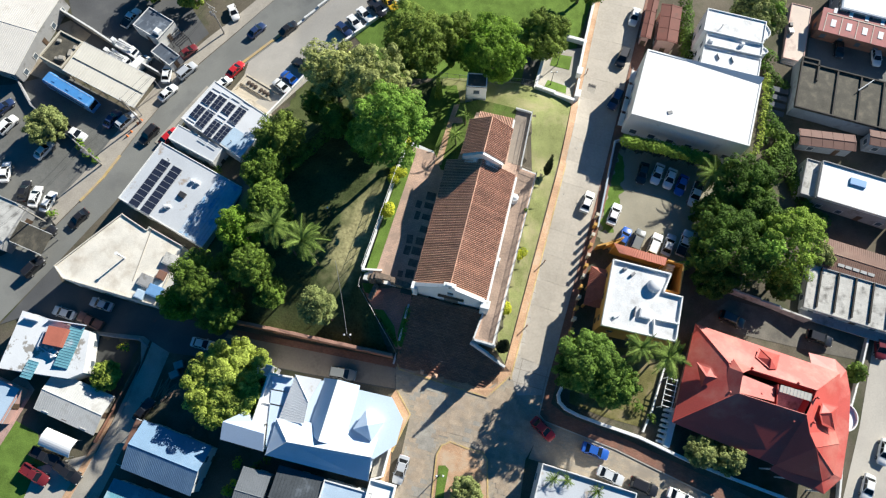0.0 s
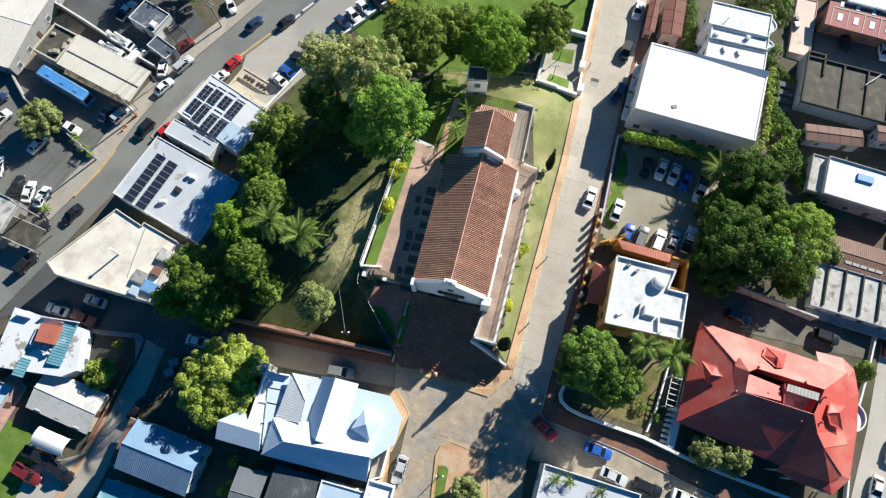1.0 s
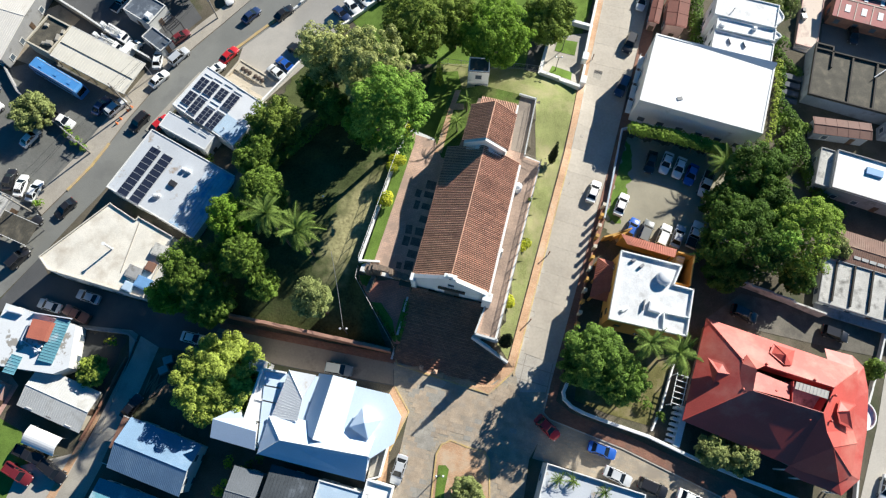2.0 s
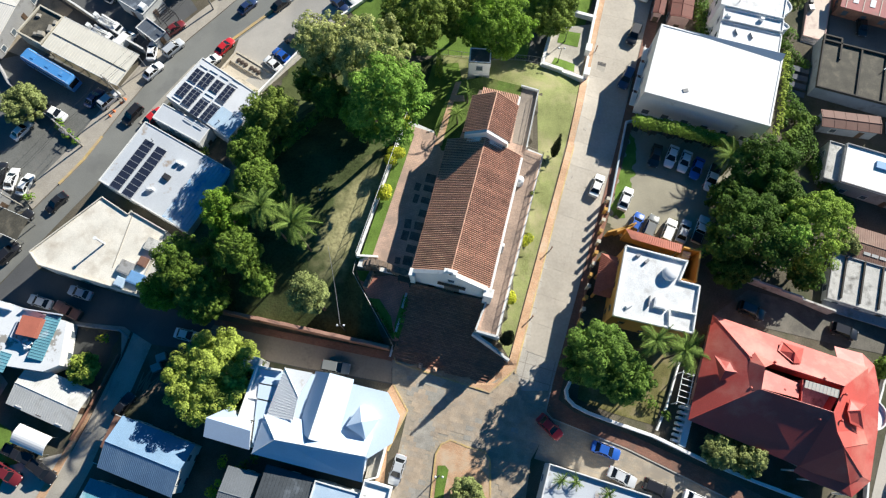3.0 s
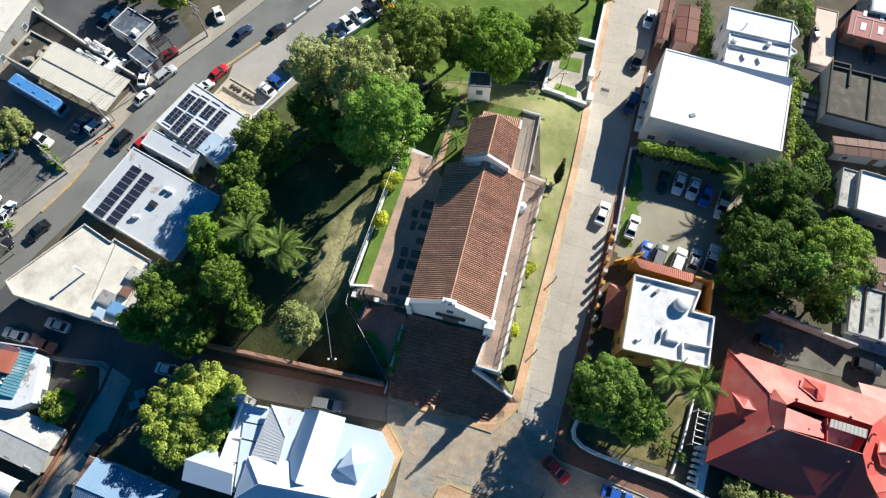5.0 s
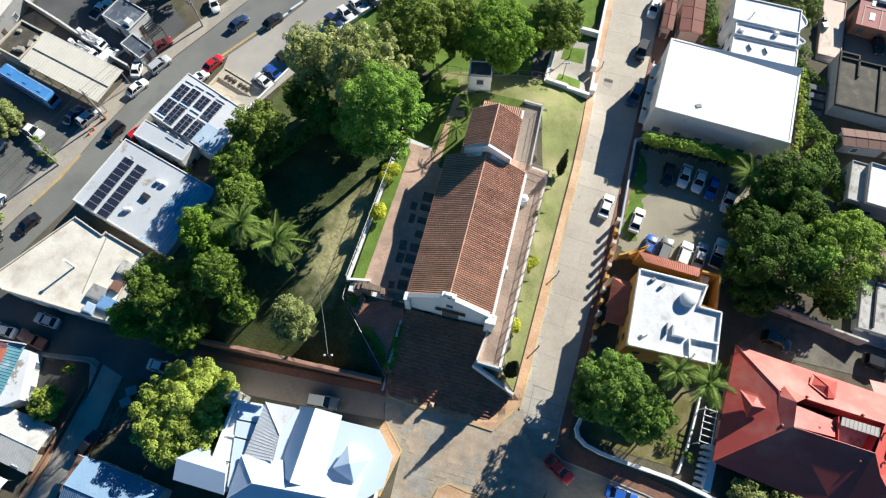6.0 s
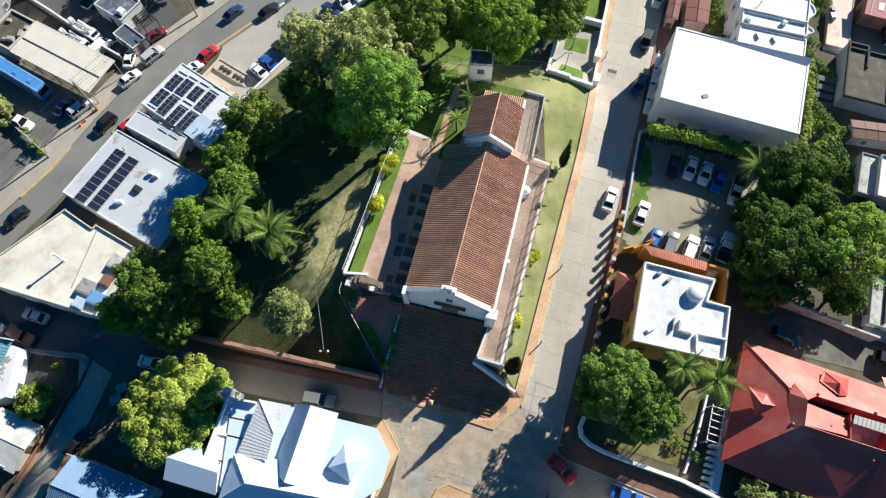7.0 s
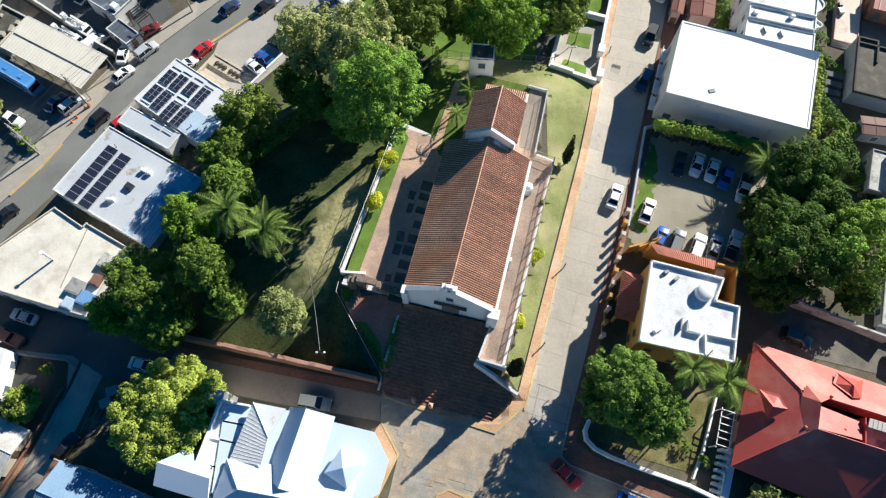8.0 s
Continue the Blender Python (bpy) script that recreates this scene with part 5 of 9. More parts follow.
t, h = curved_roof("white house with a curved parapet, roof stained and mottled with painted branch shadow", 54.2, 74.8, 11.0, 5.0, -16, 5.2)
roof_pipe(t, -2.4, -1.0, h, 0.8)
t, h = curved_roof("white middle wing with a curved parapet", 53.6, 71.0, 10.4, 2.5, -15, 4.9)
roof_box(t, -4.2, -0.4, h, 0.8, 0.7, 0.5)
roof_box(t, 1.4, 0.3, h, 0.7, 0.5, 0.6)
t, h = flat_house("white link building with pipes on its roof", 52.7, 67.6, 10.6, 4.1, -16, 4.6, STAINSHADOWWHITE, WHITE, 0.15)
for x in (-2.4, 0.2):
    roof_box(t, x, 0.4, h, 0.25, 1.2, 0.35, STEEL, 25, "pipe_stub")
BROWNROOF = mat("dark brown roof sheet", (0.17, 0.05, 0.034), 0.75, 0.15, 0.4, (0.13, 0.05, 0.035), 0.25, 0.5)
gable_house("small house with a brown sheet roof and creeper", 43.7, 78.3, 4.0, 8.5, -13, 1.2, 0.25, BROWNROOF, WALLP, "y", pitch=2.6)
gable_house("low house with brown sheet roof", 40.3, 80.1, 2.1, 9.5, -16, 0.5, 0.2, BROWNROOF, WALLP, "y", pitch=2.6)
t, h = flat_house("low pale pink terrace with steps", 72.1, 80.8, 4.2, 13.6, -17, -5.0, PINK, WALLP, 0.12, windows=False)
for k in range(3):
    bm = bmesh.new()
    box(bm, 0, -6.95 - 0.3 * k, 0, 4.2, 0.3, h - 0.18 * (k + 1))
    part("step", bm, PINK, t)
roof_box(t, -1.5, -0.4, h, 1.0, 1.2, 0.7, STEEL, 20, "air_conditioner")
roof_box(t, -1.6, 1.2, h, 0.7, 0.9, 0.5, DARKMET, 10, "air_conditioner")
# the red shed roof against the white block, sloping to the yard
foot = [(75.4, 80.6), (92.0, 75.2), (93.3, 79.2), (76.7, 84.6)]
REDPAINT = mat("dull red roof paint", (0.40, 0.115, 0.11), 0.65, 0.2, 0.3, (0.30, 0.14, 0.12), 0.35, 0.4)
t, o = planes_house("house", "long brick building with a red shed roof and roof lights", foot, -2.8, BRICKW, [[(74.8, 79.7, -2.6), (91.7, 74.2, -2.6), (93.3, 79.2, -2.0), (76.5, 84.6, -2.0)]], REDPAINT)
a, b, c, d = [Vector(p) for p in at(o, (74.8, 79.7, -2.6), (91.7, 74.2, -2.6), (93.3, 79.2, -2.0), (76.5, 84.6, -2.0))]
lift = (b - a).cross(d - a).normalized() * 0.06


def on_shed(u, v):
    return (a + (b - a) * u) * (1 - v) + (d + (c - d) * u) * v + lift


for i in range(6):
    u = 0.05 + i * 0.175
    bm = bmesh.new()
    plate(bm, [on_shed(u, 0.0), on_shed(u + 0.009, 0.0), on_shed(u + 0.009, 0.8), on_shed(u, 0.8)], 0.05)
    if i < 5:
        plate(bm, [on_shed(u, 0.77), on_shed(u + 0.175, 0.77), on_shed(u + 0.175, 0.81), on_shed(u, 0.81)], 0.05)
    part("roof_band", bm, PINK, t)
    for v, k in ((0.28, 0.055), (0.86, 0.04)):
        bm = bmesh.new()
        plate(bm, [on_shed(u + 0.065, v), on_shed(u + 0.065 + k, v), on_shed(u + 0.065 + k, v + 0.3 * k / 0.055), on_shed(u + 0.065, v + 0.3 * k / 0.055)], 0.16)
        part("roof_light", bm, PLASTIC, t)
flat_house("tall white block with a grey parapet", 88.4, 84.9, 16.4, 7.0, -17, -1.7, WHITEROOF, WALLG, 0.22, rim=0.45, edge=mat("blue grey parapet", (0.30, 0.35, 0.42), 0.8, 0.15, 0.5))
DARKEDGE = mat("black mould coping", (0.045, 0.04, 0.034), 0.85, 0.2, 0.6)
t, h = flat_house("dark weathered flat roofed building with ribs", 77.6, 64.2, 19.4, 10.4, -17, -2.0, DARKROOF, WALLB, 0.35, windows=False, rim=0.28, edge=DARKEDGE)
for x in (-2.6, 1.9, 6.2):
    bm = bmesh.new()
    box(bm, x, 0, h, 0.3, 9.8, 0.3)
    part("roof_rib", bm, DARKEDGE, t)
bm = bmesh.new()
box(bm, -6.35, 3.4, h, 0.3, 3.6, 0.35)
part("roof_rib", bm, DARKEDGE, t)
bm = bmesh.new()
box(bm, -8.0, 5.75, 0, 3.4, 1.1, h)
part("corner_bay", bm, WALLB, t)
bm = bmesh.new()
box(bm, -8.0, 5.75, h + 0.001, 3.4, 1.1, 0.05)
part("roof", bm, DARKROOF, t)
bm = bmesh.new()
box(bm, -8.0, 6.15, h + 0.05, 3.4, 0.28, 0.32)
box(bm, -9.56, 5.6, h + 0.05, 0.28, 0.8, 0.32)
box(bm, -6.44, 5.6, h + 0.05, 0.28, 0.8, 0.32)
part("parapet", bm, DARKEDGE, t)
bm = bmesh.new()
rod(bm, (1.4, 1.6, h + 0.5), (3.9, 4.6, h + 0.7), 0.09, n=8)
for k in (0.1, 0.5, 0.9):
    rod(bm, (1.4 + 2.5 * k, 1.6 + 3 * k, h), (1.4 + 2.5 * k, 1.6 + 3 * k, h + 0.5 + 0.2 * k), 0.05, n=6)
part("pipe", bm, PLASTIC, t, "white pipe on short stands")
# broad pale steps between the shrubs and the dark roofed building
t = thing("steps", pose(65.3, 64.7, G(65.3, 64.7), 0, 0, -17), "broad dark blue grey concrete steps between houses", "steps")
for k in range(4):
    bm = bmesh.new()
    box(bm, 0, 2.4 - 1.6 * k, 0, 3.4, 1.1, 0.9 - 0.2 * k, bev=0.03)
    part("step", bm, mat("dark blue grey concrete", (0.10, 0.11, 0.13), 0.85, 0.2, 0.5), t)
PINKROOF = mat("faded pinkish brown roof sheet", (0.17, 0.085, 0.066), 0.75, 0.2, 0.4, (0.17, 0.09, 0.07), 0.35, 0.5)
gable_house("long low house with a brown sheet roof", 71.9, 55.1, 10.4, 3.4, -8, -2.0, 0.3, PINKROOF, WALLB, pitch=1.8)
gable_house("low house with a brown sheet roof", 83.6, 54.9, 7.6, 3.2, -12, -2.0, 0.3, PINKROOF, WALLB, pitch=1.8)
t, h = flat_house("white flat roofed house with grey concrete walls", 75.0, 44.2, 14.6, 7.6, -19, -0.5, WHITEROOF, WALLG, 0.3)
bm = bmesh.new()
box(bm, -0.6, 1.4, h, 2.8, 1.3, 0.35)
part("skylight", bm, BLUEROOF, t)
flat_house("lower grey concrete annex", 67.1, 47.1, 2.7, 7.4, -19, -1.3, SLABROOF, WALLG, 0.2)
t, h = flat_house("mouldy concrete slab roof in bays", 71.6, 24.4, 17.5, 8.2, -18, -2.0, SLABROOF, WALLW, 0.25, edge=WALLG)
for i in range(5):
    bm = bmesh.new()
    box(bm, -6.6 + i * 3.0, 0.3, h, 0.26, 7.4, 0.35)
    part("roof_beam", bm, MATS["black mould coping"], t)
bm = bmesh.new()
box(bm, 0, -4.9, h - 1.2, 17.5, 1.6, 0.3)
part("ledge", bm, WALLG, t)
t, h = gable_house("house with rusty patched corrugated roof", 72.4, 31.4, 11.6, 5.6, -19, -1.9, 0.4, RUSTROOF, WALLP, pitch=0.35)
for i in range(5):
    bm = bmesh.new()
    box(bm, -2.2 + i * 1.3, -1.6, h + 0.32, 1.1, 0.5, 0.05, 0, 8)
    part("roof_patch", bm, ZINC, t)
flat_house("narrow pale terrace wall house", 83.5, 35.5, 3.0, 10.0, -19, -1.2, PINK, WALLP, 0.2, windows=False)

# ochre house
foot = [(27.6, 29.1), (24.9, 18.5), (36.2, 15.9), (38.0, 22.9), (35.1, 23.7), (36.6, 26.7)]
t, o = planes_house("house", "ochre house with a bright white flat roof and parapets", foot, 6.7, WALLY, [[(x, y, 6.9) for x, y in foot]], STAINSHADOWWHITE, thick=0.2)
for (x0, y0), (x1, y1) in zip(foot, foot[1:] + foot[:1]):
    L, ang = math.hypot(x1 - x0, y1 - y0), math.degrees(math.atan2(y1 - y0, x1 - x0))
    bm = bmesh.new()
    box(bm, (x0 + x1) / 2 - o[0], (y0 + y1) / 2 - o[1], 6.7 - o[2], L + 0.2, 0.24, 0.62, ang, bev=0.03)
    part("parapet", bm, WHITE, t)
bm = bmesh.new()
p = at(o, (33.8, 24.8, 6.9))[0]
rod(bm, p, (p[0], p[1], p[2] + 0.75), 1.15, n=20)
bmesh.ops.create_uvsphere(bm, u_segments=20, v_segments=10, radius=1.1, matrix=pose(p[0], p[1], p[2] + 0.74) @ Matrix.Diagonal((1, 1, 0.4, 1)))
part("water_tank", bm, PLASTIC, t, "round white roof water tank")
for x, y, sx, sy, sz, r in ((31.9, 20.2, 1.9, 1.6, 0.5, -15), (30.3, 20.6, 0.15, 1.7, 0.5, -15), (29.3, 27.6, 0.7, 0.4, 0.4, 20), (30.5, 26.7, 0.9, 0.4, 0.4, 35), (27.3, 19.9, 1.2, 0.5, 0.3, 30)):
    p = at(o, (x, y, 6.9))[0]
    roof_box(t, *p, sx, sy, sz, PLASTIC if sx > 1 else STEEL, r, "solar_heater" if sx > 1.5 else "air_conditioner")
for a, b in (((33.2, 19.4), (37.0, 18.6)), ((33.2, 19.4), (32.8, 16.7))):
    p, q = at(o, (*a, 6.9), (*b, 6.9))
    bm = bmesh.new()
    mid = (Vector(p) + Vector(q)) / 2
    box(bm, mid.x, mid.y, mid.z, (Vector(p) - Vector(q)).length, 0.2, 0.5, math.degrees(math.atan2(q[1] - p[1], q[0] - p[0])))
    part("parapet", bm, WHITE, t)
RT = mat("small red clay tile", (0.36, 0.125, 0.085), 0.75, 0.2, 0.6, (0.22, 0.09, 0.07), 0.2, 0.5, fine=4)
tt = thing("porch", pose(25.9, 25.5, G(25.9, 25.5) - 0.1, 0, 0, -15), "ochre front porch with a hipped red tile roof", "porch")
bm = bmesh.new()
A = [(-1.9, -3.4, 3.1), (1.7, -3.4, 3.1), (1.7, 3.4, 3.1), (-1.9, 3.4, 3.1), (1.7, -1.2, 4.5), (1.7, 1.2, 4.5)]
for pts, nm in (((A[3], A[0], A[4], A[5]), "roof_plane"), ((A[0], A[1], A[4]), "roof_plane"), ((A[2], A[3], A[5]), "roof_plane")):
    bm2 = bmesh.new()
    plate(bm2, list(pts), 0.1)
    plane = part(nm, bm2, RT, tt)
    if len(pts) == 4:
        ribs(plane, *pts, 0.32, 0.09, 0.16)
bm.free()
for x, y in ((-1.6, -3.1), (-1.6, 0), (-1.6, 3.1), (1.5, -3.1), (1.5, 3.1)):
    bm = bmesh.new()
    box(bm, x, y, 0, 0.35, 0.35, 3.05, bev=0.03)
    part("column", bm, WALLY, tt)
tt = thing("lean_to", pose(32.8, 30.6, G(32.8, 30.6) - 0.1, 0, 0, -17), "lean-to with a brown red tile roof behind the ochre house", "lean-to")
bm = bmesh.new()
pts = [(-4.6, 1.0, 4.6), (4.4, 1.0, 4.6), (4.0, -0.9, 5.9), (-3.6, -0.9, 5.9)]
plate(bm, pts, 0.12)
ribs(part("roof_plane", bm, RT, tt), *pts, 0.32, 0.08, 0.14)
bm = bmesh.new()
box(bm, 0, 0.7, 0, 8.6, 0.3, 4.55)
part("wall", bm, WALLY, tt)
tt = thing("stair", pose(37.9, 27.0, G(37.9, 27), 0, 0, -15), "ochre walled outside stair beside the house", "stair")
for k, (x, y, sx, sy, hh) in enumerate(((1.3, 0, 0.25, 5.2, 5.4), (0, 2.5, 2.6, 0.25, 5.2), (0.0, -2.5, 2.4, 0.25, 4.8))):
    bm = bmesh.new()
    box(bm, x, y, 0, sx, sy, hh)
    part("stair_wall", bm, WALLY, tt)
for k in range(9):
    bm = bmesh.new()
    box(bm, -0.5, 1.9 - k * 0.42, 0, 1.2, 0.42, 4.6 - k * 0.35)
    part("step", bm, WALLC, tt)

# ---------------------------------------------------------------- the grand red roofed house
A1, B1, D1, S1 = (41.4, 19.5, 2.6), (63.7, 11.5, 2.6), (35.9, 3.9, 2.6), (51.1, -2.5, 2.6)
R1, R2, R3, R4 = (44.5, 12.75, 5.95), (57.6, 8.5, 5.95), (44.9, 8.0, 6.9), (54.8, 4.8, 6.9)
V1, V2, E1 = (55.0, 2.2, 6.6), (55.5, 0.1, 6.8), (61.2, 2.5, 2.8)
W1, W2, W3, W4 = (53.0, -3.4, 2.7), (57.9, -4.9, 2.6), (59.9, -3.9, 2.6), (61.2, 0.7, 3.2)
foot = [(42.0, 18.6), (36.8, 4.7), (51.2, -1.6), (53.3, -2.7), (57.9, -4.3), (59.4, -3.4), (60.8, 2.0), (62.6, 11.0)]
t, o = planes_house("house", "grand old house with a broad red painted hipped roof", foot, 2.5, WALLP, [
    [A1, B1, R2, R1], [D1, A1, R1, R3], [D1, S1, R4, R3], [S1, V1, R4], [B1, E1, V1, R2], [R2, V1, R4],
    [V1, E1, W4, V2], [V2, W4, W3], [V2, W3, W2], [V2, W2, W1], [V2, W1, S1], [V2, S1, V1],
    [(46.6, 10.9, 5.6), (51.5, 8.9, 5.4), (50.7, 6.8, 6.0), (45.3, 8.1, 6.5)],
], REDROOF, 0.0, 0.1)
for a, b in ((A1, R1), (R1, R2), (R2, B1), (R3, R4), (R1, R3), (R4, V1), (V1, V2), (V2, W4), (V2, W2), (D1, R3), (V2, W3)):
    cap_line(t, o, (a[0], a[1], a[2] + 0.02), (b[0], b[1], b[2] + 0.02), REDROOF, 0.07)


def gablet(name, label, planes, front):
    """A small roof of its own on the great slope, with its upright front."""
    bm = bmesh.new()
    for pl in planes:
        plate(bm, at(o, *pl), 0.12)
    d = part(name, bm, REDROOF, t, label)
    if front:
        bm = bmesh.new()
        f = at(o, *front)
        back = [(x * 0.985, y * 0.985, z) for x, y, z in f]
        lo, hi = [bm.verts.new(p) for p in f], [bm.verts.new(p) for p in back]
        bm.faces.new(lo)
        bm.faces.new(hi[::-1])
        for i in range(3):
            bm.faces.new((lo[i], lo[(i + 1) % 3], hi[(i + 1) % 3], hi[i]))
        part("gable_front", bm, REDROOF, d)


gablet("dormer", "small gabled red dormer", [[(50.7, 15.3, 3.9), (51.4, 13.3, 5.7), (51.0, 11.8, 5.6), (49.5, 13.8, 4.6)], [(51.4, 13.3, 5.7), (53.8, 14.3, 3.9), (52.2, 11.8, 5.3), (51.0, 11.8, 5.6)]],
       [(50.7, 15.2, 3.8), (53.7, 14.2, 3.8), (51.4, 13.4, 5.6)])
gablet("dormer", "small gabled red dormer", [[(40.1, 13.1, 4.4), (42.1, 12.2, 5.3), (42.6, 10.4, 5.8), (40.8, 10.7, 5.8)], [(40.4, 9.2, 4.4), (40.8, 10.7, 5.8), (42.6, 10.4, 5.8)]],
       [(40.2, 13.0, 4.3), (40.5, 9.3, 4.3), (40.9, 10.7, 5.7)])
gablet("dormer", "small gabled red dormer", [[(57.0, 5.0, 6.6), (58.9, 5.1, 6.5), (61.2, 6.1, 4.7), (58.1, 6.7, 5.9)], [(57.0, 5.0, 6.6), (57.5, 3.4, 5.9), (60.1, 2.6, 4.5), (58.9, 5.1, 6.5)]],
       [(61.1, 6.0, 4.6), (60.0, 2.7, 4.4), (58.9, 5.1, 6.4)])
gablet("cross_gable", "raised cross gable of the red roof", [[(44.4, 12.0, 6.1), (45.4, 13.3, 5.9), (45.9, 11.0, 7.4)], [(44.4, 12.0, 6.1), (45.9, 11.0, 7.4), (45.0, 7.9, 7.2), (43.1, 7.8, 5.8)], [(45.4, 13.3, 5.9), (47.9, 11.7, 6.1), (45.9, 11.0, 7.4)]], None)
# the upright sides of the court, and its light well
for a, b in ((R1, R2), (R3, R4), (R2, R4), ((51.7, 9.4, 6.2), (51.0, 6.4, 6.2))):
    p, q = (Vector(v) for v in at(o, a, b))
    m = (p + q) / 2
    bm = bmesh.new()
    box(bm, m.x, m.y, 3.2 - o[2], (q - p).length, 0.12, min(p.z, q.z) - 3.3 + o[2], math.degrees(math.atan2(q.y - p.y, q.x - p.x)))
    part("court_wall", bm, REDROOF, t)
bm = bmesh.new()
prism(bm, [(x - o[0], y - o[1]) for x, y in ((51.8, 9.6), (57.2, 8.0), (56.2, 4.8), (51.3, 6.4))], 3.0 - o[2], 3.5 - o[2])
part("light_well_floor", bm, SLABROOF, t, "grey stained light well floor")
bm = bmesh.new()
a, b, c, d = at(o, (51.8, 9.3, 6.6), (56.4, 7.9, 6.6), (56.1, 6.8, 6.4), (51.5, 8.3, 6.4))
plate(bm, [a, b, c, d], 0.06)
ribs(part("light_well_roof", bm, MATS["cream roof sheet"], t, "pale cream sheet over half of the light well"), a, b, c, d, 0.5)
for x, y, z in ((48.1, 11.9, 5.5), (54.9, 9.6, 5.5), (44.0, 8.2, 5.8), (49.0, 8.0, 5.3), (57.1, 7.3, 6.3), (53.2, 3.9, 5.5), (55.9, 3.7, 6.2)):
    p = at(o, (x, y, z - 0.2))[0]
    bm = bmesh.new()
    rod(bm, p, (p[0], p[1], p[2] + 0.65), 0.12, n=8)
    bmesh.ops.create_uvsphere(bm, u_segments=8, v_segments=5, radius=0.22, matrix=pose(p[0], p[1], p[2] + 0.75))
    part("roof_vent", bm, REDROOF, t)
# the low veranda roof, rounded at the corners
inner = [(59.4, 12.9), (63.4, 11.4), (63.5, 10.6), (62.6, 7.0), (61.3, 2.5), (61.1, 0.6), (59.8, -3.7), (57.9, -4.7), (53.1, -3.2), (51.2, -2.3)]
outer = [(59.7, 14.9), (63.8, 13.8), (65.3, 12.0), (65.3, 8.4), (63.9, 2.4), (63.0, -0.1), (61.5, -4.5), (58.4, -6.7), (53.0, -4.6), (50.6, -3.2)]
for i in range(9):
    bm = bmesh.new()
    plate(bm, at(o, (*outer[i], 1.7), (*outer[i + 1], 1.7), (*inner[i + 1], 2.45), (*inner[i], 2.45)), 0.1)
    part("veranda_roof", bm, REDROOF, t)
for (x, y), (u, v) in zip(outer[1:], inner[1:]):
    p = at(o, (x * 0.85 + u * 0.15, y * 0.85 + v * 0.15, 0))[0]
    bm = bmesh.new()
    rod(bm, (p[0], p[1], 0), (p[0], p[1], 1.75 - o[2]), 0.13, n=8)
    part("veranda_column", bm, WHITE, t)
bm = bmesh.new()
p = at(o, (63.5, 4.8, 0))[0]
rod(bm, (p[0], p[1], 0), (p[0], p[1], 1.3 - o[2]), 2.3, n=28)
part("rotunda", bm, WHITEROOF, t, "round white flat roofed porch")
bm = bmesh.new()
for i in range(28):
    a = i / 28 * 2 * math.pi
    box(bm, p[0] + 2.25 * math.cos(a), p[1] + 2.25 * math.sin(a), 1.3 - o[2], 0.18, 0.52, 0.4, math.degrees(a))
part("rotunda_parapet", bm, WHITE, t)
# front steps and pergola of the house
st = thing("balustrade", pose(36.6, 3.0, G(36.6, 3), 0, 0, -20), "white balustrade steps beside the red roofed house", "balustrade")
for k in range(7):
    bm = bmesh.new()
    box(bm, -1.2, -2.6 + k * 0.85, 0, 1.3, 0.4, 1.0 + 0.1 * k, bev=0.04)
    part("pillar", bm, WHITE, st)
bm = bmesh.new()
box(bm, -0.3, 0, 0, 1.0, 6.2, 1.3)
part("side_wall", bm, WHITE, st)
pg = thing("pergola", pose(36.2, 8.4, G(36.2, 8.4), 0, 0, -18), "white slatted pergola by the house wall", "pergola")
for k in range(6):
    bm = bmesh.new()
    box(bm, 0, -2.2 + k * 0.9, 2.5, 1.8, 0.1, 0.12)
    part("slat", bm, WHITE, pg)
for x in (-0.8, 0.8):
    bm = bmesh.new()
    box(bm, x, 0, 2.38, 0.1, 5.2, 0.12)
    part("beam", bm, WHITE, pg)
    for y in (-2.4, 2.4):
        bm = bmesh.new()
        box(bm, x, y, 0, 0.12, 0.12, 2.38)
        part("post", bm, WHITE, pg)
t, h = flat_house("grey flat roofed house with roof plants", 20.8, -8.4, 14.6, 8.6, -17, 4.0, GREYROOF, WALLW, 0.45)
t, h = flat_house("small white gatehouse with a dark flat roof", 6.0, 61.6, 3.5, 2.7, -4, 8.0, DARKROOF, WHITE, 0.12)


# ---------------------------------------------------------------- plants


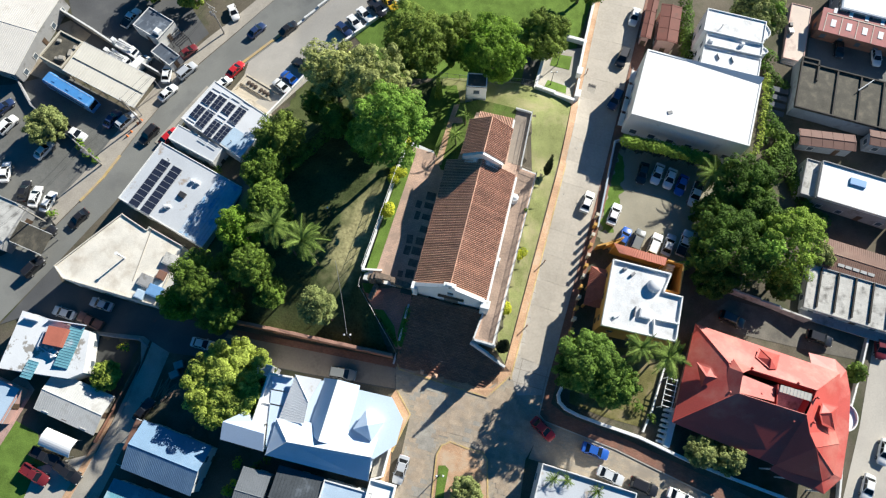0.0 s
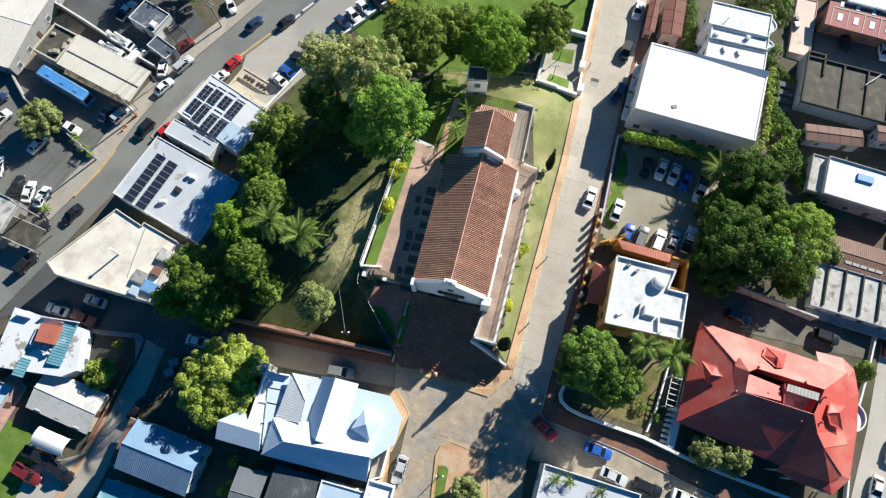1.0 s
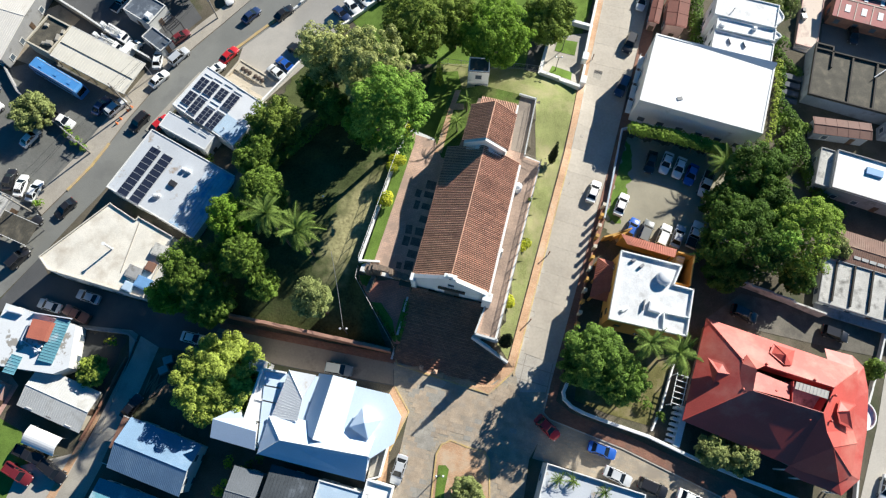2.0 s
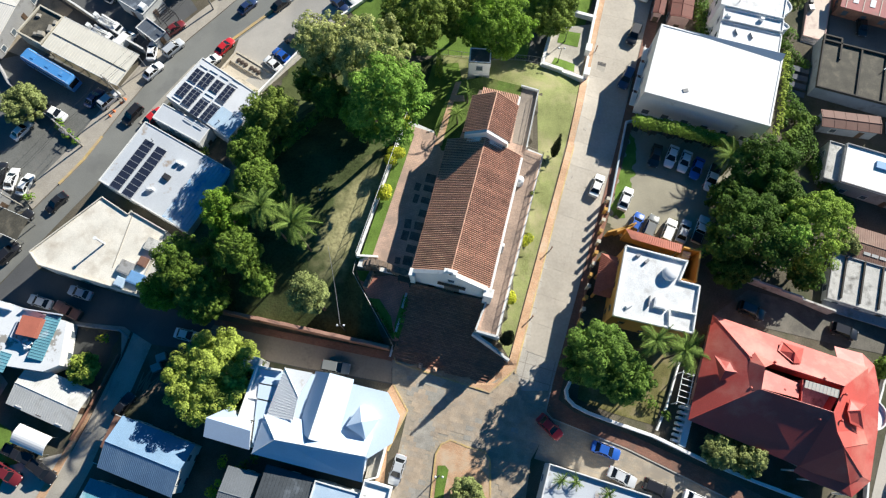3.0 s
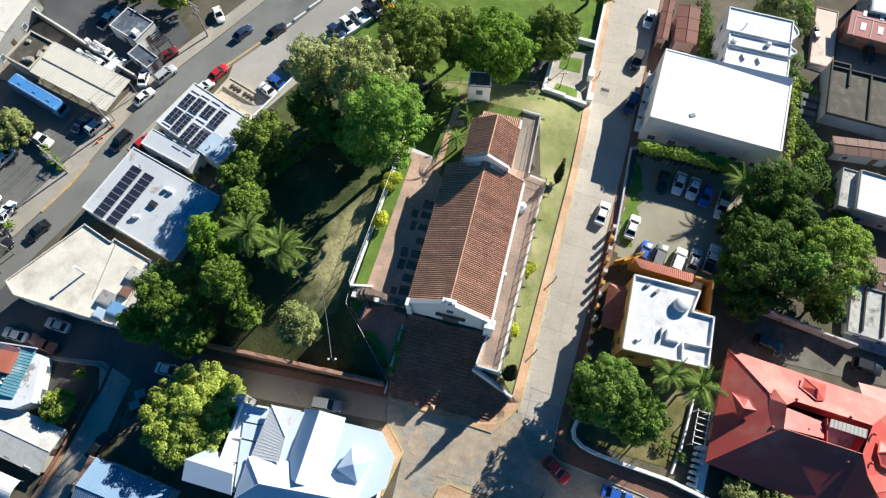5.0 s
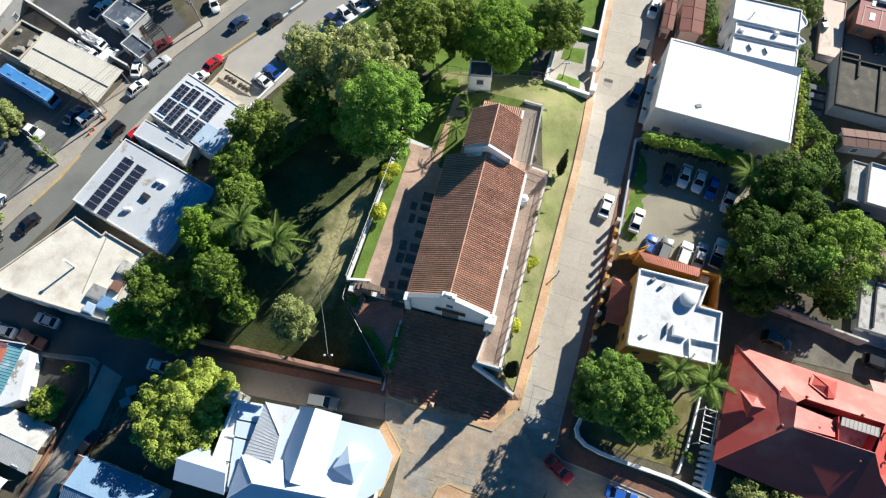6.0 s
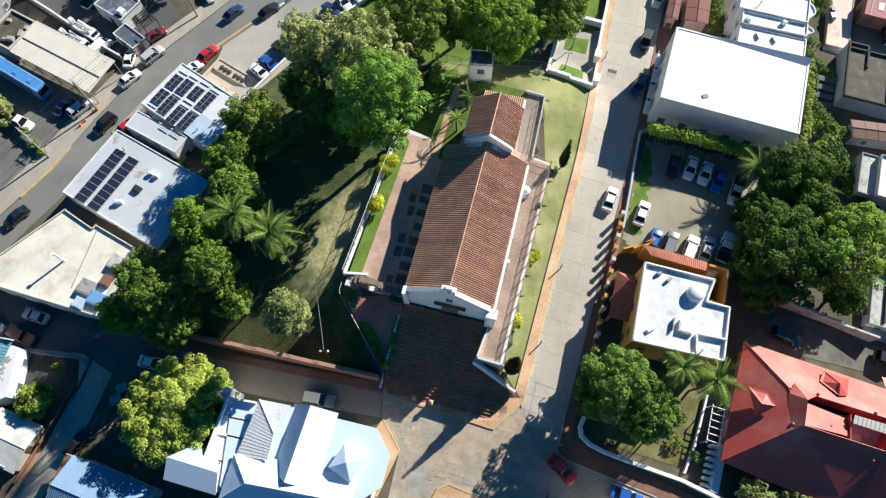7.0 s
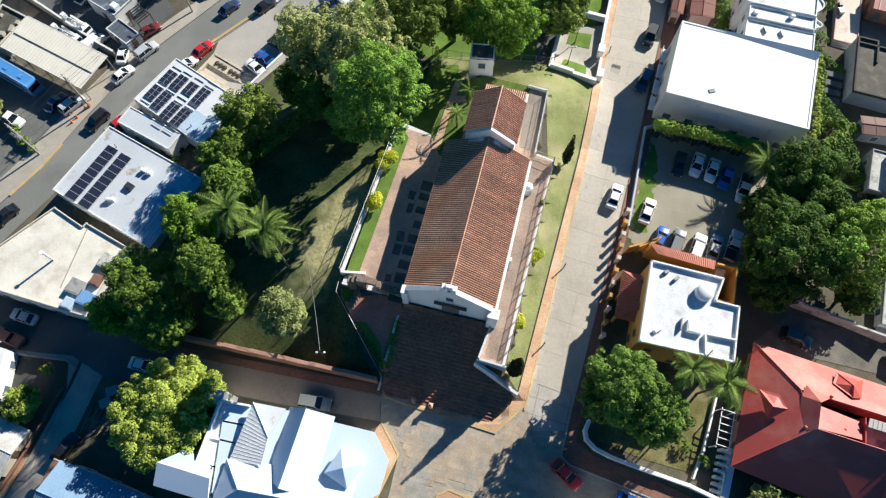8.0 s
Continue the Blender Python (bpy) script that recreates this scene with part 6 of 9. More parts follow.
def leaf_mesh(name, blobs, material, size, density, flat=0.35, droop=0.0):
    """Many separate leaf blades on the shells of a set of blobs (x, y, z, r)."""
    V = []
    for bx, by, bz, br in blobs:
        n = max(12, int(density * 4 * math.pi * br * br * 0.6))
        d = RNG.normal(size=(n, 3))
        d[:, 2] = np.where(d[:, 2] < -0.25, -d[:, 2], d[:, 2])
        d /= np.linalg.norm(d, axis=1)[:, None]
        rad = br * (0.78 + 0.3 * RNG.random(n) ** 0.7)
        c = np.array([bx, by, bz]) + d * rad[:, None] * np.array([1, 1, 0.8])
        nrm = d + RNG.normal(size=(n, 3)) * 0.33 + np.array([0, 0, flat])
        nrm /= np.linalg.norm(nrm, axis=1)[:, None]
        ref = RNG.normal(size=(n, 3))
        u = np.cross(nrm, ref)
        u /= np.linalg.norm(u, axis=1)[:, None]
        v = np.cross(nrm, u)
        s = size * (0.6 + 0.8 * RNG.random(n))[:, None]
        tip = c + u * s
        V.append(np.stack([c - u * s, c + v * s * 0.55 + nrm * s * 0.12, tip - nrm * s * droop, c - v * s * 0.55 + nrm * s * 0.12], axis=1))
    V = np.concatenate(V).reshape(-1, 3)
    nf = len(V) // 4
    me = bpy.data.meshes.new(name)
    me.vertices.add(len(V))
    me.vertices.foreach_set("co", V.ravel())
    me.loops.add(len(V))
    me.loops.foreach_set("vertex_index", np.arange(len(V)))
    me.polygons.add(nf)
    me.polygons.foreach_set("loop_start", np.arange(0, len(V), 4))
    me.update(calc_edges=True)
    me.materials.append(material)
    return me


def crown_blobs(R, top, low, n, k=0.27, hollow=0.45):
    """Clump centres in an uneven dome of radius R between heights low and top, gathered on boughs with hollows between."""
    out = []
    H = top - low
    s = min(1.5, max(0.75, R * k))
    n = int(3.0 * (R / s) ** 2)
    lobes = [(RNG.random() * 6.28, 0.75 + 0.4 * RNG.random()) for _ in range(5)]
    m = max(4, int(R * 1.5))
    boughs = [(R * 0.85 * math.sqrt((i + 0.4) / m), i * 2.39996 + RNG.random() * 0.9, RNG.normal() * 0.6) for i in range(m)]
    boughs = [(r * math.cos(a), r * math.sin(a), w) for r, a, w in boughs]
    reach = R * 1.15 / math.sqrt(m)
    for i in range(n):
        a = i * 2.39996 + RNG.random() * 0.7
        f = math.sqrt((i + 0.5) / n)
        stretch = 0.9 + 0.2 * sum(w * math.cos(a - p) for p, w in lobes) / 2
        r = R * f * 0.95 * stretch * (0.94 + 0.12 * RNG.random())
        x, y = r * math.cos(a), r * math.sin(a)
        d, lift = min((math.hypot(x - bx, y - by), w) for bx, by, w in boughs)
        bump = max(-1.0, 0.75 - (d / reach) ** 2 * 1.6) + 0.5 * lift
        if bump < -0.45 and RNG.random() < hollow:
            continue
        z = low + H * (0.22 + 0.62 * math.sqrt(max(0, 1 - (f * 0.96) ** 2))) + bump * min(1.6, H * 0.16) + RNG.normal() * s * 0.28
        out.append((x, y, z, s * (0.42 + 0.4 * RNG.random())))
    for i in range(n // 3):
        a = RNG.random() * 6.28
        r = R * (0.72 + 0.2 * RNG.random()) * (0.9 + 0.2 * sum(w * math.cos(a - p) for p, w in lobes) / 2)
        out.append((r * math.cos(a), r * math.sin(a), low + H * (0.02 + 0.26 * RNG.random()), s * 0.6))
    return out


def tree(x, y, R, top, material, label, n=40, size=0.2, density=13.0, low=None, k=0.18, lean=(0, 0), name="tree", category="tree", group="", hollow=0.45, core=1.7):
    """A tree whose crown has radius R and reaches the height top over the datum."""
    g = G(x, y)
    t = thing(name, pose(x, y, g), label, category, group)
    h = top - g
    lo = max(h * 0.38, h - 2.0 * R) if low is None else low
    blobs = crown_blobs(R, h, lo, n, k, hollow)
    bm = bmesh.new()
    r0 = 0.045 * R + 0.12
    fork = max(0.8, lo * 0.8)
    rod(bm, (0, 0, -0.2), (0, 0, fork), r0, r0 * 0.75, 8)
    rod(bm, (0, 0, fork), (lean[0], lean[1], h * 0.75), r0 * 0.7, r0 * 0.2, 6)
    part("trunk", bm, BARK, t)
    for i in range(0, len(blobs), max(1, len(blobs) // 9)):
        b = blobs[i]
        bm = bmesh.new()
        rod(bm, (0, 0, fork * (0.85 + 0.1 * (i % 3))), (b[0] * 0.9, b[1] * 0.9, b[2] * 0.95), r0 * 0.42, r0 * 0.12, 5)
        part("limb", bm, BARK, t)
    crown = part("crown", leaf_mesh("crown", blobs, material, size, density), material, t)
    inner = [(b[0] * 0.84, b[1] * 0.84, lo + (b[2] - lo) * q, b[3] * 1.25) for q in (0.72, 0.45) for b in blobs]
    part("inner_leaves", leaf_mesh("inner_leaves", inner, material, 0.34, core), material, crown)
    return t


def shrub(x, y, r, h, material, label, size=0.2, density=10, z=None, group=""):
    t = thing("shrub", pose(x, y, G(x, y) if z is None else z), label, "shrub", group)
    blobs = [(RNG.normal() * r * 0.3, RNG.normal() * r * 0.3, h * (0.5 + 0.2 * RNG.random()), r * 0.75) for _ in range(4)]
    part("crown", leaf_mesh("crown", blobs, material, size, density), material, t)
    bm = bmesh.new()
    rod(bm, (0, 0, -0.1), (0, 0, h * 0.5), 0.07, 0.04)
    part("stem", bm, BARK, t)
    return t


FRONDS = []


def frond_mesh(L, droop, wide):
    """One palm leaf: an arched rib with two rows of hanging leaflets."""
    V, F = [], []
    n = 20
    spine = []
    for i in range(n + 1):
        s = i / n
        spine.append(Vector((L * s * (1 - 0.18 * droop * s), 0, L * (0.42 * s - (0.55 + 0.35 * droop) * s * s))))
    for i in range(n):
        a, b = spine[i], spine[i + 1]
        k = len(V)
        w = 0.035 * (1 - i / n) + 0.012
        V += [a + Vector((0, -w, 0)), a + Vector((0, w, 0)), b + Vector((0, w, 0)), b + Vector((0, -w, 0))]
        F.append((k, k + 1, k + 2, k + 3))
        if i < 2:
            continue
        s = i / n
        ll = wide * math.sin(math.pi * min(1, 0.18 + 0.8 * s)) ** 0.7
        for sd in (-1, 1):
            for q in (0.45,):
                c = a.lerp(b, q)
                tip = c + Vector((ll * 0.55, sd * ll * 0.85, -ll * (0.18 + 0.3 * droop)))
                k = len(V)
                V += [c + Vector((-0.010, 0, 0)), c + Vector((0.014, 0, 0)), tip + Vector((0.003, 0, 0)), tip + Vector((-0.003, 0, 0))]
                F.append((k, k + 1, k + 2, k + 3))
    me = bpy.data.meshes.new("frond")
    me.from_pydata([tuple(v) for v in V], [], F)
    me.materials.append(L_PALM)
    return me


def palm(x, y, height, L, n=24, label="tall feather palm with arching green fronds", z=None):
    if not FRONDS:
        FRONDS.extend(frond_mesh(1.0, d, w) for d, w in ((0.35, 0.19), (0.9, 0.22), (1.4, 0.21)))
    g = G(x, y) if z is None else z
    t = thing("palm", pose(x, y, g), label, "palm", "palms")
    bm = bmesh.new()
    k = 6
    for i in range(k):
        rod(bm, (0.06 * math.sin(i), 0.06 * math.cos(i * 1.3), height * i / k - 0.05), (0.06 * math.sin(i + 1), 0.06 * math.cos((i + 1) * 1.3), height * (i + 1) / k), 0.17 - 0.012 * i, 0.15 - 0.012 * i, 8)
    part("trunk", bm, BARK, t)
    for i in range(n):
        a = i * 137.5 + RNG.random() * 44
        lift = -42 + 74 * (i / n) + RNG.normal() * 9
        f = part("frond", FRONDS[0 if i < n / 3 else 1 if i < 2 * n / 3 else 2], L_PALM, t)
        s = L * (0.68 + 0.45 * RNG.random())
        f.matrix_local = pose(0, 0, height, 0, 0, a) @ pose(0, 0, 0, 0, lift, 0) @ Matrix.Diagonal((s, s, s, 1))
    return t


def hedge(points, r, h, material, label, density=9, size=0.2, step=0.8):
    (x0, y0) = points[0]
    t = thing("hedge", pose(x0, y0, G(x0, y0)), label, "hedge")
    blobs = []
    for (ax, ay), (bx, by) in zip(points, points[1:]):
        L = math.hypot(bx - ax, by - ay)
        for i in range(int(L / step) + 1):
            s = i * step / L
            px, py = ax + (bx - ax) * s, ay + (by - ay) * s
            blobs.append((px - x0 + RNG.normal() * 0.12, py - y0 + RNG.normal() * 0.12, G(px, py) - G(x0, y0) + h - r + RNG.normal() * 0.1, r))
    part("crown", leaf_mesh("crown", blobs, material, size, density), material, t)
    bm = bmesh.new()
    for (bx, by, bz, br) in blobs[::2]:
        rod(bm, (bx, by, bz - h), (bx, by, bz), 0.05, 0.03, 5)
    part("stem", bm, BARK, t)


tree(-8.0, 48.8, 6.9, 21.6, L_FLAM, "broad flamboyant tree with bright feathery foliage", 70, 0.15, 26, 9.5, 0.19)
# extra low crown, added to throw shade on the north meadow
tree(-12.4, 52.0, 4.4, 10.6, L_MID, "added lower tree under the flamboyant tree, shading the meadow", 30, 0.16, 22, 2.5)
tree(-5.3, 68.8, 6.6, 15.6, L_OLIVE, "tall leafy tree with mid green foliage", 75, 0.16, 22)
tree(8.4, 67.0, 7.2, 13.4, L_MID, "dense green mango tree behind the church", 85, 0.16, 22)
tree(2.0, 71.4, 5.2, 10.5, L_OLIVE, "leafy tree between two taller trees", 40, 0.16, 22)
tree(19.0, 74.6, 5.6, 6.8, L_OLIVE, "round green tree by the park wall", 55, 0.16, 22)
tree(27.0, 86.0, 5.0, 9.0, L_DARK, "dark green street tree", 30, 0.16, 22)
tree(-19.9, 64.0, 6.2, 12.4, L_PALE, "tree with pale cream blossom over green leaves", 62, 0.16, 22)
tree(-12.0, 58.6, 6.9, 18.4, L_PALE, "tree with pale cream blossom over green leaves", 65, 0.16, 22)
tree(-19.0, 55.4, 3.4, 8.0, L_DARK, "thin leafy tree between taller ones", 30, 0.16, 22)
tree(-28.6, 51.8, 5.0, 9.2, L_OLIVE, "round green tree beside a flat roof", 48, 0.16, 22)
tree(-23.0, 60.5, 3.6, 4.5, L_DARK, "dark green tree beside the car park wall", 25, 0.16, 22)
tree(-28.7, 38.9, 4.2, 12.2, L_DARK, "dense dark tree in the green belt", 32, 0.16, 22)
tree(-33.8, 34.5, 4.0, 12.0, L_MID, "leafy tree in the green belt", 32, 0.16, 22)
tree(-40.4, 26.4, 5.5, 8.2, L_DARK, "large dark tree beside the corner shop", 58, 0.16, 22)
tree(-36.9, 22.0, 4.6, 6.4, L_DARK, "dark tree beside the street", 44, 0.16, 22)
tree(-30.2, 45.4, 4.1, 9.0, L_DARK, "leafy tree behind the flat roofs", 34, 0.16, 22)
tree(-27.2, 36.2, 3.4, 9.6, L_DEEP, "dark tree behind the palms", 28, 0.16, 22)
tree(-30.8, 27.8, 3.9, 11.0, L_DARK, "dark tree in the green belt", 30, 0.16, 22)
tree(-44.6, 23.2, 3.4, 4.6, L_MID, "small leafy tree over the street", 38, 0.16, 22)
tree(-28.6, 24.6, 3.2, 6.0, L_DARK, "low dark tree at the meadow edge", 22, 0.16, 22)
tree(-18.6, 20.6, 3.2, 14.8, L_GREY, "tall feathery grey green tree on the meadow", 32, 0.12, 20, 9.5)
tree(-35.0, 10.1, 8.2, 5.8, L_ALMOND, "large yellow green almond tree", 62, 0.16, 28, 2.6, 0.15, hollow=0.0, core=4.0)
tree(23.1, 12.0, 5.5, 12.4, L_MANGO, "dense round green tree behind the garden wall", 82, 0.16, 26, 3.0, 0.19, hollow=0.15, core=6.0)
tree(26.3, 8.7, 4.3, 10.2, L_MANGO, "green garden tree beside the wall", 42, 0.16, 22, hollow=0.2, core=4.0)
tree(48.0, 32.2, 7.8, 9.5, L_DEEP, "huge dark spreading tree beside the car lot", 55, 0.16, 22)
tree(56.5, 33.5, 7.0, 10.5, L_HEDGE, "large tree with sunlit yellow green foliage", 50, 0.16, 22)
tree(52.0, 43.5, 5.6, 8.5, L_DEEP, "leafy tree behind the car lot", 37, 0.16, 22)
tree(52.4, 29.6, 2.6, 11.6, L_FLAM, "bright green young tree among darker crowns", 22, 0.16, 22, 6.0)
tree(57.6, 27.4, 3.4, 3.4, L_DEEP, "dark tree beside a grey wall", 27, 0.16, 22)
tree(47.4, 39.4, 4.2, 6.4, L_DEEP, "dark shrubby tree at the lot edge", 34, 0.16, 22, 0.8)
tree(53.4, 37.8, 4.6, 8.0, L_DEEP, "dark tree between larger crowns", 34, 0.16, 22)
tree(45.4, 27.0, 4.0, 4.6, L_DEEP, "dark tree overhanging a yard", 27, 0.16, 22)
tree(-76.8, 60.3, 4.5, -2.4, L_GREY, "grey green tree in the car yard", 32, 0.16, 22)
tree(60.5, 81.0, 6.0, 5.5, L_GREY, "grey green tree behind the white house", 35, 0.16, 22)
tree(63.5, 80.0, 2.6, 4.5, L_FLAM, "small bright green tree", 20, 0.16, 22)
tree(-52.6, 90.6, 4.6, -1.5, L_YEL, "yellow green tree at the yard edge", 32, 0.16, 22)
tree(-60.6, 91.6, 4.2, -2.0, L_DARK, "dark tree by the road", 25, 0.16, 22)
tree(40.4, -1.0, 2.7, 3.2, L_GREY, "small grey green garden tree", 22, 0.16, 22, 1.2)
tree(45.0, -2.0, 2.9, 3.2, L_GREY, "small grey green garden tree", 22, 0.16, 22, 1.0)
tree(3.6, -6.6, 2.8, 4.0, L_GREY, "pale green tree on the traffic island", 22, 0.16, 22, 1.4)
tree(66.8, 32.6, 2.3, -0.6, L_GREY, "small pale green tree between roofs", 20, 0.16, 22)
tree(69.3, 12.0, 1.6, 0.2, L_DARK, "round clipped dark green tree", 12, 0.16, 22, 0.8, 0.4)
tree(-57.6, 12.0, 2.9, -2.6, L_YEL, "yellow green small tree in the dark lot", 17, 0.16, 22)
palm(-25.0, 31.4, 15.6, 3.8, 30)
palm(-21.0, 29.6, 13.4, 4.2, 32)
palm(34.1, 13.1, 9.6, 3.7, 34)
palm(29.6, 14.3, 11.0, 3.2, 30)
palm(47.2, 45.8, 5.2, 3.8, 30)
palm(55.2, 42.0, 6.4, 3.8, 28)
palm(3.9, 54.9, 5.2, 1.9, 14, "slender young palm beside the church", 2.6)
palm(2.2, 51.0, 5.0, 1.9, 14, "slender young palm beside the church", 3.0)
for x, y in ((16.6, -4.4), (18.6, -4.6), (23.0, -6.2)):
    palm(x, y, 0.9, 1.5, 14, "potted palm on the roof edge", 4.0)
LIME = "round clipped lime yellow shrub beside the terrace fence"
for x, y, r in ((-8.0, 44.6, 1.15), (-9.6, 37.9, 1.1), (-6.2, 50.6, 0.8)):
    shrub(x, y, r * 1.15, 2.0, L_LIME, LIME, 0.14, 45, TERRACE_Z, "lime shrubs")
for x, y, r in ((10.4, 22.2, 1.25), (13.0, 31.6, 1.0)):
    shrub(x, y, r, 1.6, L_LIME, "round lime yellow shrub on the dry lawn", 0.14, 45, None, "lime shrubs")
shrub(14.1, 38.6, 0.45, 0.7, L_DARK, "small dark shrub on the lawn", 0.15, 14)
# two slender dark cypresses on the lawn strip
def cypress(x, y, h, r, label):
    t = thing("cypress", pose(x, y, G(x, y)), label, "tree", "lawn cypresses")
    k = int(h / 0.42)
    blobs = []
    for i in range(k):
        f = i / (k - 1)
        w = r * min(1.0, 0.55 + 2.2 * f) * (1 - 0.86 * f ** 1.5)
        blobs.append((RNG.normal() * 0.05, RNG.normal() * 0.05, 0.9 + (h - 1.0) * f, w))
    part("crown", leaf_mesh("crown", blobs, L_BLACK, 0.17, 46, 0.1), L_BLACK, t)
    bm = bmesh.new()
    rod(bm, (0, 0, -0.1), (0, 0, h * 0.8), 0.11, 0.03)
    part("trunk", bm, BARK, t)


cypress(9.6, 15.5, 9.0, 1.05, "tall slender dark cypress above the retaining wall")
cypress(18.3, 46.6, 8.2, 0.75, "slender dark columnar cypress on the lawn")
t = thing("cypress", pose(-0.8, 63.4, G(-0.8, 63.4)), "slender green cypress behind the lawn", "tree")
part("crown", leaf_mesh("crown", [(0, 0, 0.8 + 0.7 * i, 0.8 * (1 - 0.07 * i)) for i in range(11)], L_YEL, 0.2, 12), L_YEL, t)
bm = bmesh.new()
rod(bm, (0, 0, -0.1), (0, 0, 5), 0.1, 0.04)
part("trunk", bm, BARK, t)
hedge([(32.4, 52.4), (39.2, 50.8), (48.6, 48.4)], 1.15, 5.3, L_HEDGE, "long clipped bright green hedge beside the car lot", 16, 0.17, 0.5)
hedge([(33.4, 53.4), (39.8, 52.2), (49.2, 49.8)], 0.9, 3.6, L_HEDGE, "second row of the bright green hedge", 12, 0.17, 0.6)
hedge([(62.6, 68.5), (60.4, 61.0), (58.0, 53.0), (56.4, 50.6)], 0.65, 4.0, L_YEL, "row of tall yellow green shrubs beside the white block", 11, 0.2)
hedge([(64.8, 70.0), (62.8, 63.0), (60.6, 55.0)], 0.75, 1.6, L_DEEP, "dark undergrowth beside the yellow green shrubs", 8, 0.26)
hedge([(37.0, 57.0), (45.0, 54.2), (51.0, 52.4)], 0.6, 1.5, L_DARK, "dark planting below the white wall", 8)
hedge([(-11.0, 21.3), (-9.2, 18.6), (-7.8, 16.3)], 0.4, 0.7, L_DARK, "low clipped hedge inside the terrace fence", 12, 0.16, 0.5)
hedge([(-5.6, 21.6), (-6.4, 18.6), (-7.0, 16.6)], 0.4, 0.7, L_MID, "low clipped hedge beside the church stairs", 12, 0.16, 0.5)
hedge([(47.4, 72.6), (48.4, 79.0), (49.0, 86.0)], 1.4, 2.6, L_DEEP, "dark tangled shrubs beside the white house", 7, 0.24, 1.0)
hedge([(62.6, 60.0), (64.4, 56.0), (62.0, 49.0)], 1.5, 2.6, L_DEEP, "dark tangled shrubs in the gap between houses", 7, 0.24, 1.0)
hedge([(58.0, 78.0), (63.0, 76.0), (66.4, 74.0)], 1.4, 2.4, L_DEEP, "dark shrubs behind the white house", 7, 0.24, 1.0)
hedge([(64.6, 53.0), (65.0, 47.0), (66.4, 41.6), (69.0, 39.0)], 1.3, 2.2, L_DEEP, "dark shrubs along the grey annex wall", 9, 0.22, 0.9)
hedge([(63.8, 73.0), (66.2, 69.4), (67.2, 67.8)], 1.1, 1.8, L_DEEP, "dark shrubs below the pink terrace", 9, 0.22, 0.9)
hedge([(44.6, 31.0), (42.0, 30.4), (40.4, 29.4)], 0.9, 2.6, L_YEL, "loose yellow green shrubs behind the ochre house", 9, 0.22)
hedge([(62.0, 57.0), (66.0, 55.6), (60.0, 52.0)], 1.0, 2.6, L_DARK, "tangled dark shrubs between houses", 8, 0.26)
hedge([(-36.0, 50.6), (-32.6, 53.0), (-31.0, 49.4), (-33.4, 44.4)], 1.2, 3.2, L_DARK, "dark scrub behind the solar roof", 7, 0.28)
hedge([(-28.4, 46.4), (-24.6, 51.4), (-21.6, 55.4)], 1.2, 3.0, L_DARK, "dark scrub under the trees", 6, 0.3)
hedge([(-37.6, 32.6), (-34.6, 36.0), (-38.5, 30.0)], 1.3, 3.0, L_DARK, "dark scrub in the green belt", 6, 0.3)
hedge([(-28.0, -1.8), (-31.5, -3.8)], 0.7, 1.6, L_DARK, "dark garden planting beside the house", 8)
for x, y, r in ((-33.0, -2.2, 0.9), (-33.4, -5.2, 0.7), (-34.3, -6.6, 1.0), (-55.8, 17.0, 0.8)):
    shrub(x, y, r, 1.6, L_LIME, "bright lime garden shrub", 0.18, 10)
for x, y, r in ((41.4, 72.6, 0.9), (43.6, 72.0, 1.0), (38.6, 69.0, 0.8), (37.0, 64.0, 0.7)):
    shrub(x, y, r, 1.8, L_MID, "green street shrub beside the pavement", 0.18, 10)
for x, y, r in ((-70.5, 56.5, 0.9), (-68.6, 54.6, 1.0), (-67.0, 53.0, 0.8), (-73.3, 42.2, 0.8)):
    shrub(x, y, r, 1.3, L_MID, "scrubby green weeds beside the yard wall", 0.2, 9)
for x, y, r in ((31.5, 6.6, 0.9), (33.6, 4.8, 0.8), (39.3, 15.6, 1.0), (37.6, 17.6, 0.9), (-44.0, 49.0, 0.8), (-42.5, 50.2, 0.7)):
    shrub(x, y, r, 1.3, L_DARK, "dark garden shrub beside a house", 0.2, 9)


# ---------------------------------------------------------------- vehicles
def paint(name, col):
    m = bpy.data.materials.new(name)
    m.use_nodes = True
    b = m.node_tree.nodes["Principled BSDF"]
    b.inputs["Base Color"].default_value = (*col, 1)
    b.inputs["Roughness"].default_value = 0.35
    b.inputs["Coat Weight"].default_value = 0.6
    b.inputs["Coat Roughness"].default_value = 0.08
    return m


PAINTS = {"red": (0.50, 0.02, 0.025), "darkred": (0.16, 0.02, 0.025), "white": (0.78, 0.78, 0.77), "silver": (0.45, 0.47, 0.50), "black": (0.018, 0.018, 0.021),
          "navy": (0.02, 0.04, 0.11), "blue": (0.02, 0.10, 0.42), "grey": (0.17, 0.18, 0.18), "brown": (0.17, 0.08, 0.055), "yellow": (0.72, 0.45, 0.02)}
WORDS = {"red": "bright red", "darkred": "dark red", "white": "white", "silver": "silver", "black": "black", "navy": "dark navy", "blue": "bright blue", "grey": "grey", "brown": "brown", "yellow": "yellow"}
PAINT_MATS = {k: paint("car paint " + k, v) for k, v in PAINTS.items()}
CAR_GLASS = glass("car glass", (0.012, 0.014, 0.017))
LAMP_W = mat("headlight lens", (0.7, 0.7, 0.68), 0.2, 0.05, 1)
LAMP_R = mat("tail light lens", (0.35, 0.02, 0.02), 0.25, 0.05, 1)
